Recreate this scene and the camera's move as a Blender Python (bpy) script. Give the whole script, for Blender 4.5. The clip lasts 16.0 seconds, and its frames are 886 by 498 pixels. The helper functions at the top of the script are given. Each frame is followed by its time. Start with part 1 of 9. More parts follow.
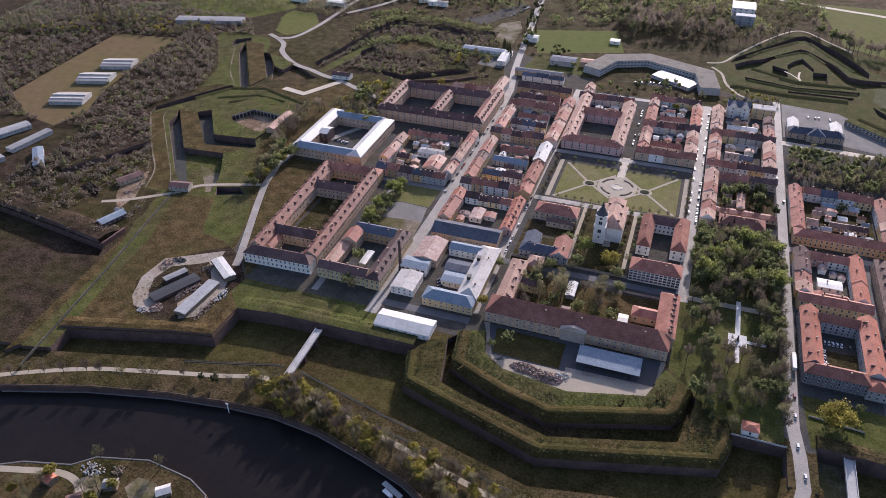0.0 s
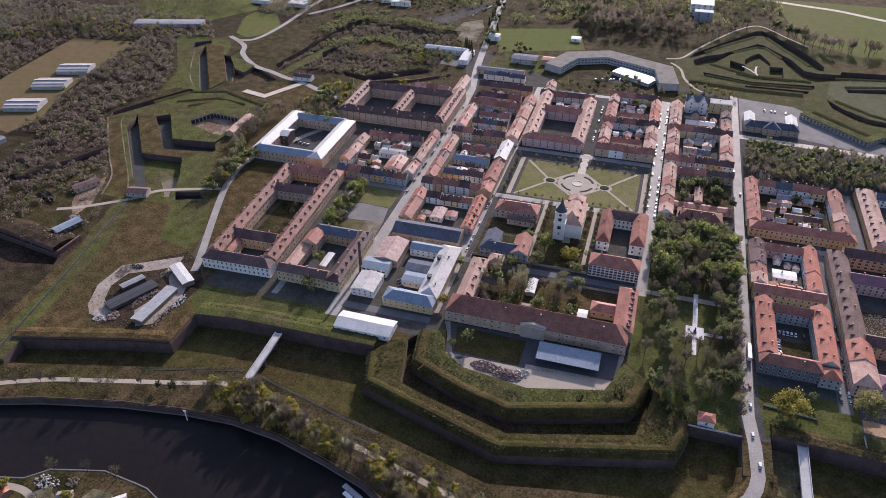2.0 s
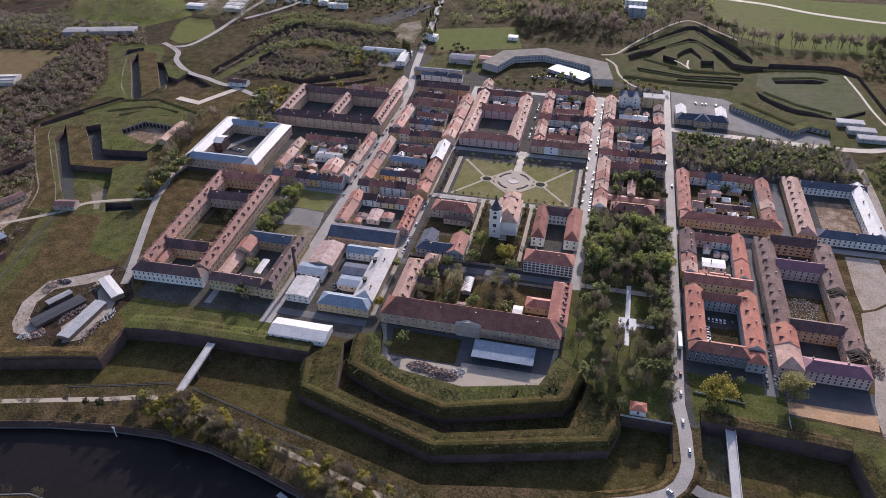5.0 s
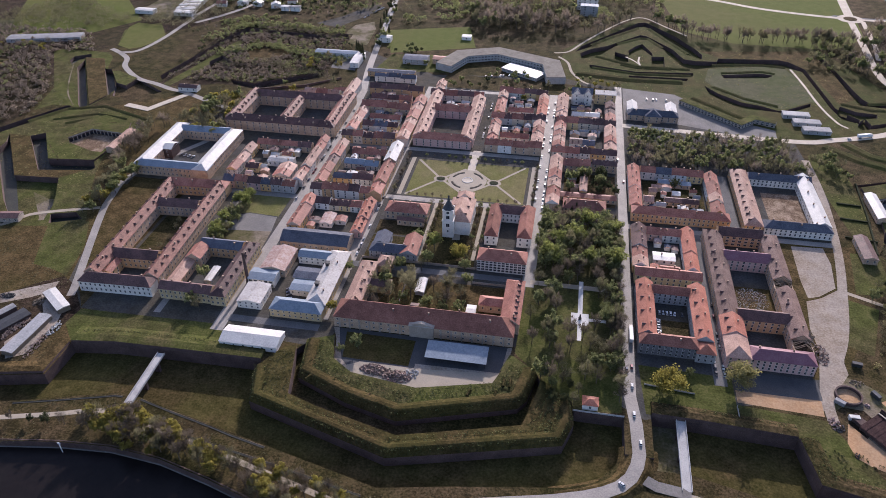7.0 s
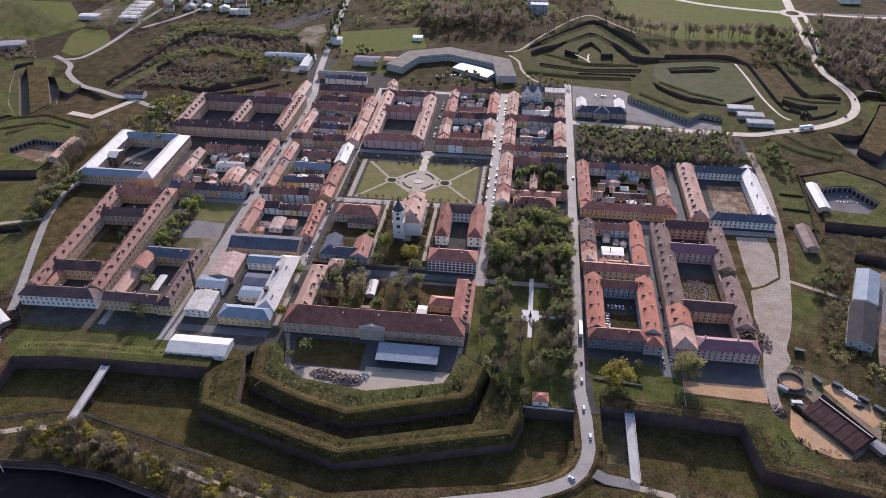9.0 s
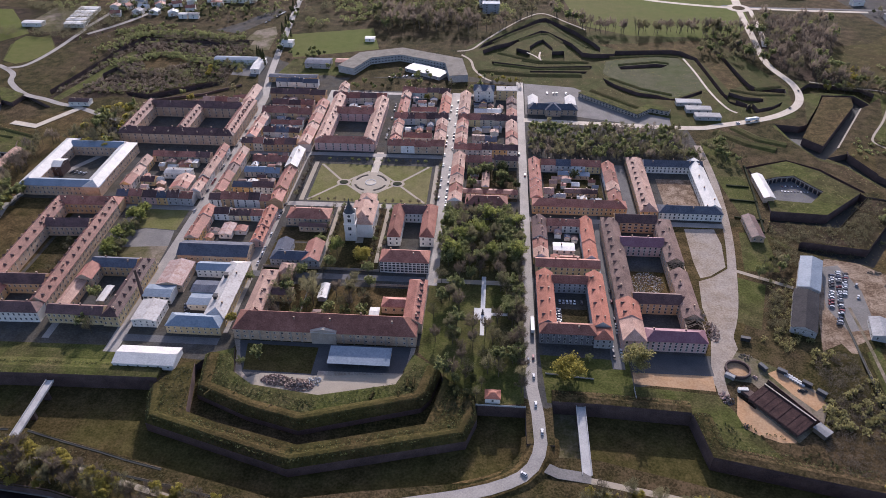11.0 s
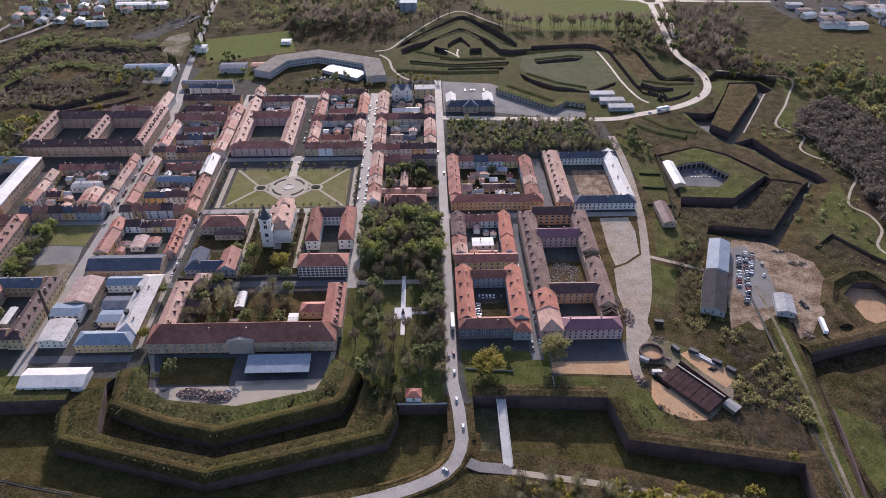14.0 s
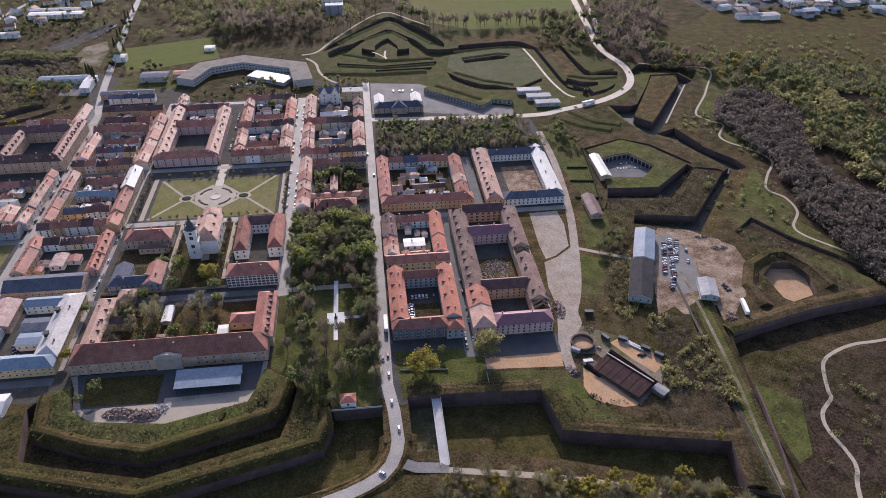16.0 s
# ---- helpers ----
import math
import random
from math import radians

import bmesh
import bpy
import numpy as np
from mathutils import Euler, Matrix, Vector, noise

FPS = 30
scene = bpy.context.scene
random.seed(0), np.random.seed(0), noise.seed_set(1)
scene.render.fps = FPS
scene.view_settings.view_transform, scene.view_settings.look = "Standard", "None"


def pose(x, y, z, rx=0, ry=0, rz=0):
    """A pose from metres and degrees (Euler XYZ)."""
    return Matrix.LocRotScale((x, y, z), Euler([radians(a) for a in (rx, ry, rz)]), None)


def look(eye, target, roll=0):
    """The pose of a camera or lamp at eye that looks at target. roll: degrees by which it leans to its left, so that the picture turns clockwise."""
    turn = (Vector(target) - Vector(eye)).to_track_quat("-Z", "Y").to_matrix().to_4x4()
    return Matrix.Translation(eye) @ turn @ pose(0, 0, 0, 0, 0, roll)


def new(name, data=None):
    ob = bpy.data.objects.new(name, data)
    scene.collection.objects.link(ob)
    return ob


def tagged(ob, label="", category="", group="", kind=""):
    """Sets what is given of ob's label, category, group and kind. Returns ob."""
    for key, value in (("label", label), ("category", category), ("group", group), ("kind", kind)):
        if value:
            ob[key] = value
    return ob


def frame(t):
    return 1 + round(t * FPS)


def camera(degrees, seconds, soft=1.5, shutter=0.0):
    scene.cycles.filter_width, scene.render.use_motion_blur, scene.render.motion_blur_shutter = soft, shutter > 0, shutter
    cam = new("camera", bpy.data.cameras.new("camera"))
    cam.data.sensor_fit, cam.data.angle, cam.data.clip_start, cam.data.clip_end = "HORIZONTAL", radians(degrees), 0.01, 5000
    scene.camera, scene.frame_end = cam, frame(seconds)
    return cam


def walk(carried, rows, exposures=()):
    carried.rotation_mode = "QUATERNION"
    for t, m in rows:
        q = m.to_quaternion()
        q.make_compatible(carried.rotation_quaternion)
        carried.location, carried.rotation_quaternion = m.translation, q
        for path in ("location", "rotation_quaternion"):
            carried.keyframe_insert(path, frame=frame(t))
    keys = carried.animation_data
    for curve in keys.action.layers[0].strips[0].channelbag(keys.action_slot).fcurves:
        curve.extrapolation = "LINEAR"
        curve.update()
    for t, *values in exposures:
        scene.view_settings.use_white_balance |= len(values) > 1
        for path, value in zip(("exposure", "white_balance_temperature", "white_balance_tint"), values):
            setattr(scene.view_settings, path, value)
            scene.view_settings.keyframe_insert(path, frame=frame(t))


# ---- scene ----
cam = camera(63.3, 16.0, 0.5)
PATH = [
    (0, (39.08, -571.031, 331.602), (38.534, -569.506, 330.429), -0.4),
    (0.5, (41.881, -570.061, 331.595), (41.352, -568.531, 330.421), -0.4),
    (1, (44.684, -569.093, 331.581), (44.17, -567.558, 330.407), -0.4),
    (1.5, (47.502, -568.135, 331.562), (47.004, -566.595, 330.387), -0.4),
    (2, (50.344, -567.173, 331.534), (49.861, -565.628, 330.36), -0.4),
    (2.5, (53.227, -566.217, 331.504), (52.76, -564.667, 330.329), -0.4),
    (3, (56.156, -565.276, 331.476), (55.705, -563.72, 330.302), -0.4),
    (3.5, (59.124, -564.376, 331.45), (58.691, -562.816, 330.276), -0.4),
    (4, (62.118, -563.523, 331.401), (61.704, -561.957, 330.227), -0.4),
    (6.5, (77.11, -559.487, 330.745), (76.793, -557.898, 329.573), -0.3),
    (7, (80.081, -558.702, 330.68), (79.787, -557.108, 329.508), -0.3),
    (7.5, (83.113, -557.992, 330.625), (82.841, -556.394, 329.453), -0.3),
    (8, (86.22, -557.348, 330.577), (85.97, -555.746, 329.406), -0.3),
    (8.5, (89.363, -556.737, 330.526), (89.136, -555.132, 329.354), -0.2),
    (9, (92.505, -556.236, 330.465), (92.301, -554.628, 329.294), -0.2),
    (11.5, (108.046, -554.474, 329.826), (107.952, -552.855, 328.656), -0.2),
    (12, (111.127, -554.282, 329.777), (111.057, -552.661, 328.607), -0.2),
    (12.5, (114.182, -554.158, 329.743), (114.136, -552.537, 328.572), -0.1),
    (13, (117.218, -554.055, 329.705), (117.197, -552.434, 328.534), -0.1),
    (13.5, (120.225, -554.026, 329.678), (120.235, -552.405, 328.507), -0.1),
    (14, (123.2, -554.092, 329.666), (123.241, -552.472, 328.494), -0.0),
    (14.5, (126.16, -554.241, 329.665), (126.234, -552.622, 328.493), 0.1),
    (15, (129.115, -554.397, 329.668), (129.224, -552.779, 328.496), 0.1),
    (15.5, (132.076, -554.533, 329.67), (132.22, -552.919, 328.499), 0.1),
    (16, (135.036, -554.626, 329.666), (135.224, -553.015, 328.495), 0.1),
]
walk(cam, [(t, look(eye, target, roll)) for t, eye, target, roll in PATH], [(0, 0.53, 5780, 25.5), (16, 0.53, 5780, 25.5)])

# ---- world and sun ----
SUN_EL, SUN_AZ = 23.5, -3.0          # elevation; degrees from +y towards -x
world = bpy.data.worlds.new("sky")
scene.world = world
world.use_nodes = True
wn = world.node_tree
sky = wn.nodes.new("ShaderNodeTexSky")
sky.sky_type, sky.sun_disc = "NISHITA", False
sky.sun_elevation, sky.sun_rotation = radians(SUN_EL), radians(-SUN_AZ)
sky.air_density, sky.dust_density, sky.ozone_density = 1.0, 2.0, 1.0
wn.nodes["Background"].inputs["Strength"].default_value = 0.15
wn.links.new(sky.outputs["Color"], wn.nodes["Background"].inputs["Color"])
sun = new("sun", bpy.data.lights.new("sun", "SUN"))
sun.data.energy, sun.data.angle, sun.data.color = 4.35, radians(0.6), (1.0, 0.915, 0.78)
sun.matrix_world = look((0, 0, 600), (600 * math.sin(radians(SUN_AZ)) * math.cos(radians(SUN_EL)),
                                      -600 * math.cos(radians(SUN_AZ)) * math.cos(radians(SUN_EL)),
                                      600 - 600 * math.sin(radians(SUN_EL))))

# ---- materials ----
def material(name, colours, scale=0.2, fine=4.0, rough=0.9, metal=0.0, bump=0.0, vary=0.0, spec=0.3, mixfac=0.5, island=False, detail=6.0):
    """A surface of two or more colours mixed by a broad and a fine noise in metres; vary: value spread from piece to piece."""
    m = bpy.data.materials.new(name)
    m.use_nodes = True
    nt = m.node_tree
    N, L = nt.nodes, nt.links
    b = N["Principled BSDF"]
    geo = N.new("ShaderNodeNewGeometry")
    n1, n2 = N.new("ShaderNodeTexNoise"), N.new("ShaderNodeTexNoise")
    n1.inputs["Scale"].default_value, n1.inputs["Detail"].default_value = scale, detail
    n2.inputs["Scale"].default_value, n2.inputs["Detail"].default_value = fine, 3.0
    for n in (n1, n2):
        n.inputs["Roughness"].default_value = 0.65
        L.new(geo.outputs["Position"], n.inputs["Vector"])
    mix = N.new("ShaderNodeMix")
    mix.inputs["Factor"].default_value = mixfac
    L.new(n1.outputs["Fac"], mix.inputs["A"])
    L.new(n2.outputs["Fac"], mix.inputs["B"])
    ramp = N.new("ShaderNodeValToRGB")
    cr = ramp.color_ramp
    while len(cr.elements) < len(colours):
        cr.elements.new(0.5)
    for i, c in enumerate(colours):
        cr.elements[i].position = 0.36 + 0.28 * i / max(1, len(colours) - 1)
        cr.elements[i].color = (*c, 1)
    L.new(mix.outputs["Result"], ramp.inputs["Fac"])
    out = ramp.outputs["Color"]
    if vary:
        hsv = N.new("ShaderNodeHueSaturation")
        mr = N.new("ShaderNodeMapRange")
        mr.inputs["To Min"].default_value, mr.inputs["To Max"].default_value = 1 - vary, 1 + vary
        if island:
            L.new(geo.outputs["Random Per Island"], mr.inputs["Value"])
        else:
            info = N.new("ShaderNodeObjectInfo")
            L.new(info.outputs["Random"], mr.inputs["Value"])
        L.new(mr.outputs["Result"], hsv.inputs["Value"])
        L.new(out, hsv.inputs["Color"])
        out = hsv.outputs["Color"]
    L.new(out, b.inputs["Base Color"])
    b.inputs["Roughness"].default_value, b.inputs["Metallic"].default_value = rough, metal
    b.inputs["Specular IOR Level"].default_value = spec
    if bump:
        bp = N.new("ShaderNodeBump")
        bp.inputs["Strength"].default_value, bp.inputs["Distance"].default_value = 0.8, bump
        L.new(mix.outputs["Result"], bp.inputs["Height"])
        L.new(bp.outputs["Normal"], b.inputs["Normal"])
    return m


def turf(name, first, second, patch=0.012, mid=0.10, fine=0.7, lo=0.42, hi=0.58, bump=0.5, rough=0.95):
    """Rough grass or earth: two plants in broad patches, each mottled at two finer scales."""
    m = bpy.data.materials.new(name)
    m.use_nodes = True
    N, L = m.node_tree.nodes, m.node_tree.links
    b = N["Principled BSDF"]
    geo = N.new("ShaderNodeNewGeometry")

    def noise_at(scale, detail):
        n = N.new("ShaderNodeTexNoise")
        n.inputs["Scale"].default_value, n.inputs["Detail"].default_value, n.inputs["Roughness"].default_value = scale, detail, 0.62
        L.new(geo.outputs["Position"], n.inputs["Vector"])
        return n.outputs["Fac"]

    def ramp_of(colours, fac, a, z):
        r = N.new("ShaderNodeValToRGB")
        while len(r.color_ramp.elements) < len(colours):
            r.color_ramp.elements.new(0.5)
        for i, c in enumerate(colours):
            r.color_ramp.elements[i].position, r.color_ramp.elements[i].color = a + (z - a) * i / (len(colours) - 1), (*c, 1)
        L.new(fac, r.inputs["Fac"])
        return r.outputs["Color"]

    grain = N.new("ShaderNodeMix")
    grain.inputs["Factor"].default_value = 0.55
    L.new(noise_at(mid, 5.0), grain.inputs["A"])
    L.new(noise_at(fine, 4.0), grain.inputs["B"])
    where = ramp_of([(0, 0, 0), (1, 1, 1)], noise_at(patch, 7.0), 0.43, 0.57)
    mix = N.new("ShaderNodeMix")
    mix.data_type = "RGBA"
    L.new(where, mix.inputs[0])
    L.new(ramp_of(first, grain.outputs["Result"], lo, hi), mix.inputs[6])
    L.new(ramp_of(second, grain.outputs["Result"], lo, hi), mix.inputs[7])
    L.new(mix.outputs[2], b.inputs["Base Color"])
    b.inputs["Roughness"].default_value, b.inputs["Specular IOR Level"].default_value = rough, 0.04
    bp = N.new("ShaderNodeBump")
    bp.inputs["Strength"].default_value, bp.inputs["Distance"].default_value = 0.8, bump
    L.new(grain.outputs["Result"], bp.inputs["Height"])
    L.new(bp.outputs["Normal"], b.inputs["Normal"])
    return m


def leafy(m, share=0.6):
    """Lets light through thin leaves and twigs."""
    nt = m.node_tree
    b, out = nt.nodes["Principled BSDF"], nt.nodes["Material Output"]
    tr, mx = nt.nodes.new("ShaderNodeBsdfTranslucent"), nt.nodes.new("ShaderNodeMixShader")
    nt.links.new(b.inputs["Base Color"].links[0].from_socket, tr.inputs["Color"])
    mx.inputs["Fac"].default_value = share
    nt.links.new(b.outputs["BSDF"], mx.inputs[1])
    nt.links.new(tr.outputs["BSDF"], mx.inputs[2])
    nt.links.new(mx.outputs["Shader"], out.inputs["Surface"])


def palette(name, colours, rough=0.8, spec=0.3, stain=0.15, metal=0.0):
    """One of several colours for each object, with stains."""
    m = bpy.data.materials.new(name)
    m.use_nodes = True
    nt = m.node_tree
    N, L = nt.nodes, nt.links
    b = N["Principled BSDF"]
    info, ramp = N.new("ShaderNodeObjectInfo"), N.new("ShaderNodeValToRGB")
    cr = ramp.color_ramp
    cr.interpolation = "CONSTANT"
    while len(cr.elements) < len(colours):
        cr.elements.new(0.5)
    for i, c in enumerate(colours):
        cr.elements[i].position, cr.elements[i].color = i / len(colours), (*c, 1)
    L.new(info.outputs["Random"], ramp.inputs["Fac"])
    geo, n1 = N.new("ShaderNodeNewGeometry"), N.new("ShaderNodeTexNoise")
    n1.inputs["Scale"].default_value, n1.inputs["Detail"].default_value = 0.6, 8.0
    L.new(geo.outputs["Position"], n1.inputs["Vector"])
    mr, hsv = N.new("ShaderNodeMapRange"), N.new("ShaderNodeHueSaturation")
    mr.inputs["From Min"].default_value, mr.inputs["From Max"].default_value = 0.3, 0.7
    mr.inputs["To Min"].default_value, mr.inputs["To Max"].default_value = 1 - stain, 1 + stain
    L.new(n1.outputs["Fac"], mr.inputs["Value"])
    L.new(mr.outputs["Result"], hsv.inputs["Value"])
    L.new(ramp.outputs["Color"], hsv.inputs["Color"])
    L.new(hsv.outputs["Color"], b.inputs["Base Color"])
    b.inputs["Roughness"].default_value, b.inputs["Specular IOR Level"].default_value = rough, spec
    b.inputs["Metallic"].default_value = metal
    return m


GRASS = turf("grass", [(0.0176, 0.0167, 0.0056), (0.0379, 0.0332, 0.0114), (0.0710, 0.0545, 0.0216)], [(0.0304, 0.0224, 0.0108), (0.0594, 0.0431, 0.0209), (0.0980, 0.0676, 0.0362)])
FRESH = turf("fresh_grass", [(0.0355, 0.0414, 0.0106), (0.0664, 0.0725, 0.0189), (0.1065, 0.1013, 0.0354)], [(0.0307, 0.0301, 0.0106), (0.0617, 0.0569, 0.0213), (0.1126, 0.0911, 0.0402)], patch=0.02, lo=0.38, hi=0.62)
MOAT = turf("moat_grass", [(0.0321, 0.0292, 0.0088), (0.0574, 0.0495, 0.0155), (0.0917, 0.0725, 0.0258)], [(0.0280, 0.0220, 0.0076), (0.0550, 0.0422, 0.0160), (0.0973, 0.0673, 0.0289)], patch=0.02, lo=0.38, hi=0.62)
TERRACE = turf("terrace_grass", [(0.0328, 0.0379, 0.0108), (0.0532, 0.0570, 0.0173), (0.0782, 0.0760, 0.0272)], [(0.0406, 0.0379, 0.0137), (0.0626, 0.0542, 0.0199), (0.0899, 0.0732, 0.0317)], patch=0.03, lo=0.38, hi=0.62)
LAWN = turf("park_lawn", [(0.0850, 0.0880, 0.0272), (0.1250, 0.1220, 0.0408), (0.1650, 0.1500, 0.0612)], [(0.1100, 0.1000, 0.0425), (0.1500, 0.1320, 0.0578), (0.1900, 0.1600, 0.0765)], patch=0.03, lo=0.36, hi=0.64)
DRY = turf("dry_grass", [(0.0354, 0.0251, 0.0102), (0.0694, 0.0485, 0.0198), (0.1144, 0.0764, 0.0343)], [(0.0316, 0.0259, 0.0091), (0.0592, 0.0454, 0.0161), (0.0948, 0.0679, 0.0281)], patch=0.02)
SCRUB = turf("scrub_ground", [(0.0170, 0.0118, 0.0077), (0.0379, 0.0259, 0.0171), (0.0686, 0.0461, 0.0311)], [(0.0196, 0.0168, 0.0072), (0.0365, 0.0293, 0.0132), (0.0587, 0.0439, 0.0232)], patch=0.016)
FIELD = turf("meadow", [(0.0664, 0.0828, 0.0179), (0.0848, 0.0998, 0.0229), (0.1060, 0.1112, 0.0309)], [(0.0783, 0.0844, 0.0229), (0.0967, 0.0982, 0.0293), (0.1150, 0.1074, 0.0374)], patch=0.006, lo=0.36, hi=0.64)
CROWN = turf("crown_grass", [(0.0528, 0.0605, 0.0238), (0.0704, 0.0776, 0.0324), (0.0912, 0.0947, 0.0475)], [(0.0640, 0.0652, 0.0324), (0.0816, 0.0807, 0.0432), (0.1040, 0.0978, 0.0583)], patch=0.02, lo=0.40, hi=0.60)
PLOUGH = turf("fallow_field", [(0.0978, 0.0691, 0.0339), (0.1265, 0.0901, 0.0453), (0.1552, 0.1104, 0.0566)], [(0.0861, 0.0710, 0.0275), (0.1150, 0.0912, 0.0389), (0.1437, 0.1075, 0.0485)], patch=0.008, lo=0.36, hi=0.64)
# near-black: the shade down in the ditches is put into this floor colour
DITCH_SHADE = material("shaded_ditch_floor", [(0.012, 0.013, 0.011), (0.022, 0.023, 0.017), (0.035, 0.034, 0.022)], 0.1, 0.8, rough=0.7)
DIRT = turf("bare_dirt", [(0.1913, 0.1498, 0.1087), (0.2720, 0.2202, 0.1669), (0.3485, 0.2915, 0.2289)], [(0.2210, 0.1846, 0.1459), (0.2891, 0.2445, 0.1980), (0.3571, 0.3076, 0.2562)], patch=0.04, lo=0.38, hi=0.62, bump=0.2)
WORN = turf("worn_ground", [(0.1380, 0.1127, 0.0805), (0.1898, 0.1552, 0.1150), (0.2587, 0.2127, 0.1633)], [(0.0529, 0.0506, 0.0207), (0.0862, 0.0782, 0.0345), (0.1207, 0.1035, 0.0552)], patch=0.03, lo=0.38, hi=0.62, bump=0.25)
EARTH = turf("brown_earth", [(0.0968, 0.0638, 0.0404), (0.1581, 0.1094, 0.0716), (0.2322, 0.1687, 0.1137)], [(0.1482, 0.1076, 0.0725), (0.2223, 0.1642, 0.1137), (0.3063, 0.2326, 0.1685)], patch=0.05, bump=0.3)
# yard ground whose dark colour holds the shadow that the barracks cast
SHADED_YARD = material("shaded_yard", [(0.042, 0.043, 0.046), (0.058, 0.058, 0.060), (0.08, 0.078, 0.075)], 0.1, 1.2, rough=0.85)
SAND = turf("sandy_yard", [(0.3029, 0.1792, 0.0921), (0.3813, 0.2310, 0.1218), (0.4598, 0.2923, 0.1630)], [(0.2692, 0.1698, 0.0956), (0.3476, 0.2265, 0.1310), (0.4150, 0.2782, 0.1665)], patch=0.04, lo=0.36, hi=0.64, bump=0.15)
YARD = turf("paved_yard", [(0.0461, 0.0445, 0.0422), (0.0677, 0.0650, 0.0607), (0.0921, 0.0878, 0.0813)], [(0.0461, 0.0412, 0.0314), (0.0677, 0.0607, 0.0477), (0.0948, 0.0840, 0.0677)], patch=0.03, lo=0.38, hi=0.62, bump=0.1)
ASPHALT = material("asphalt", [(0.0850, 0.0850, 0.0850), (0.1275, 0.1232, 0.1190), (0.1615, 0.1530, 0.1487)], 0.08, 1.2, rough=0.92, spec=0.12)
COBBLE = material("cobbled_street", [(0.1734, 0.1571, 0.1372), (0.2428, 0.2189, 0.1899), (0.3122, 0.2806, 0.2427)], 0.07, 1.0, rough=0.75, spec=0.3)
PALE = material("pale_paving", [(0.3199, 0.2703, 0.2068), (0.4227, 0.3604, 0.2773), (0.5027, 0.4346, 0.3384)], 0.1, 1.0, rough=0.85)
WHITE_STONE = material("white_stone_paving", [(0.4250, 0.4165, 0.3910), (0.5100, 0.4972, 0.4675), (0.5610, 0.5483, 0.5185)], 0.2, 1.5, rough=0.8)
PATHS = material("gravel_path", [(0.2592, 0.2195, 0.1632), (0.3456, 0.2912, 0.2162)], 0.1, 1.0)
CONCRETE = material("concrete", [(0.30, 0.29, 0.27), (0.40, 0.385, 0.36), (0.48, 0.46, 0.43)], 0.15, 1.5, rough=0.85)
BRICK = material("rampart_brick", [(0.0444, 0.0316, 0.0290), (0.0842, 0.0539, 0.0463), (0.1243, 0.0855, 0.0732)], 0.12, 1.6, bump=0.15)
STONE = material("sandstone", [(0.24, 0.20, 0.16), (0.34, 0.29, 0.235), (0.4, 0.35, 0.29)], 0.2, 1.5)
# darker tiles mostly go on east-west roofs, whose slope shade they carry in colour
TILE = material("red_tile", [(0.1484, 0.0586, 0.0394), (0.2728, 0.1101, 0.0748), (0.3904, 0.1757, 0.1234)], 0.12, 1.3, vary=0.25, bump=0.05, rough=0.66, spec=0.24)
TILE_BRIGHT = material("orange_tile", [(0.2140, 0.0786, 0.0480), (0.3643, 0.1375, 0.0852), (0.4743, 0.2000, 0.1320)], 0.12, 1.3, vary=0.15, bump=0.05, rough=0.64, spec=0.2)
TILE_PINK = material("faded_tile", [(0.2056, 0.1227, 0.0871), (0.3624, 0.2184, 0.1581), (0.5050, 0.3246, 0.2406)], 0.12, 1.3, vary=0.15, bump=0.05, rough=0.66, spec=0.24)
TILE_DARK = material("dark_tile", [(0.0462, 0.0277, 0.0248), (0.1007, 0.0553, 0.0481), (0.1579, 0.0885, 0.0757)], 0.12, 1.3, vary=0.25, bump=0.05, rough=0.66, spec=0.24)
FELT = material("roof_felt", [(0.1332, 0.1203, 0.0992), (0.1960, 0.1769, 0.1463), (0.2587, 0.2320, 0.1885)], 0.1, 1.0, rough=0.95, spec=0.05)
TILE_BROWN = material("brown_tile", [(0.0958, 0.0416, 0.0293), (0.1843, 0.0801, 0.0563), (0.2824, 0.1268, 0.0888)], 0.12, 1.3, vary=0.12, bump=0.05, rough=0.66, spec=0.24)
TILE_WORN = material("weathered_tile", [(0.0828, 0.0504, 0.0403), (0.1750, 0.1090, 0.0860), (0.2818, 0.1863, 0.1495)], 0.10, 1.3, vary=0.2, bump=0.06, rough=0.75, spec=0.2)
RUSTY = material("dark_rusted_sheet", [(0.030, 0.017, 0.016), (0.052, 0.028, 0.025), (0.085, 0.048, 0.040)], 0.2, 1.2, rough=0.85, spec=0.1)
SHEET_DUSTY = material("stained_white_sheet", [(0.2700, 0.2400, 0.2100), (0.4000, 0.3700, 0.3350), (0.5000, 0.4700, 0.4350)], 0.10, 0.7, rough=0.7, spec=0.25)
LOT = material("grey_tarmac", [(0.120, 0.112, 0.102), (0.165, 0.154, 0.140), (0.215, 0.200, 0.182)], 0.06, 0.9, rough=0.9, spec=0.12)
ROOF_DARK = material("dark_felt_roof", [(0.0240, 0.0228, 0.0240), (0.0372, 0.0348, 0.0360), (0.0540, 0.0504, 0.0516)], 0.12, 0.9, rough=0.9, spec=0.1)
TILE_PURPLE = material("purple_sheet_roof", [(0.1530, 0.0648, 0.0794), (0.1980, 0.0900, 0.1058), (0.2340, 0.1224, 0.1361)], 0.15, 1.0, rough=0.6)
SLATE = material("slate_blue_roof", [(0.055, 0.06, 0.075), (0.09, 0.095, 0.115), (0.12, 0.13, 0.15)], 0.15, 1.2, vary=0.2, rough=0.8, spec=0.1)
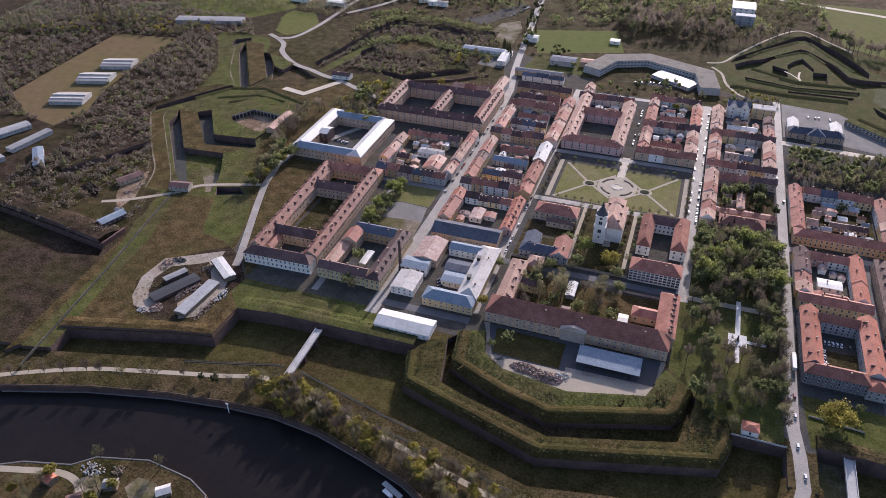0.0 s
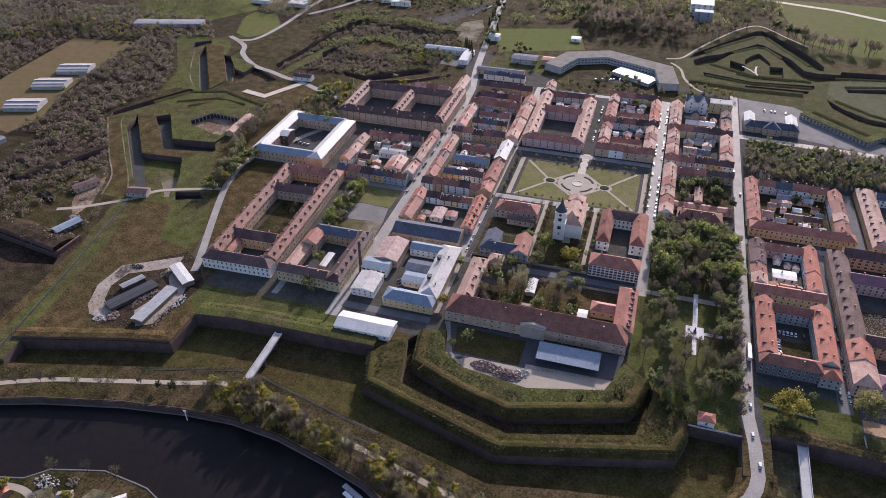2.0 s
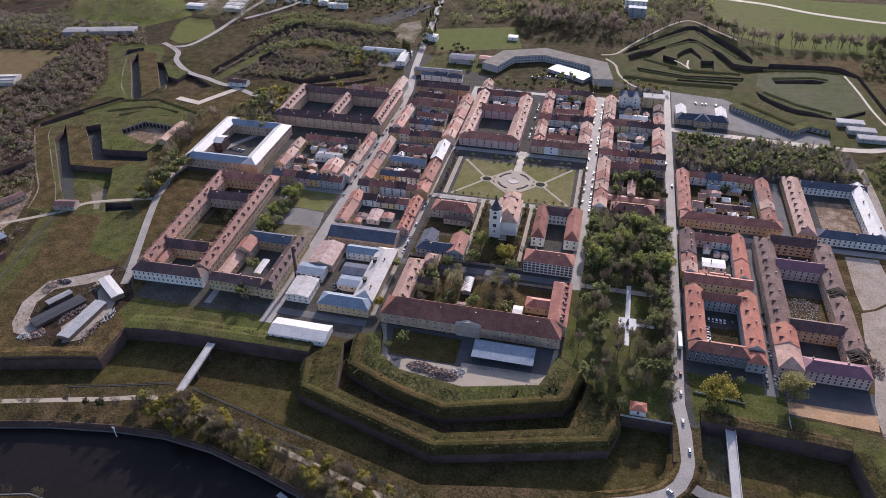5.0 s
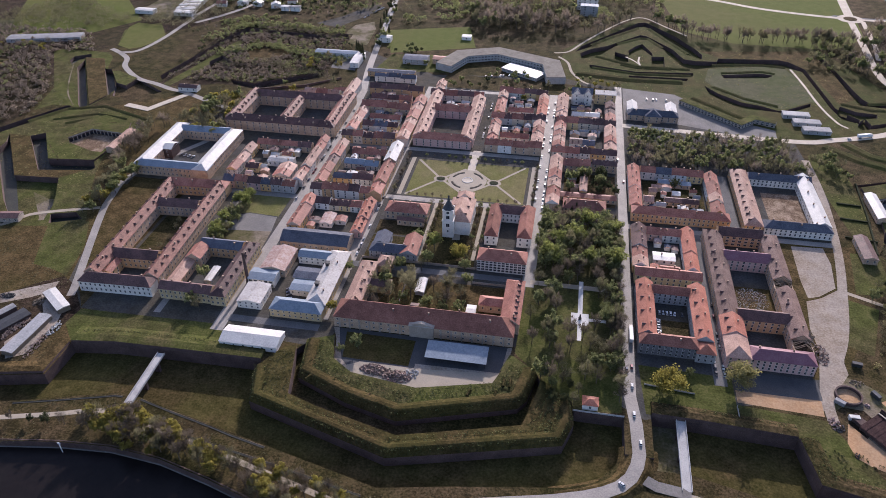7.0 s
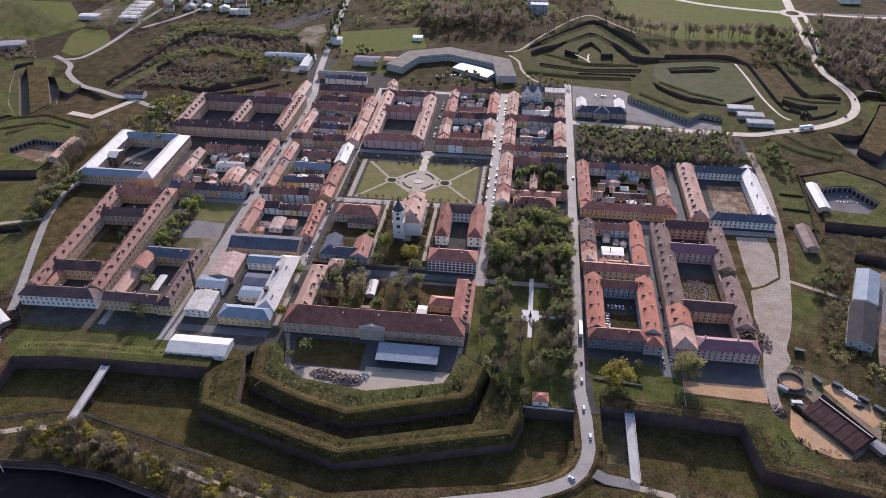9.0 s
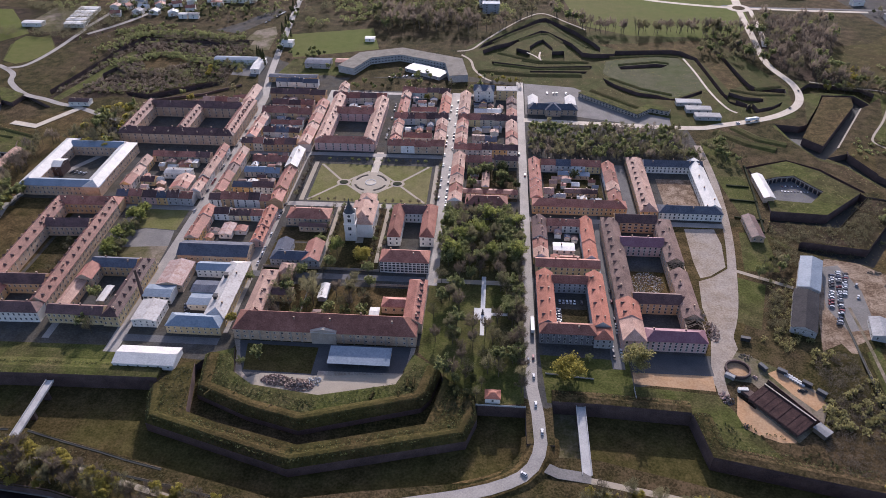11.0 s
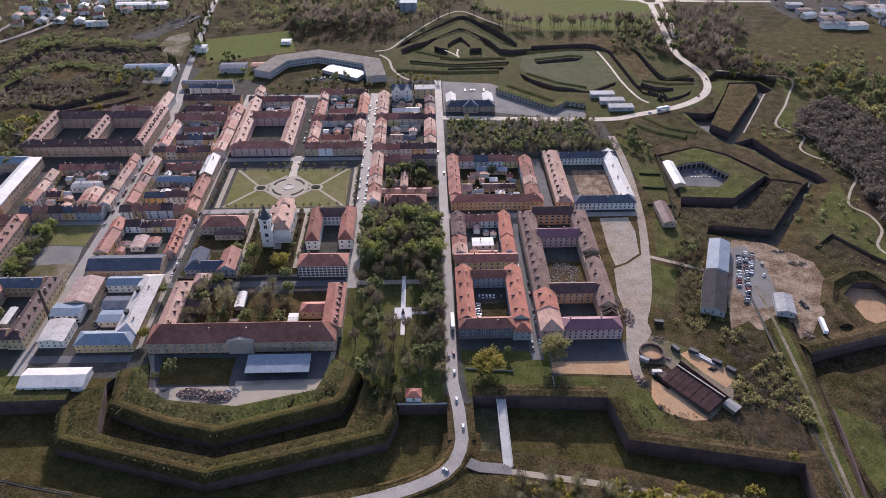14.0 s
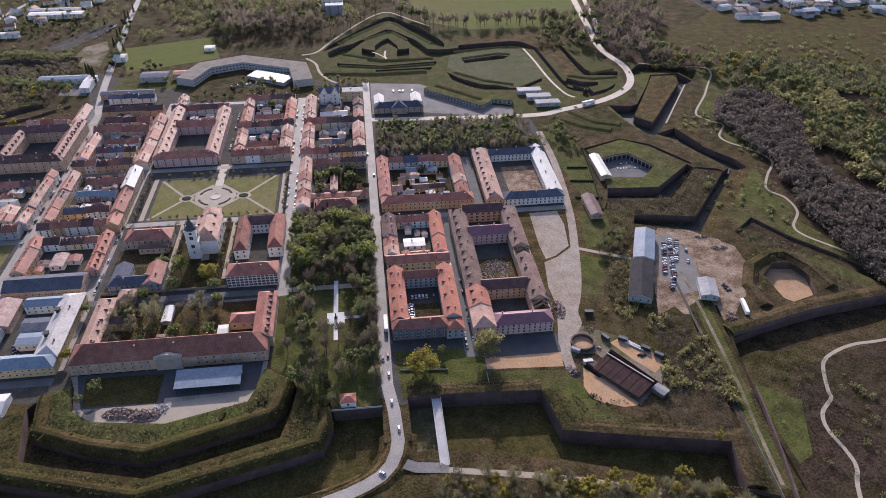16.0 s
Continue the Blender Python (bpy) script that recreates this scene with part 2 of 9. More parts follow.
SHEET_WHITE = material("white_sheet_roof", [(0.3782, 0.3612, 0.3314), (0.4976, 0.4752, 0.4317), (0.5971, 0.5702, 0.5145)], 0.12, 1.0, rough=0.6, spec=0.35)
# blue sheet; also stands for the shaded slopes of white roofs
SHEET_BLUE_SHADE = material("blue_and_shaded_sheet_roof", [(0.13, 0.165, 0.20), (0.175, 0.212, 0.25), (0.225, 0.26, 0.295)], 0.12, 0.8, rough=0.7, spec=0.2)
SHEET_GREY = material("grey_sheet_roof", [(0.17, 0.17, 0.17), (0.24, 0.237, 0.233), (0.31, 0.305, 0.298)], 0.12, 0.8, rough=0.75, vary=0.2, spec=0.2)
RUST = material("rusted_sheet", [(0.2, 0.09, 0.05), (0.33, 0.22, 0.18), (0.42, 0.34, 0.31)], 0.25, 1.4, rough=0.7)
PLASTER = palette("house_plaster", [(0.5750, 0.4830, 0.3565), (0.6440, 0.6095, 0.5290), (0.5980, 0.3795, 0.1610), (0.5175, 0.4140, 0.3220), (0.5750, 0.4830, 0.4140), (0.6670, 0.5060, 0.2530), (0.4830, 0.4600, 0.4255), (0.5750, 0.3450, 0.2530), (0.6900, 0.6670, 0.6210)])
PL_YELLOW = material("yellow_plaster", [(0.3915, 0.2909, 0.1555), (0.4867, 0.3703, 0.2000), (0.5502, 0.4338, 0.2610)], 0.2, 1.5)
PL_ORANGE = material("ochre_plaster", [(0.3793, 0.2395, 0.1183), (0.4551, 0.2981, 0.1559), (0.5120, 0.3617, 0.2151)], 0.2, 1.5)
PL_WHITE = material("white_plaster", [(0.5304, 0.4950, 0.4324), (0.6732, 0.6336, 0.5640), (0.7344, 0.6930, 0.6298)], 0.2, 1.5)
PL_OLD = material("weathered_plaster", [(0.2981, 0.2105, 0.1438), (0.4471, 0.3185, 0.2156), (0.5589, 0.4210, 0.2978)], 0.18, 1.2)
PL_PINK = material("pink_plaster", [(0.4450, 0.2801, 0.2452), (0.5242, 0.3478, 0.3018), (0.5736, 0.4154, 0.3678)], 0.2, 1.5)
PL_DIM = material("dark_grey_plaster", [(0.115, 0.115, 0.120), (0.160, 0.158, 0.162), (0.200, 0.196, 0.196)], 0.2, 1.5)
PL_GREY = material("grey_plaster", [(0.25, 0.245, 0.235), (0.34, 0.335, 0.32), (0.4, 0.395, 0.38)], 0.2, 1.5)
GLASS = material("window_glass", [(0.02, 0.022, 0.026), (0.04, 0.043, 0.05)], 1.0, 3.0, rough=0.12, spec=0.6)
FRAME = material("window_frame_paint", [(0.5, 0.48, 0.44), (0.62, 0.6, 0.56)], 1.0, 4.0, rough=0.5)
WOOD = material("weathered_timber", [(0.13, 0.10, 0.07), (0.21, 0.165, 0.12)], 0.8, 5.0)
COPPER = material("dark_copper", [(0.035, 0.04, 0.045), (0.06, 0.065, 0.07)], 0.6, 3.0, rough=0.5)
IRON = material("dark_iron", [(0.03, 0.03, 0.032), (0.06, 0.058, 0.056)], 0.6, 3.0, rough=0.5, metal=0.3)
BARK = material("bark", [(0.07, 0.055, 0.04), (0.12, 0.095, 0.07)], 1.0, 6.0)
LEAF_YELLOW = material("young_yellow_leaves", [(0.205, 0.180, 0.038), (0.280, 0.245, 0.056), (0.350, 0.305, 0.088)], 0.3, 2.0, vary=0.25, island=True)
LEAF_FRESH = material("fresh_green_leaves", [(0.150, 0.175, 0.050), (0.210, 0.232, 0.068), (0.285, 0.295, 0.100)], 0.3, 2.0, vary=0.3, island=True)
LEAF_GREEN = material("spring_leaves", [(0.1254, 0.1440, 0.0562), (0.1848, 0.2006, 0.0825), (0.2632, 0.2690, 0.1225)], 0.3, 2.0, vary=0.35, island=True)
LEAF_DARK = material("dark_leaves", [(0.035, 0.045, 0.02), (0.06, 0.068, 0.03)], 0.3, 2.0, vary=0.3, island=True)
TWIG = material("budding_twigs", [(0.0973, 0.0907, 0.0514), (0.1368, 0.1277, 0.0724), (0.1763, 0.1680, 0.0936)], 0.3, 2.0, vary=0.3, island=True)
TWIG_BARE = material("dark_bare_twigs", [(0.075, 0.062, 0.047), (0.115, 0.096, 0.074)], 0.3, 2.0, vary=0.3, island=True)
TWIG_DARK = material("bare_twigs", [(0.1350, 0.1112, 0.0864), (0.1998, 0.1642, 0.1296)], 0.3, 2.0, vary=0.3, island=True)
TWIG_WOOD = material("dark_wood_twigs", [(0.1020, 0.0870, 0.0716), (0.1560, 0.1344, 0.1107)], 0.3, 2.0, vary=0.3, island=True)
LEAF_OLIVE = material("olive_leaves", [(0.1800, 0.1680, 0.0713), (0.2520, 0.2340, 0.0978), (0.3240, 0.2940, 0.1323)], 0.3, 2.0, vary=0.3, island=True)
SHEET_TAN = material("dusty_sheet_roof", [(0.24, 0.21, 0.18), (0.31, 0.275, 0.24), (0.38, 0.34, 0.3)], 0.12, 0.8, rough=0.85, spec=0.15)
RUBBLE = material("rubble", [(0.1431, 0.1003, 0.0796), (0.2290, 0.1617, 0.1287), (0.3148, 0.2393, 0.1961)], 0.5, 2.0, vary=0.35, island=True)
PAINT = palette("car_paint", [(0.6, 0.6, 0.59), (0.02, 0.02, 0.025), (0.3, 0.305, 0.31), (0.62, 0.62, 0.61), (0.03, 0.045, 0.09), (0.55, 0.55, 0.54), (0.2, 0.03, 0.03), (0.05, 0.05, 0.055), (0.4, 0.405, 0.41), (0.1, 0.1, 0.105)], rough=0.38, spec=0.5, stain=0.03)
RUBBER = material("tyre_rubber", [(0.015, 0.015, 0.015), (0.03, 0.03, 0.03)], 1.0, 4.0)
WATER = material("river_water", [(0.0110, 0.0088, 0.0085), (0.0165, 0.0135, 0.0125)], 0.02, 0.3, rough=0.3, spec=0.07, bump=0.03)
CURTAIN = material("white_tarpaulin", [(0.62, 0.62, 0.61), (0.72, 0.72, 0.71)], 0.4, 2.0, rough=0.55)
for leaf in (LEAF_FRESH, TWIG_BARE, TWIG_WOOD, LEAF_OLIVE, LEAF_YELLOW, LEAF_GREEN, LEAF_DARK, TWIG, TWIG_DARK):
    leafy(leaf)

# ---- building tools ----
def mesh_of(name, verts, faces, mats, idx=None):
    me = bpy.data.meshes.new(name)
    me.from_pydata([tuple(v) for v in verts], [], faces)
    for m in mats if isinstance(mats, (list, tuple)) else [mats]:
        me.materials.append(m)
    if idx is not None:
        me.polygons.foreach_set("material_index", idx)
    me.update()
    return me


def part(name, bm, mat, parent, label=""):
    """Links a bmesh or a mesh as one mesh object under a thing or a part."""
    if isinstance(bm, bpy.types.Mesh):
        me = bm
    else:
        me = bpy.data.meshes.new(name)
        bm.to_mesh(me)
        bm.free()
        me.materials.append(mat)
    ob = new(name, me)
    ob.parent = parent
    if label:
        ob["label"] = label
    return ob


class Geo:
    """Gathers vertices and faces of one mesh."""
    def __init__(self):
        self.v, self.f, self.i = [], [], []

    def face(self, pts, mi=0):
        n = len(self.v)
        self.v += [tuple(p) for p in pts]
        self.f.append(tuple(range(n, n + len(pts))))
        self.i.append(mi)

    def box(self, x0, y0, z0, x1, y1, z1, mi=0):
        n = len(self.v)
        self.v += [(x0, y0, z0), (x1, y0, z0), (x1, y1, z0), (x0, y1, z0), (x0, y0, z1), (x1, y0, z1), (x1, y1, z1), (x0, y1, z1)]
        for q in ((3, 2, 1, 0), (4, 5, 6, 7), (0, 1, 5, 4), (1, 2, 6, 5), (2, 3, 7, 6), (3, 0, 4, 7)):
            self.f.append(tuple(n + k for k in q))
            self.i.append(mi)

    def solid(self, ring0, ring1, mi=0, bottom=False):
        """Side faces between two rings of points and a lid on the second."""
        n, k = len(self.v), len(ring0)
        self.v += [tuple(p) for p in ring0] + [tuple(p) for p in ring1]
        for j in range(k):
            self.f.append((n + j, n + (j + 1) % k, n + k + (j + 1) % k, n + k + j))
            self.i.append(mi)
        self.f.append(tuple(n + k + j for j in range(k)))
        self.i.append(mi)
        if bottom:
            self.f.append(tuple(n + j for j in reversed(range(k))))
            self.i.append(mi)

    def mesh(self, name, mats):
        return mesh_of(name, self.v, self.f, mats, self.i)


def thing(name, x, y, z, label, category, group="", kind=""):
    ob = new(name)
    ob.location = (x, y, z)
    ob.empty_display_size = 0.5
    return tagged(ob, label, category, group, kind)


def single(name, geo, mats, label, category, at=(0, 0, 0), group="", kind="", rz=0.0):
    ob = new(name, geo if isinstance(geo, bpy.types.Mesh) else geo.mesh(name, mats))
    ob.location = at
    ob.rotation_euler = (0, 0, rz)
    return tagged(ob, label, category, group, kind)


def offset_line(pts, d):
    """A polyline moved d metres to its left, mitred."""
    out = []
    for k, p in enumerate(pts):
        p = Vector(p[:2])
        a = (p - Vector(pts[k - 1][:2])).normalized() if k else None
        b = (Vector(pts[k + 1][:2]) - p).normalized() if k < len(pts) - 1 else None
        a, b = a or b, b or a
        na, nb = Vector((-a.y, a.x)), Vector((-b.y, b.x))
        m = na + nb
        m = m / max(0.35, m.length_squared / 2) if m.length > 1e-6 else na
        out.append(p + m * d)
    return out


def smooth_line(pts, steps=6):
    """A rounded line through the points (Catmull-Rom)."""
    P = [Vector((*p, 0)[:3]) if len(p) < 3 else Vector(p) for p in pts]
    out = []
    for k in range(len(P) - 1):
        a, b, c, d = P[max(0, k - 1)], P[k], P[k + 1], P[min(len(P) - 1, k + 2)]
        for s in range(steps):
            u = s / steps
            out.append(0.5 * (2 * b + (c - a) * u + (2 * a - 5 * b + 4 * c - d) * u * u + (3 * b - a - 3 * c + d) * u ** 3))
    out.append(P[-1])
    return out


def sweep(name, pts, profile, mats, label, category="", kind="structure", closed=False, seg=None):
    """Draws a profile of (metres to the left, height[, material number]) along a line."""
    if seg:
        fine = []
        for a, b in zip(pts, pts[1:]):
            n = max(1, int((Vector(b[:2]) - Vector(a[:2])).length / seg))
            fine += [tuple(Vector(a).lerp(Vector(b), k / n)) for k in range(n)]
        pts = fine + [tuple(pts[-1])]
    g = Geo()
    lines = [offset_line(pts, p[0]) for p in profile]
    base = [p[2] if len(p) > 2 else 0.0 for p in pts]
    for k in range(len(pts) - 1):
        for j in range(len(profile) - 1):
            a, b, c, d = lines[j][k], lines[j][k + 1], lines[j + 1][k + 1], lines[j + 1][k]
            za, zb = profile[j][1], profile[j + 1][1]
            g.face([(*a, za + base[k]), (*b, za + base[k + 1]), (*c, zb + base[k + 1]), (*d, zb + base[k])], profile[j][2] if len(profile[j]) > 2 else 0)
    for k, flip in ((0, False), (len(pts) - 1, True)):
        ring = [(*lines[j][k], profile[j][1] + base[k]) for j in range(len(profile))]
        if len(ring) > 2:
            g.face(ring[::-1] if flip else ring)
    return tagged(new(name, g.mesh(name, mats)), label, category, "", kind)


def ribbon(name, pts, width, mat, label, z=0.06, kerb=None):
    """A road or path with a little thickness."""
    h = width / 2
    prof = [(h, z - 0.25), (h, z), (-h, z), (-h, z - 0.25)]
    return sweep(name, [tuple(p) for p in pts], prof, [mat], label, "road" if width > 5 else "path")


def inside(p, poly):
    x, y = p
    r = False
    for (x0, y0), (x1, y1) in zip(poly, poly[1:] + poly[:1]):
        if (y0 > y) != (y1 > y) and x < (x1 - x0) * (y - y0) / (y1 - y0) + x0:
            r = not r
    return r


def scatter(poly, n, rng, gap=0.0, avoid=()):
    xs, ys = [p[0] for p in poly], [p[1] for p in poly]
    out, tries = [], 0
    while len(out) < n and tries < n * 30:
        tries += 1
        p = (rng.uniform(min(xs), max(xs)), rng.uniform(min(ys), max(ys)))
        if inside(p, poly) and not any(inside(p, q) for q in avoid) and (not gap or all((p[0] - q[0]) ** 2 + (p[1] - q[1]) ** 2 > gap * gap for q in out)):
            out.append(p)
    return out

# ---- the ground: one sheet, cut along the edges of ditches, yards and fields ----
from mathutils.geometry import delaunay_2d_cdt
MATS = {m.name: m for m in (GRASS, FRESH, MOAT, TERRACE, LAWN, DRY, SCRUB, FIELD, CROWN, DIRT, SAND, YARD, ASPHALT, COBBLE, PALE, PATHS, PLOUGH, DITCH_SHADE, WORN, EARTH, SHADED_YARD, LOT)}
REGIONS = []


def region(mat, z, *poly):
    REGIONS.append((mat, z, [tuple(p) for p in poly]))


def rect(mat, z, x0, y0, x1, y1):
    region(mat, z, (x0, y0), (x1, y0), (x1, y1), (x0, y1))


OUTER = [(-85, -236), (-99, -257), (-92, -283), (-41, -298), (0, -310), (27, -303), (98, -284), (104, -267), (102, -251), (81, -236)]
DITCH_OUT = [(-78, -236), (-69, -276), (-48, -283), (3, -296), (25, -290), (74, -276), (79, -258), (82, -240)]
INNER = [(-73, -229), (-69, -259), (-34, -274), (0, -283), (22, -276), (70, -261), (75, -254), (80, -232), (63, -221)]
INNER_IN = [(-56, -222), (-50, -243), (-36, -253), (7, -259), (53, -247), (61, -221)]
SCARP_W = [(-334, -313), (-257, -292), (-228, -286), (-228, -257), (-199, -253), (-159, -252), (-97, -251)]
COUNTER_W = [(101, -311), (40, -321), (0, -329), (-16, -325), (-93, -307), (-160, -291), (-176, -290), (-231, -306), (-336, -333)]
SCARP_E = [(149, -254), (177, -254.5), (203, -256), (231, -257.5), (236, -289), (283, -299), (329, -308), (325, -337)]
COUNTER_E = [(300, -330), (270, -318), (234, -306), (171, -291), (149, -291)]
NEAR_BANK = [(-900, -610), (-470, -425), (-333, -366), (-281, -349), (-230, -337), (-189, -331), (-158, -329), (-126, -332), (-93, -340), (-66, -348), (-20, -372), (40, -420), (120, -520), (200, -640)]
FAR_BANK = [(-60, -640), (-90, -520), (-130, -440), (-162, -391), (-176, -385), (-184, -384), (-206, -382), (-236, -390), (-246, -399), (-273, -406), (-420, -485), (-900, -690)]

region("scrub_ground", 0, (-900, -340), (-352, -342), (-367, -193), (-385, -130), (-480, -10), (-520, 230), (-380, 420), (-1200, 600), (-1500, 0))
region("scrub_ground", 0, (395, -255), (520, -225), (560, -180), (900, -300), (900, -700), (430, -700), (350, -400), (340, -330), (372, -300))
region("grass", -3, *COUNTER_W[::-1], (118, -304), (133, -285), (150, -285), *COUNTER_E[::-1], (325, -337), (420, -380), (520, -520), (300, -700), (-1000, -700), (-1000, -420))
region("dry_grass", 0, (-352, -342), (-367, -193), (-385, -130), (-483, -18), (-477, 8), (-403, 92), (-330, 140), (-300, 100), (-300, -200), (-250, -190), (-228, -257), (-228, -286), (-257, -292), (-334, -313))
region("dry_grass", 0, (-334, -313), (-257, -292), (-228, -286), (-228, -250), (-262, -196), (-350, -165), (-362, -193))
region("dry_grass", 0, (-352, -160), (-300, -100), (-262, -190), (-310, -205), (-345, -215))
# town floor: yards between the houses
region("paved_yard", 0, (-262, -222), (-62, -232), (-56, -210), (61, -210), (66, -208), (145, -258), (178, -245), (262, -218), (262, -205), (285, -165), (300, -90), (312, 20), (305, 130), (200, 230), (140, 260), (-75, 235), (-180, 300), (-270, 130), (-310, 60), (-305, -80))
region("dry_grass", 0, (-310, -60), (-300, -125), (-262, -196), (-243, -222), (-243, -60))
region("dry_grass", 0, (-302, -46), (-296, -112), (-272, -150), (-258, -150), (-258, -46))
rect("park_lawn", 0, -51, -34, 53, 31)
region("park_lawn", 0, (-190, -56), (-147, -56), (-147, -87), (-173, -85), (-186, -90))
region("grey_tarmac", 0, (-185, -91), (-173, -86), (-148, -88), (-145, -109), (-181, -113))
region("worn_ground", 0, (-183, -113), (-145, -109), (-144, -132), (-184, -132))
region("fresh_grass", 0, (67, -55), (132, -55), (132, -255), (104, -258), (64, -215))
region("dry_grass", 0, (-35, -190), (-45, -150), (50, -150), (50, -190))
region("fresh_grass", 0, (-258, -224), (-140, -222), (-128, -232), (-97, -240), (-97, -251), (-159, -252), (-199, -253), (-228, -257))
region("fresh_grass", 0, (143, -212), (200, -214), (200, -236), (250, -240), (290, -278), (329, -306), (236, -289), (231, -257.5), (203, -256), (177, -254.5), (146, -253))
region("grass", 0, (250, -240), (256, -242), (297, -276), (315, -240), (322, -190), (345, -190), (352, -280), (330, -308), (283, -299))
region("grass", 0, (300, -54), (322, -40), (345, -80), (330, -190), (300, -200), (280, -165), (294, -111))
region("worn_ground", 0, (258, -206), (270, -200), (280, -205), (292, -213), (314, -235), (315, -244), (306, -260), (299, -264), (288, -274), (272, -252), (262, -240), (256, -230))
region("dry_grass", 0, (246, -52), (312, -52), (318, -40), (304, -100), (292, -160), (268, -206), (250, -206), (250, -110))
region("bare_dirt", 0, (266, -58), (290, -57), (291, -78), (288, -100), (287, -108), (280, -114), (273, -120), (265, -123), (264, -103))
region("bare_dirt", 0, (263, -127), (274, -121.5), (289, -109), (294, -112), (291, -120), (281, -153), (273, -188), (273, -198), (266, -209), (256, -230), (248, -233), (254, -206), (260, -178), (259, -157))
region("fresh_grass", 0, (292, -120), (311, -128), (294, -178), (279, -170))
region("fresh_grass", 0, (315, 14), (337, 12), (337, -8), (314, -6))
region("grass", 0, (313, -12), (336, -12), (334, -36), (311, -36))
region("fresh_grass", 0, (309, -60), (330, -60), (326, -112), (300, -112))
region("sandy_yard", 0, (262, -240), (258, -255), (260, -265), (267, -270), (278, -274.5), (288, -274), (272, -251))
region("sandy_yard", 0, (286, -219), (292, -216), (313, -237), (314, -243), (306, -249), (296, -236))
region("scrub_ground", 0, (256, -232), (262, -239), (270, -250), (279, -237), (274, -228), (262, -227))
region("shaded_ditch_floor", -3.5, (279.5, -231), (283.5, -226.5), (305, -259.5), (299, -261))
region("brown_earth", 0, (366, -92), (389, -97), (417, -123), (416, -147), (398, -183), (370, -199), (346, -197), (340, -180), (356, -140))
region("bare_dirt", 0, (372, -104), (402, -116), (408, -134), (396, -150), (392, -172), (376, -192), (352, -182), (344, -160), (362, -130))
region("sandy_yard", 0, (201, -234), (201, -205), (252, -207), (250, -237))
# painted shadow of the barracks wing on the sand, out to y = -224
region("shaded_yard", 0, (201, -224), (201, -205), (252, -207), (252, -224))
rect("brown_earth", 0, 256, -34, 288, 22)
region("scrub_ground", 0, (-300, -278), (-318, -252), (-316, -226), (-290, -202), (-276, -192), (-262, -200), (-242, -224), (-244, -240), (-252, -286), (-282, -284))
region("bare_dirt", 0, (-276, -198), (-297, -211), (-315, -222), (-317, -247), (-309, -268), (-301, -276), (-285, -279), (-288, -267), (-301, -260), (-307, -245), (-304, -229), (-286, -219), (-274, -210))
region("bare_dirt", 0, (-280, -214), (-266, -232), (-268, -249), (-273, -264), (-262, -278), (-252, -272), (-250, -240), (-254, -226))
rect("grass", 0, -20, -128, 24, -42)
region("grass", 0, (-62, -140), (-20, -140), (-20, -98), (-62, -98))
region("grass", 0, (-62, -96), (-22, -96), (-22, -76), (-62, -76))
region("dry_grass", 0, (27, -150), (62, -150), (62, -192), (27, -192))
region("grass", 0, (-240, -162), (-214, -162), (-214, -101), (-240, -101))
region("grass", 0, (160, -188), (178, -188), (178, -165), (160, -165))
region("dry_grass", 0, (210, -154), (240, -154), (240, -118), (210, -118))
region("grass", 0, (86, -26), (131, -26), (131, 28), (86, 28))
region("grass", 0, (155, -28), (206, -28), (206, 26), (155, 26))
# moats
region("moat_grass", -9, *SCARP_W, *OUTER, (104, -258), (133, -258), (133, -285), (118, -304), *COUNTER_W)
region("moat_grass", -9, (-93, -307), (-16, -325), (0, -329), (40, -321), (101, -311), (112, -300), *OUTER[::-1][1:9])
region("moat_grass", -1.5, *OUTER)
region("moat_grass", 2, OUTER[0], *[tuple(p) for p in offset_line(OUTER[1:9], 2.4)], OUTER[9])
region("grass", -6, *DITCH_OUT, (80, -232), (75, -254), (70, -261), (22, -276), (0, -283), (-34, -274), (-69, -259), (-73, -229))
region("fresh_grass", -1.5, *INNER, *INNER_IN[::-1])
region("fresh_grass", 3, INNER[0], *[tuple(p) for p in offset_line(INNER[1:8], 2.6)], INNER[8], *INNER_IN[::-1])
region("bare_dirt", 0, (-60, -211), (-55, -222), (-50, -243), (-36, -253), (7, -259), (53, -247), (61, -221), (62, -211))
# dark as far as the long barracks' shadow reaches: shade in the colour
region("shaded_yard", 0, (-56, -211), (-52, -224), (-46, -240), (-38, -248), (-34, -240), (2, -240), (2, -236), (57, -235), (59, -211))
region("moat_grass", 0, (-50, -214), (-46, -238), (-2, -239), (-2, -215))
# sunlit crescent past that shadow, its light put in as paler ground
region("gravel_path", 0, (-44, -246), (-36, -253), (7, -259), (53, -247), (57.5, -235.5), (2, -240.5), (-34, -240.5))
region("moat_grass", -9, *SCARP_E, *COUNTER_E)
region("worn_ground", -8.6, (149, -254), (169, -254.4), (169, -291), (149, -291))
# western outworks
region("scrub_ground", -5.5, (-492, -206), (-430, -215), (-371, -224), (-366, -236), (-400, -243), (-600, -214), (-600, -196))
region("fresh_grass", 0, (-352, -250), (-367, -193), (-380, -140), (-368, -135), (-345, -200), (-325, -330), (-345, -335))
region("worn_ground", 0, (-545, 395), (-500, 365), (-470, 380), (-470, 460), (-540, 470))
region("fresh_grass", 0, (-309, -182), (-330, -133), (-300, -121), (-283, -155), (-275, -191), (-292, -185))
# eastern outworks
region("fresh_grass", 0, (312, 100), (400, 142), (436, 66), (462, 0), (424, -60), (395, -92), (340, -80), (318, -40), (310, 40))
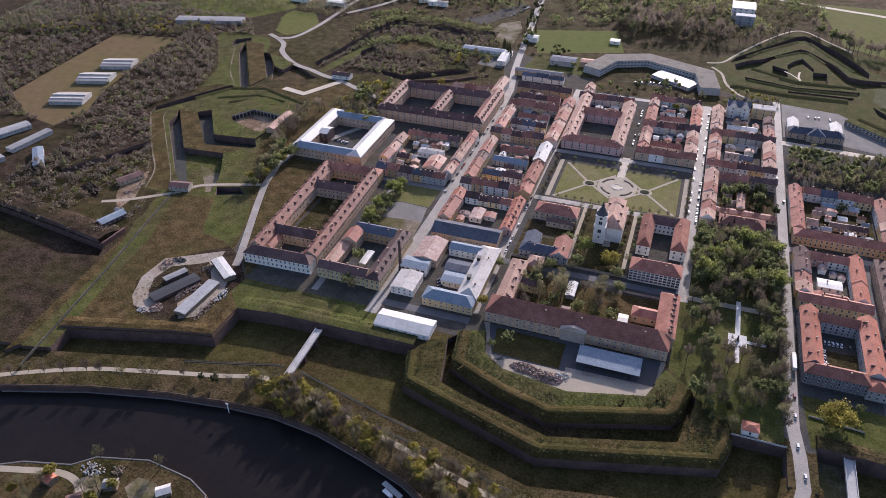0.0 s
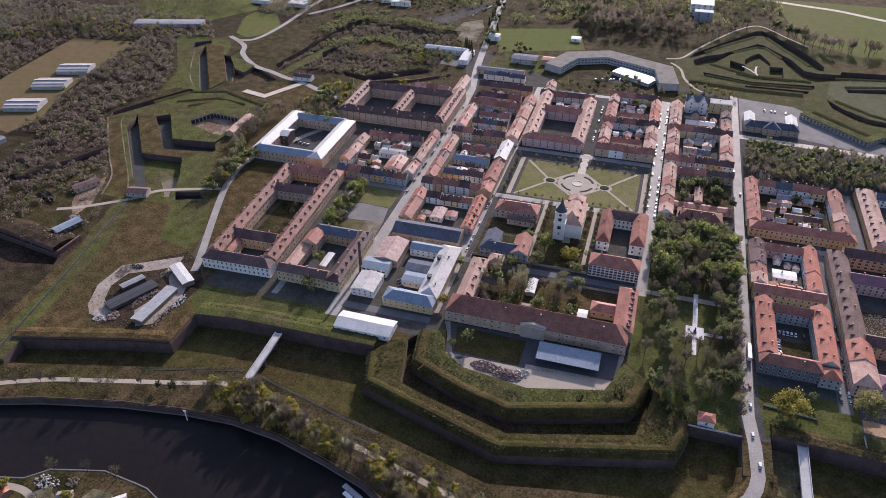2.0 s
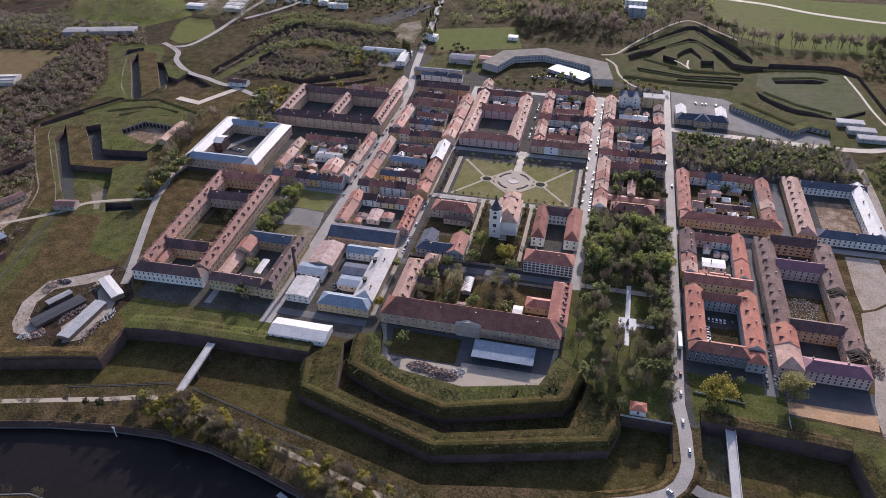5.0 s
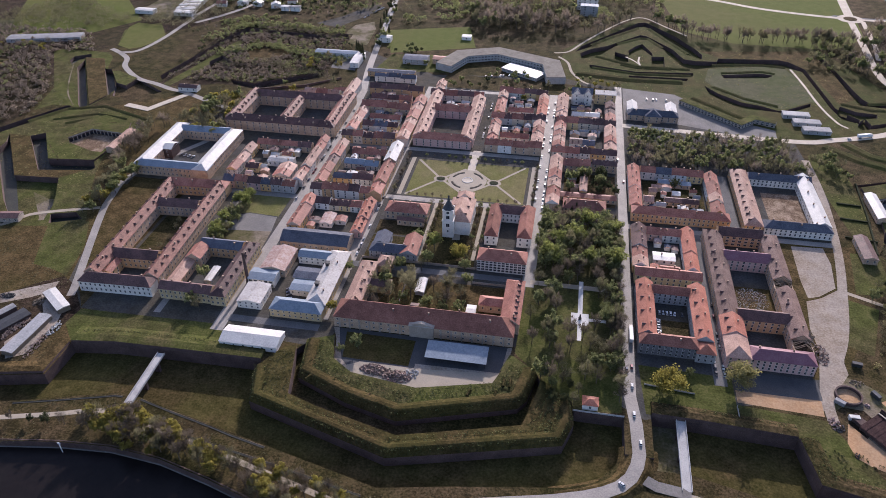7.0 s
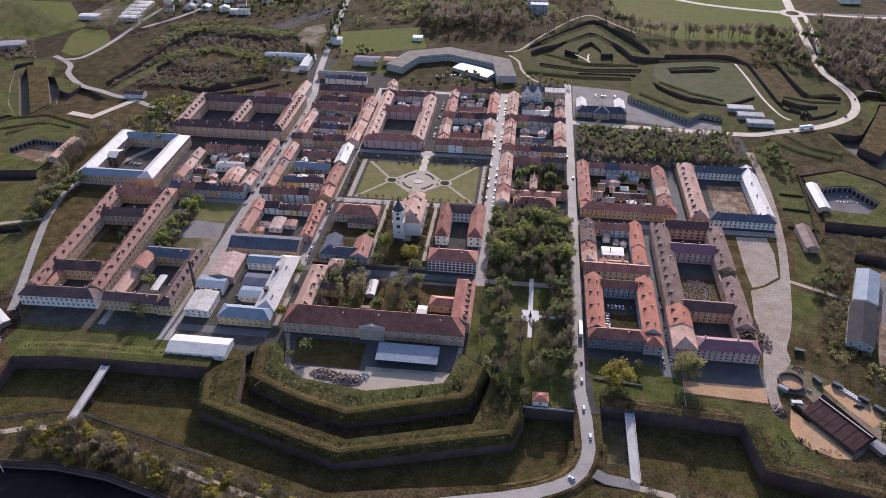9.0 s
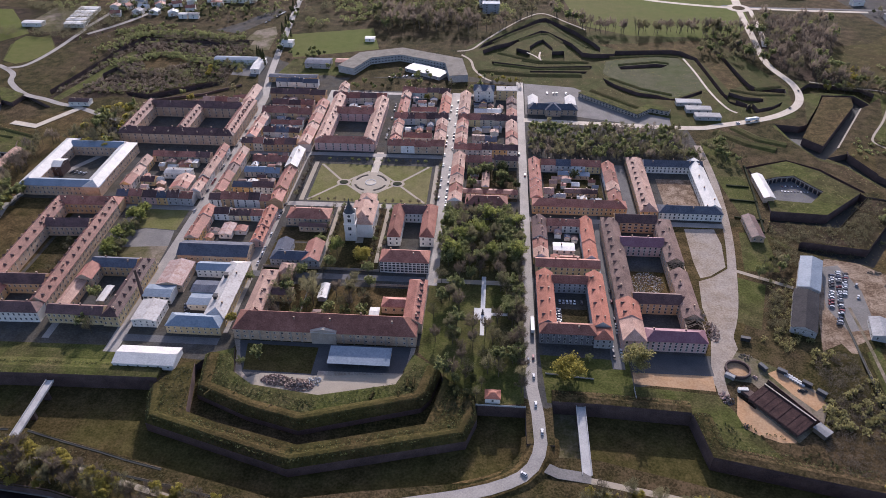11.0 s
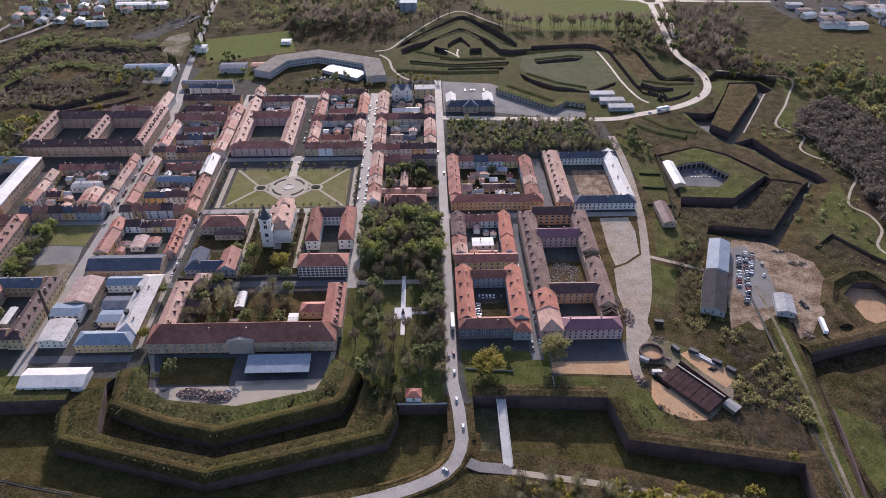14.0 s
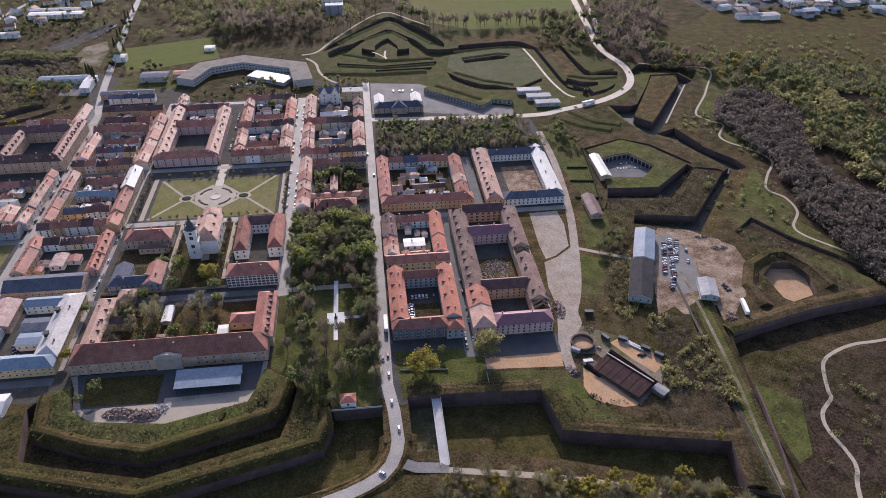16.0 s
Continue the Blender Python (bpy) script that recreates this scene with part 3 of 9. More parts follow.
# northern outworks and country
region("moat_grass", 0, (500, 300), (520, 370), (640, 405), (780, 440), (1100, 420), (1100, 150), (760, 160), (580, 270))
region("scrub_ground", 0, (545, 160), (600, 260), (1100, 140), (1100, -300), (560, -260), (492, -130), (500, 20))
region("paved_yard", 0, (640, 440), (1300, 470), (1300, 900), (560, 900))
region("fallow_field", 0, (-678, -15), (-686, 60), (-698, 185), (-608, 196), (-599, 120), (-585, 33), (-561, -30), (-571, -65), (-614, -56))
region("grass", 0, (-819, 148), (-838, 198), (-843, 288), (-884, 298), (-879, 225), (-858, 142), (-822, 108))
region("meadow", 0, (-720, 329), (-606, 367), (-571, 311), (-571, 296), (-655, 267), (-703, 300))
region("crown_grass", 0, (-922, 293), (-879, 306), (-826, 268), (-815, 218), (-820, 187), (-900, 150))
region("crown_grass", 0, (-784, 299), (-701, 334), (-663, 272), (-773, 250))
region("moat_grass", 0, (539, 334), (600, 400), (645, 445), (659, 400), (771, 376), (777, 329), (739, 260), (594, 276))
region("meadow", 0, (-700, 330), (-560, 300), (-520, 360), (-600, 460), (-760, 460))
region("grass", 0, (-395, 180), (-330, 160), (-200, 300), (-270, 350), (-390, 330))
region("grass", 0, (-300, 140), (-156, 144), (-156, 186), (-170, 236), (-186, 300), (-262, 210))
region("asphalt", 0, (-214, 238), (-172, 232), (-176, 268), (-216, 268))
region("grass", 0, (-66, 202), (130, 200), (130, 226), (60, 236), (-60, 240))
region("fresh_grass", 0, (-150, 236), (-60, 244), (-70, 300), (-140, 292))
# north-eastern crown work: green terraces cut by ditches
region("terrace_grass", 0, (66, 252), (72, 345), (168, 482), (252, 412), (384, 402), (412, 330), (440, 240), (425, 160), (345, 134), (300, 122), (258, 140), (200, 222), (120, 236))
region("dry_grass", 0, (239, 365), (374, 388), (384, 343), (398, 247), (372, 228), (362, 304), (344, 341), (261, 348))
region("grey_tarmac", 0, (142, 232), (198, 224), (256, 166), (292, 150), (290, 126), (250, 134), (196, 148), (142, 150))
region("meadow", 0, (200, 620), (478, 620), (458, 455), (428, 414), (403, 398), (285, 402), (223, 440))
region("crown_grass", 0, (244, 308), (309, 326), (334, 322), (346, 280), (350, 228), (342, 228), (310, 204), (272, 218), (250, 242), (236, 270))
region("terrace_grass", -5.5, (86, 339), (93, 360), (133, 414), (168, 463), (178, 467), (214, 416), (236, 371), (242, 353), (240, 338), (225, 349), (199, 403), (177, 447), (170, 446), (125, 395), (104, 358))
region("terrace_grass", -5.5, (92, 335), (106, 352), (125, 365), (169, 414), (177, 411), (207, 367), (218, 335), (232, 331), (257, 333), (260, 344), (332, 351), (342, 347), (357, 325), (361, 270), (365, 217), (370, 206), (383, 191), (380, 181), (365, 188), (360, 216), (355, 286), (352, 317), (335, 327), (309, 329), (247, 312), (226, 302), (207, 318), (196, 365), (175, 402), (168, 399), (136, 367), (118, 334), (104, 318), (94, 317))
region("terrace_grass", -4, (152, 353), (161, 370), (170, 380), (181, 349), (181, 337), (169, 361), (152, 335))
region("terrace_grass", -5, (135, 346), (151.5, 335.5), (151, 314), (134, 307))
region("terrace_grass", -5, (179.5, 336.5), (195, 339), (193, 301), (178, 303))
region("terrace_grass", -2.5, (104, 298), (158, 284), (225, 291), (224, 281), (158, 276), (105, 287))
region("terrace_grass", -2.5, (150, 271), (218, 273), (215, 265), (150, 266))
region("terrace_grass", -5.5, (387, 372), (397, 267), (400, 246), (406, 233), (413, 239), (436, 235), (434, 223), (410, 226), (393, 228), (390, 258), (387, 317), (379, 365))
region("terrace_grass", -4, (371, 222), (385, 210), (404, 207), (402, 198), (384, 192), (366, 209))
region("terrace_grass", -5.5, (380, 184), (389, 195), (391, 179), (409, 187), (423, 200), (416, 187), (401, 175), (379, 166), (376, 172))
region("terrace_grass", -4, (257, 291), (304, 303), (317, 299), (308, 290), (259, 281))
region("terrace_grass", -4, (234, 255), (247, 235), (269, 215), (289, 209), (302, 200), (310, 201), (342, 225), (340, 216), (312, 194), (287, 198), (272, 199), (256, 208), (237, 232))
region("scrub_ground", 0, (440, 404), (482, 500), (571, 477), (553, 406), (510, 304), (510, 251), (452, 262), (446, 300))
region("meadow", 0, (-170, 377), (-59, 409), (-40, 331), (-143, 296))
region("paved_yard", 0, (-272, 389), (-238, 377), (-217, 418), (-194, 472), (-213, 489), (-244, 424))
region("worn_ground", 0, (-220, 367), (-216, 390), (-194, 408), (-184, 378), (-180, 318), (-216, 318))
region("fresh_grass", 0, (-522, 319), (-488, 356), (-452, 304), (-472, 261), (-500, 264))
# eastern ditches and works yard
region("fresh_grass", 0, (446, 200), (452, 262), (510, 251), (545, 225), (600, 260), (560, 170), (545, 120), (500, 20), (462, 40), (436, 76), (432, 150))
region("fresh_grass", 0, (436, 76), (478, 120), (492, 60), (505, 10), (484, -42), (494, -72), (477, -99), (498, -141), (540, -185), (505, -190), (470, -200), (424, -60), (462, 0))
region("fresh_grass", 0, (415, -92), (440, -80), (500, -180), (520, -170), (475, -70), (470, -20), (440, -40))
region("brown_earth", 0, (365, -92), (385, -100), (408, -112), (417, -134), (403, -150), (399, -167), (394, -185), (380, -203), (367, -208), (345, -187), (328, -196), (340, -150), (350, -120))
region("grey_tarmac", 0, (354, -104), (372, -100), (378, -130), (372, -172), (352, -176), (346, -150), (352, -128))
region("shaded_ditch_floor", -2, (352, -226), (366, -230), (366, -238), (351, -243))
region("grass", 0, (351, -190), (347, -225), (345, -257), (337, -302), (330, -339), (355, -345), (356, -317), (358, -289), (364, -247), (368, -215), (372, -178))
region("fresh_grass", 0, (356, -196), (353, -225), (351, -257), (345, -302), (340, -339), (352, -342), (353, -317), (355, -289), (361, -247), (364, -215), (366, -190))
region("scrub_ground", -1.6, (350.5, -196), (346.5, -225), (344.5, -257), (336.5, -302), (330, -339), (333.5, -339), (339.5, -302), (347.5, -257), (349.5, -225), (353, -196))
region("scrub_ground", -1.2, (371, -190), (367.5, -215), (363.5, -247), (357.5, -289), (355.5, -317), (354.5, -342), (356.5, -342), (357.5, -317), (359.5, -289), (365.5, -247), (369.5, -215), (373, -190))
region("fresh_grass", 0, (364, -264), (386, -282), (372, -320), (361, -326), (361, -294))
# overgrown hornwork to the north-west
region("scrub_ground", 0, (-385, 152), (-384, 226), (-383, 311), (-368, 380), (-248, 361), (-209, 353), (-205, 268), (-202, 208), (-271, 160), (-318, 168), (-348, 153))
region("scrub_ground", -5, (-395, 178), (-386, 229), (-371, 317), (-359, 356), (-257, 344), (-216, 353), (-208, 333), (-251, 324), (-347, 338), (-358, 298), (-374, 213), (-386, 166))
region("fresh_grass", 0, (-380, 158), (-369, 208), (-354, 294), (-349, 308), (-342, 302), (-352, 214), (-371, 149))
region("scrub_ground", -5, (-357, 230), (-350, 251), (-328, 234), (-320, 202), (-327, 186), (-345, 204))
region("scrub_ground", -6, (-307, 180), (-277, 175), (-210, 220), (-202, 208), (-268, 160), (-299, 169))
region("dry_grass", 0, (-330, 280), (-274, 292), (-268, 267), (-307, 241))
region("fresh_grass", 0, (-283, 199), (-253, 213), (-215, 234), (-211, 224), (-276, 181))
# western ravelin, its counterguard and ditches
region("fresh_grass", 0, (-496, -5), (-487, 16), (-468, 41), (-445, 77), (-412, 90), (-345, 67), (-345, 35), (-352, 21), (-351, -14), (-343, -40), (-326, -79), (-302, -123), (-330, -133), (-373, -140), (-399, -138), (-412, -108), (-435, -81), (-464, -46))
region("dry_grass", 0, (-494, -7), (-481, 3), (-477, -9), (-468, -20), (-421, -76), (-398, -103), (-378, -129), (-376, -136), (-400, -136), (-412, -108), (-435, -81), (-464, -46))
# ditch floors coloured near-black for the shadow inside the slot
region("shaded_ditch_floor", -6, (-462, -20), (-464, -4), (-472, 12), (-412, -63), (-363, -127), (-367, -130), (-396, -100))
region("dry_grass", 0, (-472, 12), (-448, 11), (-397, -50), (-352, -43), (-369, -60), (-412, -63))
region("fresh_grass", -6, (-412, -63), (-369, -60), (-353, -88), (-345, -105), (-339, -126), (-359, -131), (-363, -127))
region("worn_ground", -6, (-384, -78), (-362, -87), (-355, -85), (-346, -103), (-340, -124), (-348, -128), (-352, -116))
region("shaded_ditch_floor", -5, (-339, -116), (-319, -110), (-308, -119), (-332, -129))
region("shaded_ditch_floor", -6, (-448, 11), (-436, 20), (-401, -29), (-356, -24), (-346, -38), (-348, -42), (-397, -50))
region("fresh_grass", 1.5, (-434, 17), (-411, 54), (-397, 66), (-362, 55), (-354, 34), (-353, -13), (-354, -26), (-399, -31))
region("brown_earth", -4, (-406, 12), (-393, 34), (-357, 30), (-358, 12), (-356, -11), (-367, -10), (-398, 2))
region("scrub_ground", -5, (-495, -3), (-499, 7), (-492, 22), (-477, 48), (-453, 86), (-444, 76), (-467, 40), (-484, 13))
# lunette beyond it
region("fresh_grass", 0, (-568, 228), (-566, 238), (-496, 238), (-482, 222), (-470, 190), (-423, 128), (-424, 110), (-431, 73), (-450, 84), (-471, 83), (-483, 67), (-492, 99), (-498, 125))
region("shaded_ditch_floor", -6, (-508, 186), (-512, 208), (-433, 88), (-432, 74), (-445, 89))
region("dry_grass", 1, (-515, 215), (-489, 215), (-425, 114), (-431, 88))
region("shaded_ditch_floor", -6, (-472, 187), (-462, 186), (-426, 134), (-425, 115))
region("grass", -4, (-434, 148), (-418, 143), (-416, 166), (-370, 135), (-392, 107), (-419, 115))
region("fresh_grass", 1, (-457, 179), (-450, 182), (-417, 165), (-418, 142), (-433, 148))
region("shaded_ditch_floor", -4, (-530, 204), (-532, 217), (-516, 229), (-510, 220), (-520, 207), (-518, 191))
region("meadow", 0, (-499, 263), (-522, 330), (-519, 350), (-480, 344), (-452, 300), (-466, 262), (-478, 253))
# bare yard of the farm in the bastion
region("grass", 0, (-500, -191), (-482, -121), (-444, -74), (-414, -109), (-398, -136), (-372, -185), (-371, -211), (-383, -219))
region("scrub_ground", -4, (-494, -147), (-482, -121), (-451, -64), (-442, -74), (-461, -106), (-483, -148))
region("brown_earth", 0, (-415, -157), (-424, -139), (-419, -119), (-415, -112), (-410, -121), (-397, -154), (-398, -177))
region("scrub_ground", -4, (-456, -156), (-453, -146), (-435, -154), (-429, -167), (-437, -167))
region("fresh_grass", 0, (-373, -181), (-366, -166), (-360, -170), (-353, -209), (-349, -224), (-358, -227))
# eastern casemate ravelin and the ditches round it
region("grass", 0, (335, 124), (394, 139), (402, 104), (416, 67), (436, 57), (451, 25), (469, -10), (405, -109), (385, -87), (348, -83), (329, -60), (337, -2), (339, 51))
# the shade between the scarps is painted into these floors
region("shaded_ditch_floor", -7, (354, -70), (404, -78), (458, -9), (468, -2), (467, -9), (398, -102), (391, -98), (348, -83))
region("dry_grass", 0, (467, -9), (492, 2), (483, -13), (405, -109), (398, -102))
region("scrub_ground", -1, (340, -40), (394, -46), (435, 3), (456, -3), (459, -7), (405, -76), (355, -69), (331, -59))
region("shaded_ditch_floor", -7, (345, -23), (390, -28), (431, 9), (434, 2), (393, -47), (339, -41))
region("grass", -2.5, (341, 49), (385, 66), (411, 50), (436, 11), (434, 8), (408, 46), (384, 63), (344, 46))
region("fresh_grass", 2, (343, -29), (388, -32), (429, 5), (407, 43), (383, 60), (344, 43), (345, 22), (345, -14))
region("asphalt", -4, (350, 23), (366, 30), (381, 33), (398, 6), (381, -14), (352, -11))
region("shaded_ditch_floor", -6, (442, 89), (449, 83), (459, 42), (480, 12), (484, -4), (470, -9), (452, 27), (437, 59), (424, 72))
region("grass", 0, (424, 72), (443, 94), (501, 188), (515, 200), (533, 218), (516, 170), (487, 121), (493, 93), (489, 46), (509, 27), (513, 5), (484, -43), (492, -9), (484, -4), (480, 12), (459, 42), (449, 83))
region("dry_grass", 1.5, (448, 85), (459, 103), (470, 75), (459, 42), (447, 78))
region("shaded_ditch_floor", -7, (397, 143), (421, 139), (429, 143), (458, 193), (471, 220), (506, 221), (514, 198), (501, 188), (443, 94), (422, 68), (416, 72), (403, 107))
region("dry_grass", 1, (415, 112), (429, 95), (494, 191), (500, 214), (470, 214), (448, 172))
region("grass", -5, (454, 238), (469, 254), (522, 244), (531, 227), (515, 200), (507, 223), (473, 227), (451, 222))
# pit bastion and the long ditch before it
region("grass", 0, (414, -145), (436, -132), (453, -130), (466, -154), (497, -197), (437, -205), (371, -223), (401, -198), (400, -171))
region("sandy_yard", -6, (422, -161), (436, -147), (452, -149), (457, -161), (451, -186), (429, -193), (424, -188))
region("scrub_ground", -6.5, (369, -225), (391, -217), (417, -210), (442, -204), (497, -196), (562, -186), (549, -204), (483, -218), (454, -226), (426, -231), (393, -241), (380, -237), (366, -242))
region("scrub_ground", -2, (426, -104), (449, -85), (468, -116), (491, -142), (514, -170), (506, -183), (482, -150), (451, -130), (432, -120))
region("worn_ground", 0, (640, 44), (697, 42), (648, -26), (594, -22))
region("worn_ground", -3, (-236, -407), (-229, -400), (-219, -405), (-214, -416), (-227, -420))
region("worn_ground", -3, (-207, -402), (-204, -394), (-192, -394), (-184, -401), (-198, -409))
# river bed
region("bare_dirt", -10, *NEAR_BANK, *FAR_BANK)


BOXES = [(min(p[0] for p in q), max(p[0] for p in q), min(p[1] for p in q), max(p[1] for p in q)) for _, _, q in REGIONS]


def ground_at(x, y):
    """The surface and the height of the ground at a place."""
    for k in range(len(REGIONS) - 1, -1, -1):
        b = BOXES[k]
        if b[0] <= x <= b[1] and b[2] <= y <= b[3] and inside((x, y), REGIONS[k][2]):
            return REGIONS[k][0], REGIONS[k][1]
    return "grass", 0.0


def lay_ground():
    verts, edges = [Vector(p) for p in ((-4800, -4800), (4800, -4800), (4800, 4800), (-4800, 4800))], [(0, 1), (1, 2), (2, 3), (3, 0)]
    for _, _, poly in REGIONS:
        n, fine = len(verts), []
        fine = [Vector(p) for p in poly]
        verts += fine
        edges += [(n + k, n + (k + 1) % len(fine)) for k in range(len(fine))]
    vs, _, faces, *_ = delaunay_2d_cdt(verts, edges, [], 0, 0.05)
    names = list(MATS)

    g, side, keys = Geo(), {}, {}
    for f in faces:
        c = sum((vs[k] for k in f), Vector((0, 0))) / len(f)
        mat, z = ground_at(c.x, c.y)
        n = []
        for k in f:
            if (k, z) not in keys:
                keys[(k, z)] = len(g.v)
                g.v.append((vs[k].x, vs[k].y, z))
            n.append(keys[(k, z)])
        g.f.append(tuple(n))
        g.i.append(names.index(mat))
        for a, b in zip(f, f[1:] + f[:1]):
            side.setdefault((min(a, b), max(a, b)), []).append((a, b, z))
    walls = Geo()
    for pair in side.values():
        if len(pair) == 2 and abs(pair[0][2] - pair[1][2]) > 0.01:
            (a, b, z0), (_, _, z1) = pair
            lo, hi = min(z0, z1), max(z0, z1)
            flip = z0 > z1
            p, q = vs[a], vs[b]
            pts = [(p.x, p.y, lo), (q.x, q.y, lo), (q.x, q.y, hi), (p.x, p.y, hi)]
            walls.face(pts[::-1] if flip else pts)
    tagged(new("ground", g.mesh("ground", [MATS[n] for n in names])), "uneven spring grass, bare earth and paved town ground", "ground", "", "structure")
    tagged(new("rampart_wall", walls.mesh("rampart_wall", [BRICK])), "old dark red brick scarp walls of the moats", "wall", "", "structure")


lay_ground()
wg = Geo()
wg.face([(x, y, -8.2) for x, y in NEAR_BANK + FAR_BANK])
bmw = bmesh.new()
bmw.from_mesh(wg.mesh("river", [WATER]))
bmesh.ops.triangulate(bmw, faces=bmw.faces[:])
mew = bpy.data.meshes.new("river")
bmw.to_mesh(mew)
mew.materials.append(WATER)
tagged(new("river", mew), "still dark river water", "river", "", "structure")

STONE_DARK = BRICK

# ---- ramparts, banks and copings ----
def rampart(pts, h, w, label="grassed earth rampart on a brick scarp", mat=None, foot=0.0, slope=0.0, name="rampart", soft=False):
    """Scarp along the line, earth behind it on the left."""
    return sweep(name, [(*p, foot) for p in pts], [(0, -0.3, 0 if soft else 1), (0.4 + slope, h, 0), (0.4 + slope + w * 0.35, h + 0.5, 0), (w * 0.7, h * 0.75, 0), (w, -0.2, 0)],
                 [mat or FRESH, BRICK], label, "rampart", seg=12)


rampart(SCARP_W[3:], 2.2, 17, mat=FRESH)
rampart([(-334, -312), (-257, -291), (-229, -285.5), (-228.5, -257)], 1.6, 12, mat=DRY)
rampart(SCARP_E[:4], 2.2, 12, mat=GRASS)
rampart(SCARP_E[3:], 1.8, 12, mat=GRASS)
for line, top in (((INNER[0], *INNER[1:8]), 4.6), (OUTER[1:9], 2.9)):
    sweep("rampart", line, [(-0.15, -1.7), (0.1, -1.2), (1.2, top - 2.6), (2.3, top - 0.4), (3.2, top), (5.5, top + 0.1), (8, top - 0.7), (9.5, top - 1.8)], [MOAT], "grassed earth rampart with a steep overgrown face", "rampart", seg=6)
rampart([(-378, -222), (-430, -213), (-492, -204), (-600, -190)][::-1], 3.5, 22, mat=SCRUB, foot=0)
rampart([(371, -223), (417, -210), (442, -204), (497, -196), (562, -185)], 1.6, 14, mat=GRASS, slope=1.2)
rampart([(401, -196), (400, -171), (414, -145), (436, -132), (453, -131), (466, -154), (470, -180)][::-1], 2.6, 12, mat=GRASS, slope=2.5, soft=True)
for pts, h, w in (([(108, 361), (127, 388), (170, 437)], 1.6, 6), ([(178, 438), (198, 396), (222, 350)], 1.6, 6), ([(110, 322), (160, 296), (222, 296)], 1.8, 6), ([(140, 370), (169, 396), (176, 396), (192, 366)], 1.6, 5), ([(140, 300), (160, 292), (200, 294)], 1.2, 4),
                  ([(106, 284), (158, 272), (222, 277)], 1.8, 5), ([(88, 258), (150, 250), (210, 252)], 3.5, 10), ([(250, 316), (309, 325), (334, 322)], 1.4, 5), ([(258, 292), (304, 304), (318, 300)], 1.4, 5),
                  ([(240, 250), (272, 221), (304, 206)], 1.6, 5), ([(214, 214), (262, 168), (292, 166)], 2.0, 6), ([(372, 224), (400, 212), (430, 214)], 1.6, 5), ([(402, 228), (434, 238)], 1.4, 5),
                  ([(327, 116), (353, 91), (378, 78)], 2.6, 15), ([(347, 128), (366, 102), (392, 90)], 2.2, 14), ([(312, 92), (334, 68)], 2.4, 12), ([(-468, 38), (-446, 72), (-411, 84), (-352, 62)], 1.5, 5), ([(-428, 40), (-404, 56), (-366, 50)], 1.2, 4), ([(-446, 46), (-408, 66), (-372, 60)], 1.2, 4)):
    rampart(pts, h * 0.6, w, slope=h * 1.6, soft=True, mat=TERRACE)
rampart([(-490, -140), (-465, -97), (-449, -67)], 3, 14, mat=SCRUB)
# narrow drains beside the moat
for pts in ([(-235, -309, -3), (-205, -301, -3), (-176, -292.5, -3), (-171, -292.5, -3)], [(-159, -292.6, -3), (-134, -299, -3), (-108, -305, -3), (-93, -309, -3), (-70, -314, -3)], [(-122, -313.5, -3), (-79, -321, -3), (-42, -328, -3), (-7, -335.5, -3)]):
    sweep("drain_channel", pts, [(0.8, -0.1), (0.75, 0.2, 1), (0.55, 0.2), (0.5, 0.05), (-0.5, 0.05, 1), (-0.55, 0.2), (-0.75, 0.2), (-0.8, -0.1)], [DITCH_SHADE, WORN], "narrow dark drain beside the moat", "drain")
# canal lines with stone edges
for pts in ([(-331, -350), (-348, -251), (-365, -165), (-372, -128)], [(355, -150), (353, -174), (346, -271), (341, -350)]):
    sweep("drain_channel", pts, [(1.0, -0.3), (0.9, 0.25, 1), (0.6, 0.25), (0.5, 0.05), (-0.5, 0.05, 1), (-0.6, 0.25), (-0.9, 0.25), (-1.0, -0.3)], [DITCH_SHADE, WORN], "narrow dark drain across the grass", "drain")
sweep("retaining_wall", [(362, -270), (360, -285), (354, -318), (347, -350)], [(1.2, -0.3), (1.2, 2.0), (0, 2.2), (-0.4, -0.3)], [BRICK], "crumbling brown brick retaining wall", "wall")
sweep("retaining_wall", [(-371, -224), (-369, -201)], [(2.5, -0.3), (2.0, 3.0), (0, 3.2), (-0.4, -7)], [TILE_DARK], "crumbling red brick retaining wall", "wall")
sweep("river_embankment", [(x, y + 0.5) for x, y in NEAR_BANK[2:11]], [(1.2, -3.3, 1), (0.7, -2.8, 1), (0.2, -2.8, 1), (-0.2, -7.6, 0), (-1.0, -7.6, 0), (-1.0, -9.8, 0)], [LOT, STONE_DARK], "dark stone quay wall with a pale ledge at the water", "embankment")
sweep("river_embankment", [(x, y) for x, y in FAR_BANK[2:11]], [(1.4, -3.3), (0.9, -2.7), (0.3, -2.7), (-0.2, -9.5)], [LOT], "pale concrete river embankment", "embankment")

sweep("road_bank", [(141, -278, 0), (141, -284, 0), (139.5, -292, -0.3), (136, -300, -0.8), (130, -306.5, -1.3), (122, -311, -1.8), (112, -315, -2.4), (95, -320, -3)], [(11, -3.5), (5.2, -0.05), (-5.2, -0.05), (-11, -3.5)], [DRY], "grassed bank that carries the road down", "bank")

ribbon("path", smooth_line([(-440, 362), (-405, 420), (-370, 520), (-340, 640)]), 7, COBBLE, "country road past far depots")

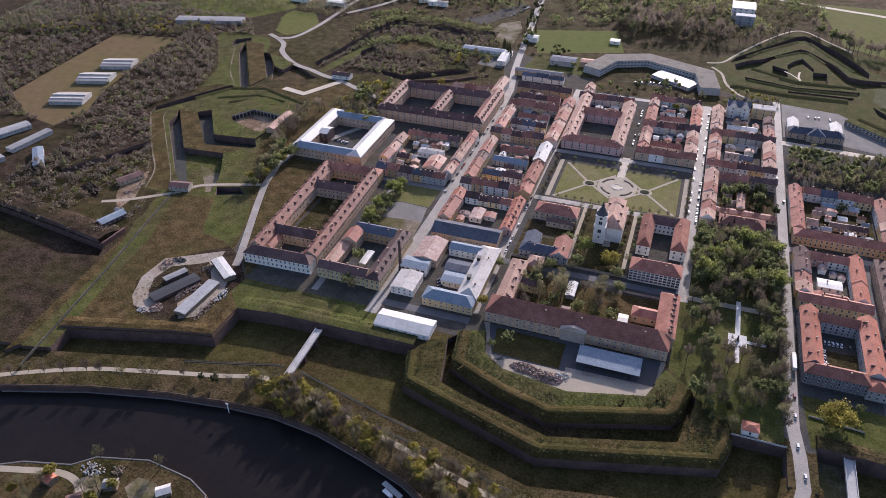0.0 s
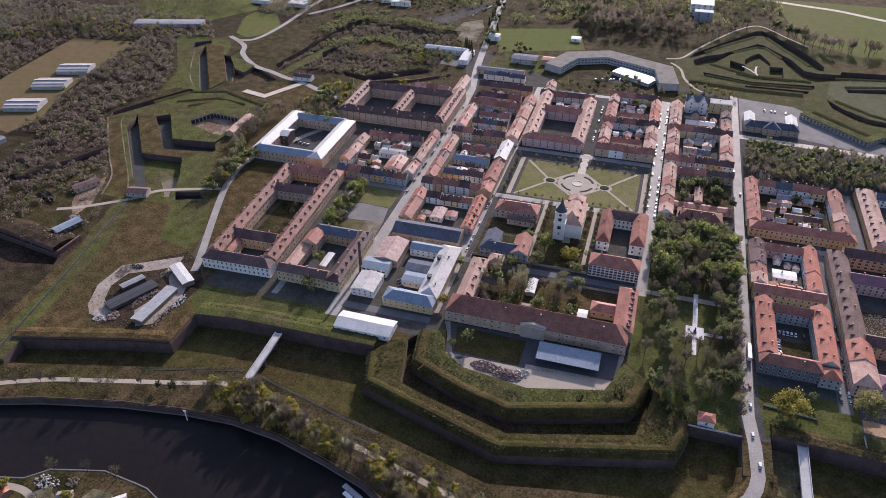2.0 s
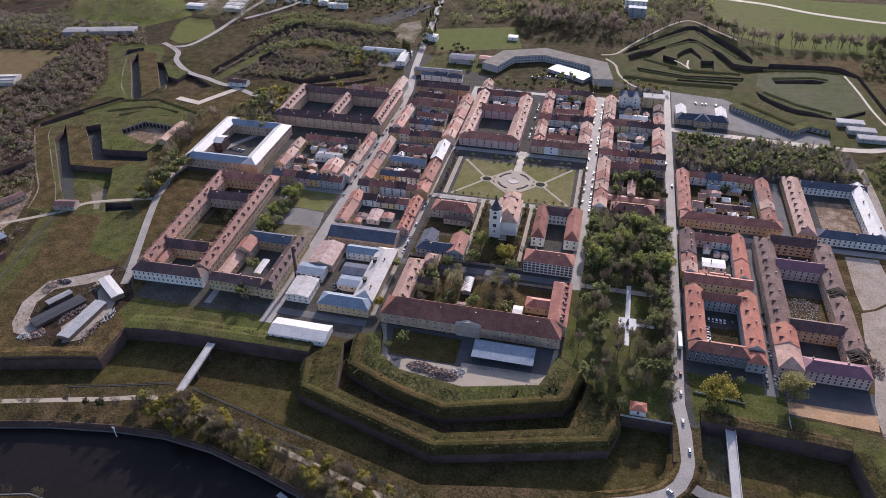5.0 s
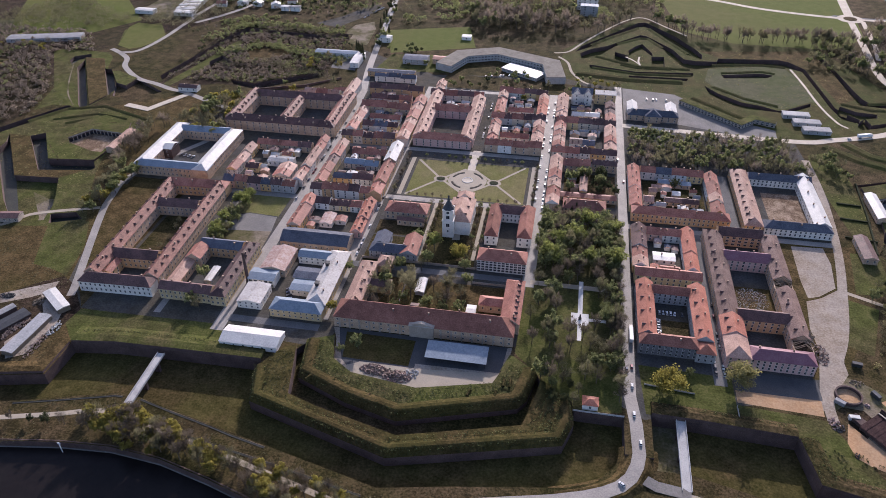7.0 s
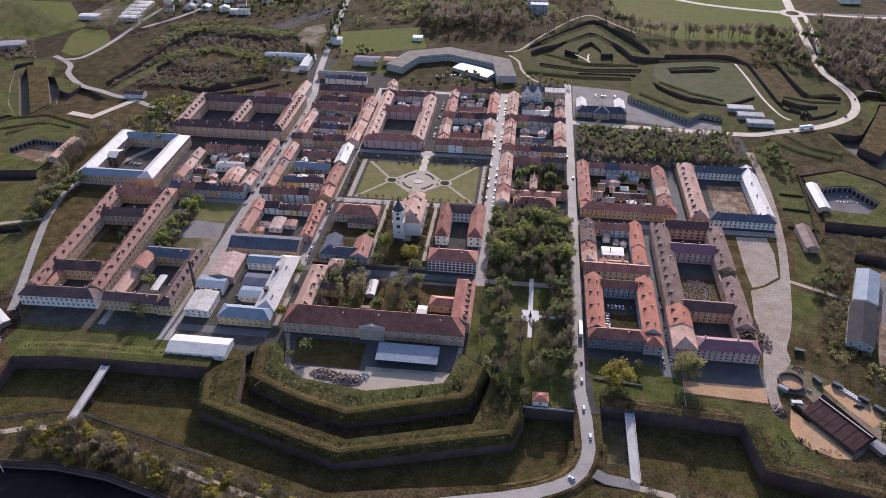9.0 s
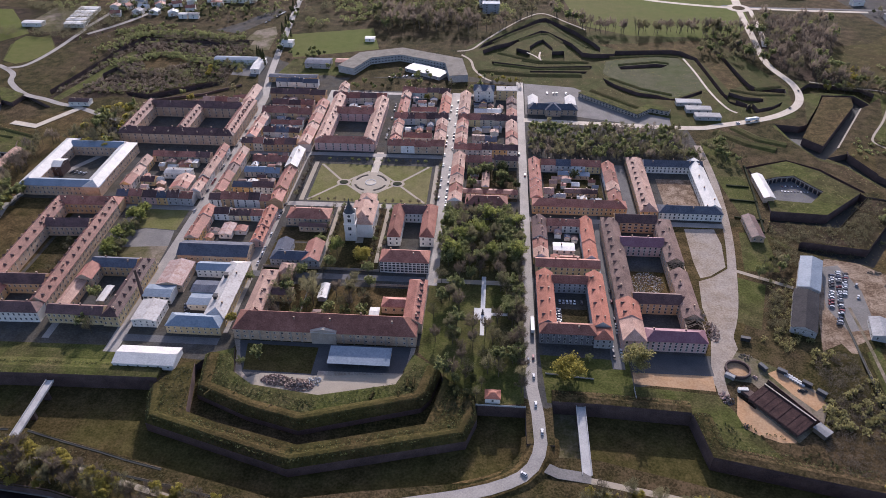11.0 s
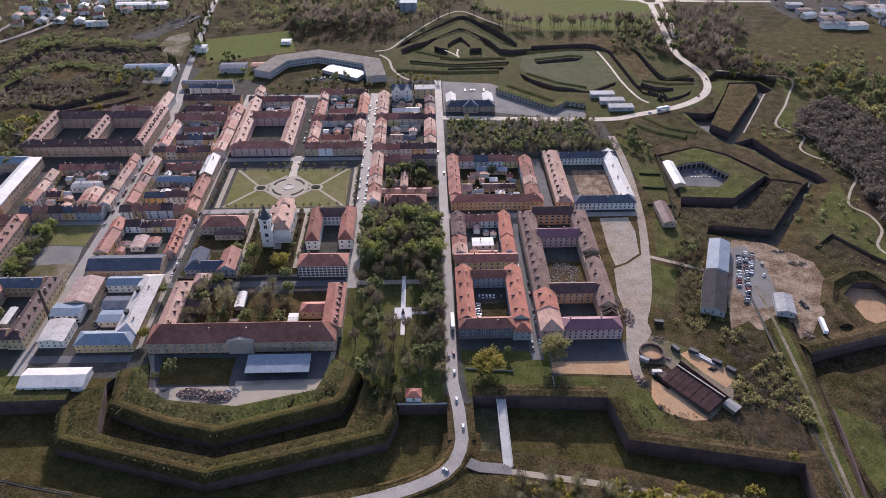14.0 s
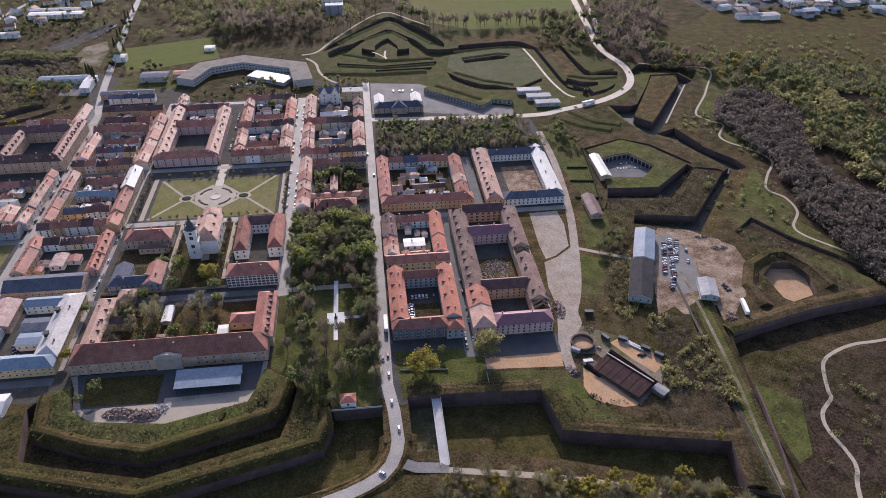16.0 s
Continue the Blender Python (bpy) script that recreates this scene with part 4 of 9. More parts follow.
# ---- streets and paths ----
STREETS = [[(-138.5, -228), (-138.5, 60), (-142, 110), (-146, 178)], [(-71, -205), (-71, 200)], [(66.5, -145), (66.5, 200)]]
for s in STREETS:
    ribbon("street", s, 9.0, COBBLE, "grey cobbled town street between house rows")
ribbon("main_road", [(137, 235), (137, -240), (140, -262), (141, -284), (139.5, -292, -0.3), (136, -300, -0.8), (130, -306.5, -1.3), (122, -311, -1.8), (112, -315, -2.4), (95, -320, -3), (40, -333, -3), (0, -345, -3)], 7.5, COBBLE, "worn light asphalt main road through the town")
ribbon("street", smooth_line([(-146, 178), (-158, 250), (-175, 400), (-188, 520), (-200, 700)]), 8, COBBLE, "long straight road out of the town")
ribbon("street", [(193, -40), (193, -222)], 8, ASPHALT, "asphalt street lined with parked cars")
ribbon("street", [(226, 45), (226, -44)], 8, ASPHALT, "asphalt street lined with parked cars")
ribbon("street", [(-187.5, -66), (-187.5, -218)], 5, COBBLE, "cobbled lane beside the barracks")
for y, x0, x1 in ((-54, -205, -66), (48, -135, -66), (50, -66, 61), (-40, -66, 61), (-139, -70, 61), (-214, -135, -70), (46, 71, 133), (194, -66, 134), (110, 5, 60), (-52, 141, 300)):
    ribbon("street", [(x0, y), (x1, y)], 6.5, ASPHALT if y < -100 else COBBLE, "paved cross street in the old town", z=0.10)
ribbon("street", smooth_line([(460, 539), (447, 411), (438, 313), (449, 246), (438, 196), (402, 161), (345, 138), (300, 128), (140, 136)]), 8.5, PALE, "pale asphalt road curving out of the fortress", z=0.15)
ribbon("street", smooth_line([(308, 90), (308, 24), (301, -54), (291, -111), (278, -165), (257, -215), (254, -240)]), 6.5, DIRT, "pale dusty service road", z=0.12)
ribbon("path", [(362, -150), (361, -175), (360, -195), (357, -233), (354, -266), (349, -302), (345, -338)], 2.2, WORN, "straight dirt track along the dike")
ribbon("path", [(68, -139), (133, -139)], 5, PATHS, "pale walk across the park", z=0.08)
ribbon("path", [(293, -112), (330, -130)], 3.5, PATHS, "gravel path across the grass")
ribbon("street", smooth_line([(-258, -212), (-264, -194), (-292, -121), (-303, -83), (-303, -37), (-250, 60)]), 6, COBBLE, "pale road along the inner rampart")
ribbon("path", smooth_line([(-303, -100), (-352, -118), (-366, -135), (-400, -160), (-420, -170)]), 4, PATHS, "dusty track through the outworks")
ribbon("street", smooth_line([(-500, 250), (-481, 238), (-463, 222), (-451, 197), (-418, 167), (-388, 155), (-364, 144), (-341, 137), (-303, 118), (-262, 100)]), 6.5, COBBLE, "light road winding between earthworks")
ribbon("street", smooth_line([(-481, 240), (-463, 250), (-454, 295), (-452, 362), (-452, 409), (-440, 520)]), 6, COBBLE, "country road leaving the earthworks")
ribbon("path", smooth_line([(-496, -5), (-464, -46), (-435, -81), (-412, -108), (-399, -138)]), 1.4, WORN, "sandy line of a footpath on the bank")
ribbon("path", smooth_line([(-481, 2), (-476, -9), (-468, -20), (-421, -76), (-398, -103), (-379, -129)]), 0.9, WORN, "worn stone edging along the covered way")
ribbon("path", smooth_line([(-516, 190), (-494, 148), (-472, 112), (-449, 86)]), 1.4, WORN, "sandy line of a footpath above the ditch")
ribbon("path", [(501, 188), (443, 94)], 1.6, PATHS, "pale coping along the lunette ditch")
ribbon("path", [(-391, 96), (-362, 89), (-336, 136)], 8, PALE, "pale concrete terrace strip", z=0.5)
ribbon("path", smooth_line([(470, 258), (507, 244), (543, 235), (545, 217), (527, 185), (510, 155), (487, 121), (483, 107), (492, 93), (500, 83), (486, 61), (489, 46), (504, 29), (513, 5), (496, -20), (484, -43), (493, -59), (492, -81), (478, -101), (479, -114), (493, -131), (520, -160), (560, -190)]), 2.2, PATHS, "sandy footpath through the scrub")
ribbon("path", smooth_line([(540, -228), (471, -237), (446, -239), (428, -245), (416, -254), (407, -275), (405, -282), (394, -292), (390, -304), (392, -321), (391, -332), (382, -350), (360, -420)]), 2.4, PATHS, "sandy footpath through the scrub")
ribbon("path", smooth_line([(-520, -450, -3), (-380, -380, -3), (-327, -352, -3), (-288, -335, -3), (-260, -327, -3), (-206, -313, -3), (-172, -305, -3), (-120, -316, -3), (-60, -331, -3), (20, -352, -3), (90, -372, -3)]), 3.6, PATHS, "pale gravel path beside the river")
ribbon("path", smooth_line([(137, -299, -3), (160, -304, -3), (230, -318, -3), (300, -340, -3), (380, -380, -3)]), 4, PATHS, "gravel path outside the moat")
ribbon("path", smooth_line([(-293, -418, -3), (-268, -411, -3), (-248, -406, -3), (-234, -408, -3), (-224, -417, -3)]), 4, PATHS, "pale gravel lane between gardens")
ribbon("path", [(138, -297, -1.0), (150, -302, -2.5), (168, -304, -3)], 7, LOT, "paved apron at the road bend")
ribbon("path", [(12, 326), (10, 290)], 2, PATHS, "narrow trodden path in grass")
ribbon("path", smooth_line([(165, 334), (163, 318), (165, 302)]), 2.2, PALE, "trodden path in the outwork")
ribbon("path", smooth_line([(163, 310), (156, 322), (148, 331)]), 1.8, PALE, "trodden path in the outwork")
ribbon("path", smooth_line([(340, 322), (345, 280), (350, 220), (358, 180), (366, 168)]), 2.6, PALE, "sandy track along the ditch")
ribbon("path", smooth_line([(66, 318), (78, 300), (84, 270), (96, 246), (104, 238)]), 3, PATHS, "gravel path behind the hall")
ribbon("path", smooth_line([(60, 330), (78, 338), (96, 375), (120, 420)]), 3, PATHS, "gravel path up to the outwork")
ribbon("path", smooth_line([(120, 420), (150, 468), (176, 486), (206, 450), (230, 420)]), 2.6, PATHS, "trodden path over the glacis")
ribbon("street", [(436, 534), (443, 539), (483, 532), (656, 530), (900, 560)], 7, ASPHALT, "wide grey road past the far works", z=0.13)
ribbon("street", smooth_line([(150, 622), (237, 598), (286, 585), (342, 557), (400, 540), (450, 530)]), 8, PALE, "pale country road to the roundabout", z=0.14)
ribbon("street", smooth_line([(469, 527), (509, 526), (544, 523), (640, 520)]), 7, PALE, "pale country road past the works", z=0.14)
ribbon("street", smooth_line([(462, 545), (469, 607), (480, 700)]), 12, PALE, "double carriageway north of the roundabout", z=0.14)
ribbon("street", smooth_line([(474, 520), (468, 470), (462, 420), (452, 370)]), 6, PALE, "slip road beside the main road", z=0.12)
# town square
for k in (-1, 1):
    for a in ((k * 51, -33), (k * 50, 30), (k * 4, -22), (k * 4, 19)):
        ribbon("path", [a, (k * 24.2, -2)], 2.2, PATHS, "pale gravel path across the square", z=0.08)
ribbon("path", [(1, 56), (0, -36)], 7, PALE, "broad paved walk across the square", z=0.09)
ribbon("path", [(0, -40), (5, -95)], 6, PATHS, "gravel walk beside the church", z=0.08)
for x in (-20, 22):
    ribbon("path", [(x, -40), (x, -120)], 3, PATHS, "gravel walk between tree rows", z=0.08)
for x in (-56, 58):
    ribbon("path", [(x, -34), (x, 34)], 4, PATHS, "gravel walk along the square", z=0.08)


def disc(name, x, y, r, z0, z1, mat, label, category, inner=0.0, n=40, kind="structure", sy=1.0):
    g = Geo()
    ring = lambda q, z: [(q * math.cos(2 * math.pi * k / n), q * sy * math.sin(2 * math.pi * k / n), z) for k in range(n)]
    if inner:
        for k in range(n):
            j = (k + 1) % n
            o0, o1, i0, i1 = ring(r, z0), ring(r, z1), ring(inner, z0), ring(inner, z1)
            g.face([o0[k], o0[j], o1[j], o1[k]])
            g.face([o1[k], o1[j], i1[j], i1[k]])
            g.face([i1[k], i1[j], i0[j], i0[k]])
    else:
        g.solid(ring(r, z0), ring(r, z1))
    return single(name, g, [mat], label, category, (x, y, 0), kind=kind)


disc("roundabout", 460, 529, 17, -0.2, 0.2, PALE, "pale asphalt roundabout on the far road", "road")
disc("lawn_disc", 460, 529, 9, -0.2, 0.5, GRASS, "grassed island of the roundabout", "island")
disc("paving", 0, -1, 17.5, -0.2, 0.11, PATHS, "round pale paving in the square", "paving", sy=1.05)
for quarter in range(4):
    g = Geo()
    arc = [radians(90 * quarter + 18 + 54 * k / 9) for k in range(10)]
    for a0, a1 in zip(arc, arc[1:]):
        g.solid([(r * math.cos(a), r * math.sin(a), 0) for r, a in ((13.0, a0), (14.9, a0), (14.9, a1), (13.0, a1))],
                [(r * math.cos(a), r * math.sin(a), 0.45) for r, a in ((13.2, a0), (14.7, a0), (14.7, a1), (13.2, a1))])
    single("hedge", g, [TWIG_WOOD], "low brown clipped bed curved round the gravel circle", "hedge", (0, -1, 0), "hedges in the square")
disc("kerb_ring", 0, -1, 5.0, 0, 0.45, CONCRETE, "low round stone kerb ring in the square", "kerb", inner=4.3, kind="")
disc("lawn_disc", 0, -1, 4.3, -0.2, 0.16, PALE, "round gravel centre of the square", "gravel")
for x in (-24.2, 24.2):
    disc("paving", x, -2, 6.5, -0.2, 0.13, PATHS, "small round paving in the square", "paving", sy=0.8)
    disc("flower_bed", x, -2, 4.0, 0, 0.55, LEAF_DARK, "round dark clipped planting bed", "flower bed", sy=0.75, kind="")
# cross-shaped monument paving in the park
for x0, y0, x1, y1, z in ((99, -180, 111, -168, 0.12), (111, -175.4, 123, -172.6, 0.106), (103.4, -168, 106.6, -132, 0.11), (103.6, -196, 106.4, -180, 0.108)):
    g = Geo()
    g.box(x0, y0, -0.2, x1, y1, z)
    single("paving", g, [WHITE_STONE], "cross of pale stone slabs in the park", "paving", kind="structure")

for x, y, a, L in ((-408, 36, 40, 10), (-396, 44, 40, 10), (-380, 50, 15, 9), (-412, -8, -45, 8), (-402, -18, -45, 8), (-392, -27, -45, 8), (-60, -262, 60, 6), (-45, -264, 60, 6), (-20, -272, 65, 6), (60, -246, 90, 7), (64, -246, 90, 7), (56, -256, 90, 5), (40, -258, 75, 5), (-66, -240, 75, 6), (-64, -250, 70, 6)):
    c, q = math.cos(radians(a)) * L / 2, math.sin(radians(a)) * L / 2
    sweep("traverse", [(x - c, y - q), (x + c, y + q)], [(1.6, 2.0 if x > -100 else 0), (0.4, 4.6 if x > -100 else 1.6), (-0.4, 4.6 if x > -100 else 1.6), (-1.6, 2.0 if x > -100 else 0)], [GRASS], "short turfed traverse bank on the rampart", "bank")

# ---- buildings ----
def window_mesh(w, h):
    g = Geo()
    o, i = (w / 2 + 0.13, h / 2 + 0.13), (w / 2, h / 2)
    ro = [(-o[0], -o[1]), (o[0], -o[1]), (o[0], o[1]), (-o[0], o[1])]
    ri = [(-i[0], -i[1]), (i[0], -i[1]), (i[0], i[1]), (-i[0], i[1])]
    for k in range(4):
        j = (k + 1) % 4
        g.face([(ro[k][0], -0.09, ro[k][1]), (ro[j][0], -0.09, ro[j][1]), (ri[j][0], -0.09, ri[j][1]), (ri[k][0], -0.09, ri[k][1])], 0)
        g.face([(ro[k][0], 0.0, ro[k][1]), (ro[j][0], 0.0, ro[j][1]), (ro[j][0], -0.09, ro[j][1]), (ro[k][0], -0.09, ro[k][1])], 0)
    g.face([(x, -0.03, z) for x, z in ri], 1)
    g.face([(-0.04, -0.07, -i[1]), (0.04, -0.07, -i[1]), (0.04, -0.07, i[1]), (-0.04, -0.07, i[1])], 0)
    return g.mesh("window", [FRAME, GLASS])


WIN = {"tall": window_mesh(1.15, 1.9), "low": window_mesh(1.1, 1.3), "wide": window_mesh(2.2, 1.6), "arch": window_mesh(2.6, 3.0)}


def chimney_mesh():
    g = Geo()
    g.box(-0.45, -0.35, -1.6, 0.45, 0.35, 1.3)
    g.box(-0.55, -0.45, 1.3, 0.55, 0.45, 1.5, 1)
    return g.mesh("chimney", [RUBBLE, PL_OLD])


def dormer_mesh():
    """A small gabled dormer that looks along -y, its sill at z = 0."""
    g = Geo()
    g.face([(-0.8, 0, 0), (0.8, 0, 0), (0.8, 0, 1.1), (0, 0, 1.6), (-0.8, 0, 1.1)], 2)
    for s in (-1, 1):
        g.face([(s * 0.8, 0, 0), (s * 0.8, 2.4, 1.1), (s * 0.8, 0, 1.1)][::s], 1)
        g.face([(0, -0.25, 1.75), (s * 1.05, -0.25, 1.0), (s * 1.05, 2.0, 1.0), (0, 3.0, 1.75)][::-s], 0)
    g.face([(-0.4, -0.02, 0.15), (0.4, -0.02, 0.15), (0.4, -0.02, 0.95), (-0.4, -0.02, 0.95)], 3)
    return g.mesh("dormer", [TILE_DARK, PL_OLD, PL_OLD, GLASS])


CHIMNEY, DORMER = chimney_mesh(), dormer_mesh()
HOUSE_RNG = random.Random(7)


def add_window(root, kind, x, y, z, side):
    ob = new("window", WIN[kind])
    ob.parent = root
    ob.location = (x - root.location.x, y - root.location.y, z)
    ob.rotation_euler = (0, 0, {"s": 0, "e": math.pi / 2, "n": math.pi, "w": -math.pi / 2}[side])


def facade(root, side, x0, y0, x1, y1, eave, storeys, pitch, kind, skip=()):
    """Rows of windows along one side of a rectangle."""
    a, b = (x0, x1) if side in "sn" else (y0, y1)
    pitch *= 1.95 if y0 > 55 else 1.22 if side == "s" else 1.44
    n = max(1, int((b - a - 1.0) / pitch))
    floor_h = (eave - 0.6) / storeys
    for s in range(storeys):
        z = 0.6 + floor_h * (s + 0.52)
        for k in range(n):
            u = a + (b - a) * (k + 0.5) / n
            if any(p <= u <= q for p, q in skip):
                continue
            if side == "s":
                add_window(root, kind, u, y0, z, side)
            elif side == "n":
                add_window(root, kind, u, y1, z, side)
            elif side == "e":
                add_window(root, kind, x1, u, z, side)
            else:
                add_window(root, kind, x0, u, z, side)


def wing(root, x0, y0, x1, y1, eave, rise, axis="x", roof=None, wall=None, ends="hh", sides="", storeys=2, pitch=3.6, kind="tall", chimneys=0, dormers=0, over=0.45, roof_name="roof", skip=(), wall_label="", dormer_sides=""):
    """One rectangular body with a gabled (g), hipped (h) or flat roof, its windows, chimneys and dormers."""
    roof, wall = roof or TILE, wall or PLASTER
    k = 0.025 * (len(root.children) % 23)
    x0, y0, x1, y1, eave = x0 - k, y0 - k, x1 + k, y1 + k, eave + k
    ox, oy = root.location.x, root.location.y
    g = Geo()
    g.box(x0 - ox, y0 - oy, -0.4, x1 - ox, y1 - oy, eave)
    g.box(x0 - ox - 0.12, y0 - oy - 0.12, eave - 0.55, x1 - ox + 0.12, y1 - oy + 0.12, eave - 0.15)
    g.box(x0 - ox - 0.08, y0 - oy - 0.08, -0.4, x1 - ox + 0.08, y1 - oy + 0.08, 0.7)
    part("wall", g.mesh("wall", [wall]), None, root, wall_label)
    a0, b0, a1, b1 = x0 - ox - over, y0 - oy - over, x1 - ox + over, y1 - oy + over
    g = Geo()
    if rise <= 0.01:
        g.box(a0, b0, eave + 0.01, a1, b1, eave + 0.4)
        g.box(a0 + 1, b0 + 1, eave + 0.4, a1 - 1, b1 - 1, eave + 0.55)
    else:
        z0, z1, zt = eave + 0.02, eave + 0.2, eave + rise
        if axis == "x":
            half = (b1 - b0) / 2
            ha, hb = (half * 0.95 if c == "h" else 0.0 for c in ends)
            r0, r1 = (a0 + ha, (b0 + b1) / 2, zt), (a1 - hb, (b0 + b1) / 2, zt)
        else:
            half = (a1 - a0) / 2
            ha, hb = (half * 0.95 if c == "h" else 0.0 for c in ends)
            r0, r1 = ((a0 + a1) / 2, b0 + ha, zt), ((a0 + a1) / 2, b1 - hb, zt)
        c = [(a0, b0, z1), (a1, b0, z1), (a1, b1, z1), (a0, b1, z1)]
        d = [(p[0], p[1], z0) for p in c]
        for k in range(4):
            g.face([d[k], d[(k + 1) % 4], c[(k + 1) % 4], c[k]])
        g.face(d[::-1])
        e0, e1 = (1 if q == "g" else 0 for q in ends)
        if axis == "x":
            g.face([c[0], c[1], r1, r0])
            g.face([c[2], c[3], r0, r1])
            g.face([c[3], c[0], r0], e0)
            g.face([c[1], c[2], r1], e1)
        else:
            g.face([c[1], c[2], r1, r0])
            g.face([c[3], c[0], r0, r1])
            g.face([c[0], c[1], r0], e0)
            g.face([c[2], c[3], r1], e1)
    roof_part = part(roof_name, g.mesh("roof", [roof, wall]), None, root)
    rng = HOUSE_RNG
    for s in sides:
        facade(root, s, x0, y0, x1, y1, eave, storeys, pitch, kind, skip)
    L = (x1 - x0) if axis == "x" else (y1 - y0)
    for k in range(chimneys):
        ob = part("chimney", CHIMNEY, None, roof_part)
        u = (k + 0.3 + 0.4 * rng.random()) / chimneys
        q = 0.35 if rng.random() < 0.5 else -0.35
        dz = eave + rise * (1 - abs(q) * 0.9) + 0.2
        if axis == "x":
            ob.location = (x0 + L * u - ox, (y0 + y1) / 2 + q * (y1 - y0) / 2 - oy, dz)
        else:
            ob.location = ((x0 + x1) / 2 + q * (x1 - x0) / 2 - ox, y0 + L * u - oy, dz)
    for sd in dormer_sides or ("s" if axis == "x" else ("e" if (x0 + x1) / 2 < 80 else "w")):
        for k in range(dormers):
            ob = part("dormer", DORMER, None, roof_part)
            u = (k + 0.5) / dormers
            half = ((y1 - y0) if axis == "x" else (x1 - x0)) / 2
            t = 0.35 if k % 2 else 0.4
            z = eave + rise * t + 0.1
            inset = half * t
            if sd == "s":
                ob.location = (x0 + L * u - ox, y0 + inset - oy - 0.3, z)
            elif sd == "n":
                ob.location, ob.rotation_euler = (x0 + L * u - ox, y1 - inset - oy + 0.3, z), (0, 0, math.pi)
            elif sd == "e":
                ob.location, ob.rotation_euler = (x1 - inset - ox + 0.3, y0 + L * u - oy, z), (0, 0, math.pi / 2)
            else:
                ob.location, ob.rotation_euler = (x0 + inset - ox - 0.3, y0 + L * u - oy, z), (0, 0, -math.pi / 2)


def building(name, x, y, label, category="house", group=""):
    return thing(name, x, y, 0, label, category, group)


def turned(ob, deg):
    ob.rotation_euler = (0, 0, radians(deg))
    return ob


ROOF_WORDS = {TILE_BROWN: "faded brown tiled", TILE: "red tiled", TILE_BRIGHT: "bright orange tiled", TILE_PINK: "faded pinkish tiled", TILE_DARK: "dark brown tiled", TILE_WORN: "weathered grey-brown tiled", SHEET_DUSTY: "stained white sheet metal", SLATE: "slate grey", SHEET_GREY: "grey sheet metal", SHEET_WHITE: "white sheet metal", SHEET_BLUE_SHADE: "pale blue sheet metal", SHEET_TAN: "dusty sheet metal", RUST: "rusted sheet metal", TILE_PURPLE: "purple sheet metal"}
WALL_WORDS = {PLASTER: "plastered", PL_YELLOW: "yellow", PL_ORANGE: "ochre orange", PL_WHITE: "white", PL_OLD: "weathered beige", PL_PINK: "pink", PL_GREY: "grey", BRICK: "red brick", WOOD: "timber"}


def house(x0, y0, x1, y1, eave=8.0, rise=3.5, axis="x", roof=None, wall=None, ends="gg", sides="s", storeys=2, chimneys=2, dormers=0, pitch=3.4, kind="tall", name="house", label="", category="house", group="", **kw):
    roof, wall = roof or TILE, wall or PLASTER
    r = building(name, (x0 + x1) / 2, (y0 + y1) / 2, label or f"{'small ' if eave < 5 else ''}{WALL_WORDS[wall]} town house with a {ROOF_WORDS[roof]} roof", category, group)
    wing(r, x0, y0, x1, y1, eave, rise, axis, roof, wall, ends, sides, storeys, pitch, kind, chimneys, dormers, **kw)
    return r


def house_row(x0, y0, x1, y1, along="x", count=3, eave=8.0, rise=3.6, roofs=None, walls=None, sides="s", seed=0, storeys=2, dormers=0, group="houses of a street row"):
    """A strip of houses wall to wall; each its own height, roof and colour."""
    rng = random.Random(seed)
    roofs, walls = roofs or [TILE, TILE, TILE_DARK, TILE_PINK], walls or [PLASTER]
    cuts = [0.0]
    for k in range(count):
        cuts.append(cuts[-1] + rng.uniform(0.75, 1.3))
    for k in range(count):
        a, b = cuts[k] / cuts[-1], cuts[k + 1] / cuts[-1]
        e, ri = eave * 0.82 + rng.uniform(-0.7, 0.7), rise + rng.uniform(-0.5, 0.6)
        roof, wall = rng.choice(roofs), rng.choice(walls)
        if along == "x":
            house(x0 + (x1 - x0) * a + 0.02, y0, x0 + (x1 - x0) * b - 0.02, y1, e, ri, "x", roof, wall, "gg", sides, storeys, rng.choice((1, 2)), dormers, group=group)
        else:
            house(x0, y0 + (y1 - y0) * a + 0.02, x1, y0 + (y1 - y0) * b - 0.02, e, ri, "y", roof, wall, "gg", sides, storeys, rng.choice((1, 2)), dormers, group=group)


# western barracks round three courts
b = building("barracks", -226, -130, "long weathered barracks with red tiled wings round three courts", "barracks")
# most east-west wings in darker tile: their slope's shade put into the colour
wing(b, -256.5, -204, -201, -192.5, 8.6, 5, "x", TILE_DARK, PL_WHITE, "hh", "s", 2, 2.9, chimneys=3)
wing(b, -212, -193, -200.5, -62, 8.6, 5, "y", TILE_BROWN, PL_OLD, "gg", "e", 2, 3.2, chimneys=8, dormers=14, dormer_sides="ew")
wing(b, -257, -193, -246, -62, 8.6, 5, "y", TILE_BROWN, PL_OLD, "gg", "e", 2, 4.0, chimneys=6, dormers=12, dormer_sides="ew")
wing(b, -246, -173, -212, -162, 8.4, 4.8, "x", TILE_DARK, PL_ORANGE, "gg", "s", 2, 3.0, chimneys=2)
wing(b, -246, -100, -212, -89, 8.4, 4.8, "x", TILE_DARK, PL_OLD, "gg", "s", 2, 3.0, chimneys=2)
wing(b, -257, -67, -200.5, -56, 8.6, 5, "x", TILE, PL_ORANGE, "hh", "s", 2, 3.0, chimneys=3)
wing(b, -246, -190, -239, -173, 7, 2.5, "y", TILE, PL_ORANGE, "gg", "es", 2, 3.2)
b.rotation_euler = (0, 0, radians(2.0))
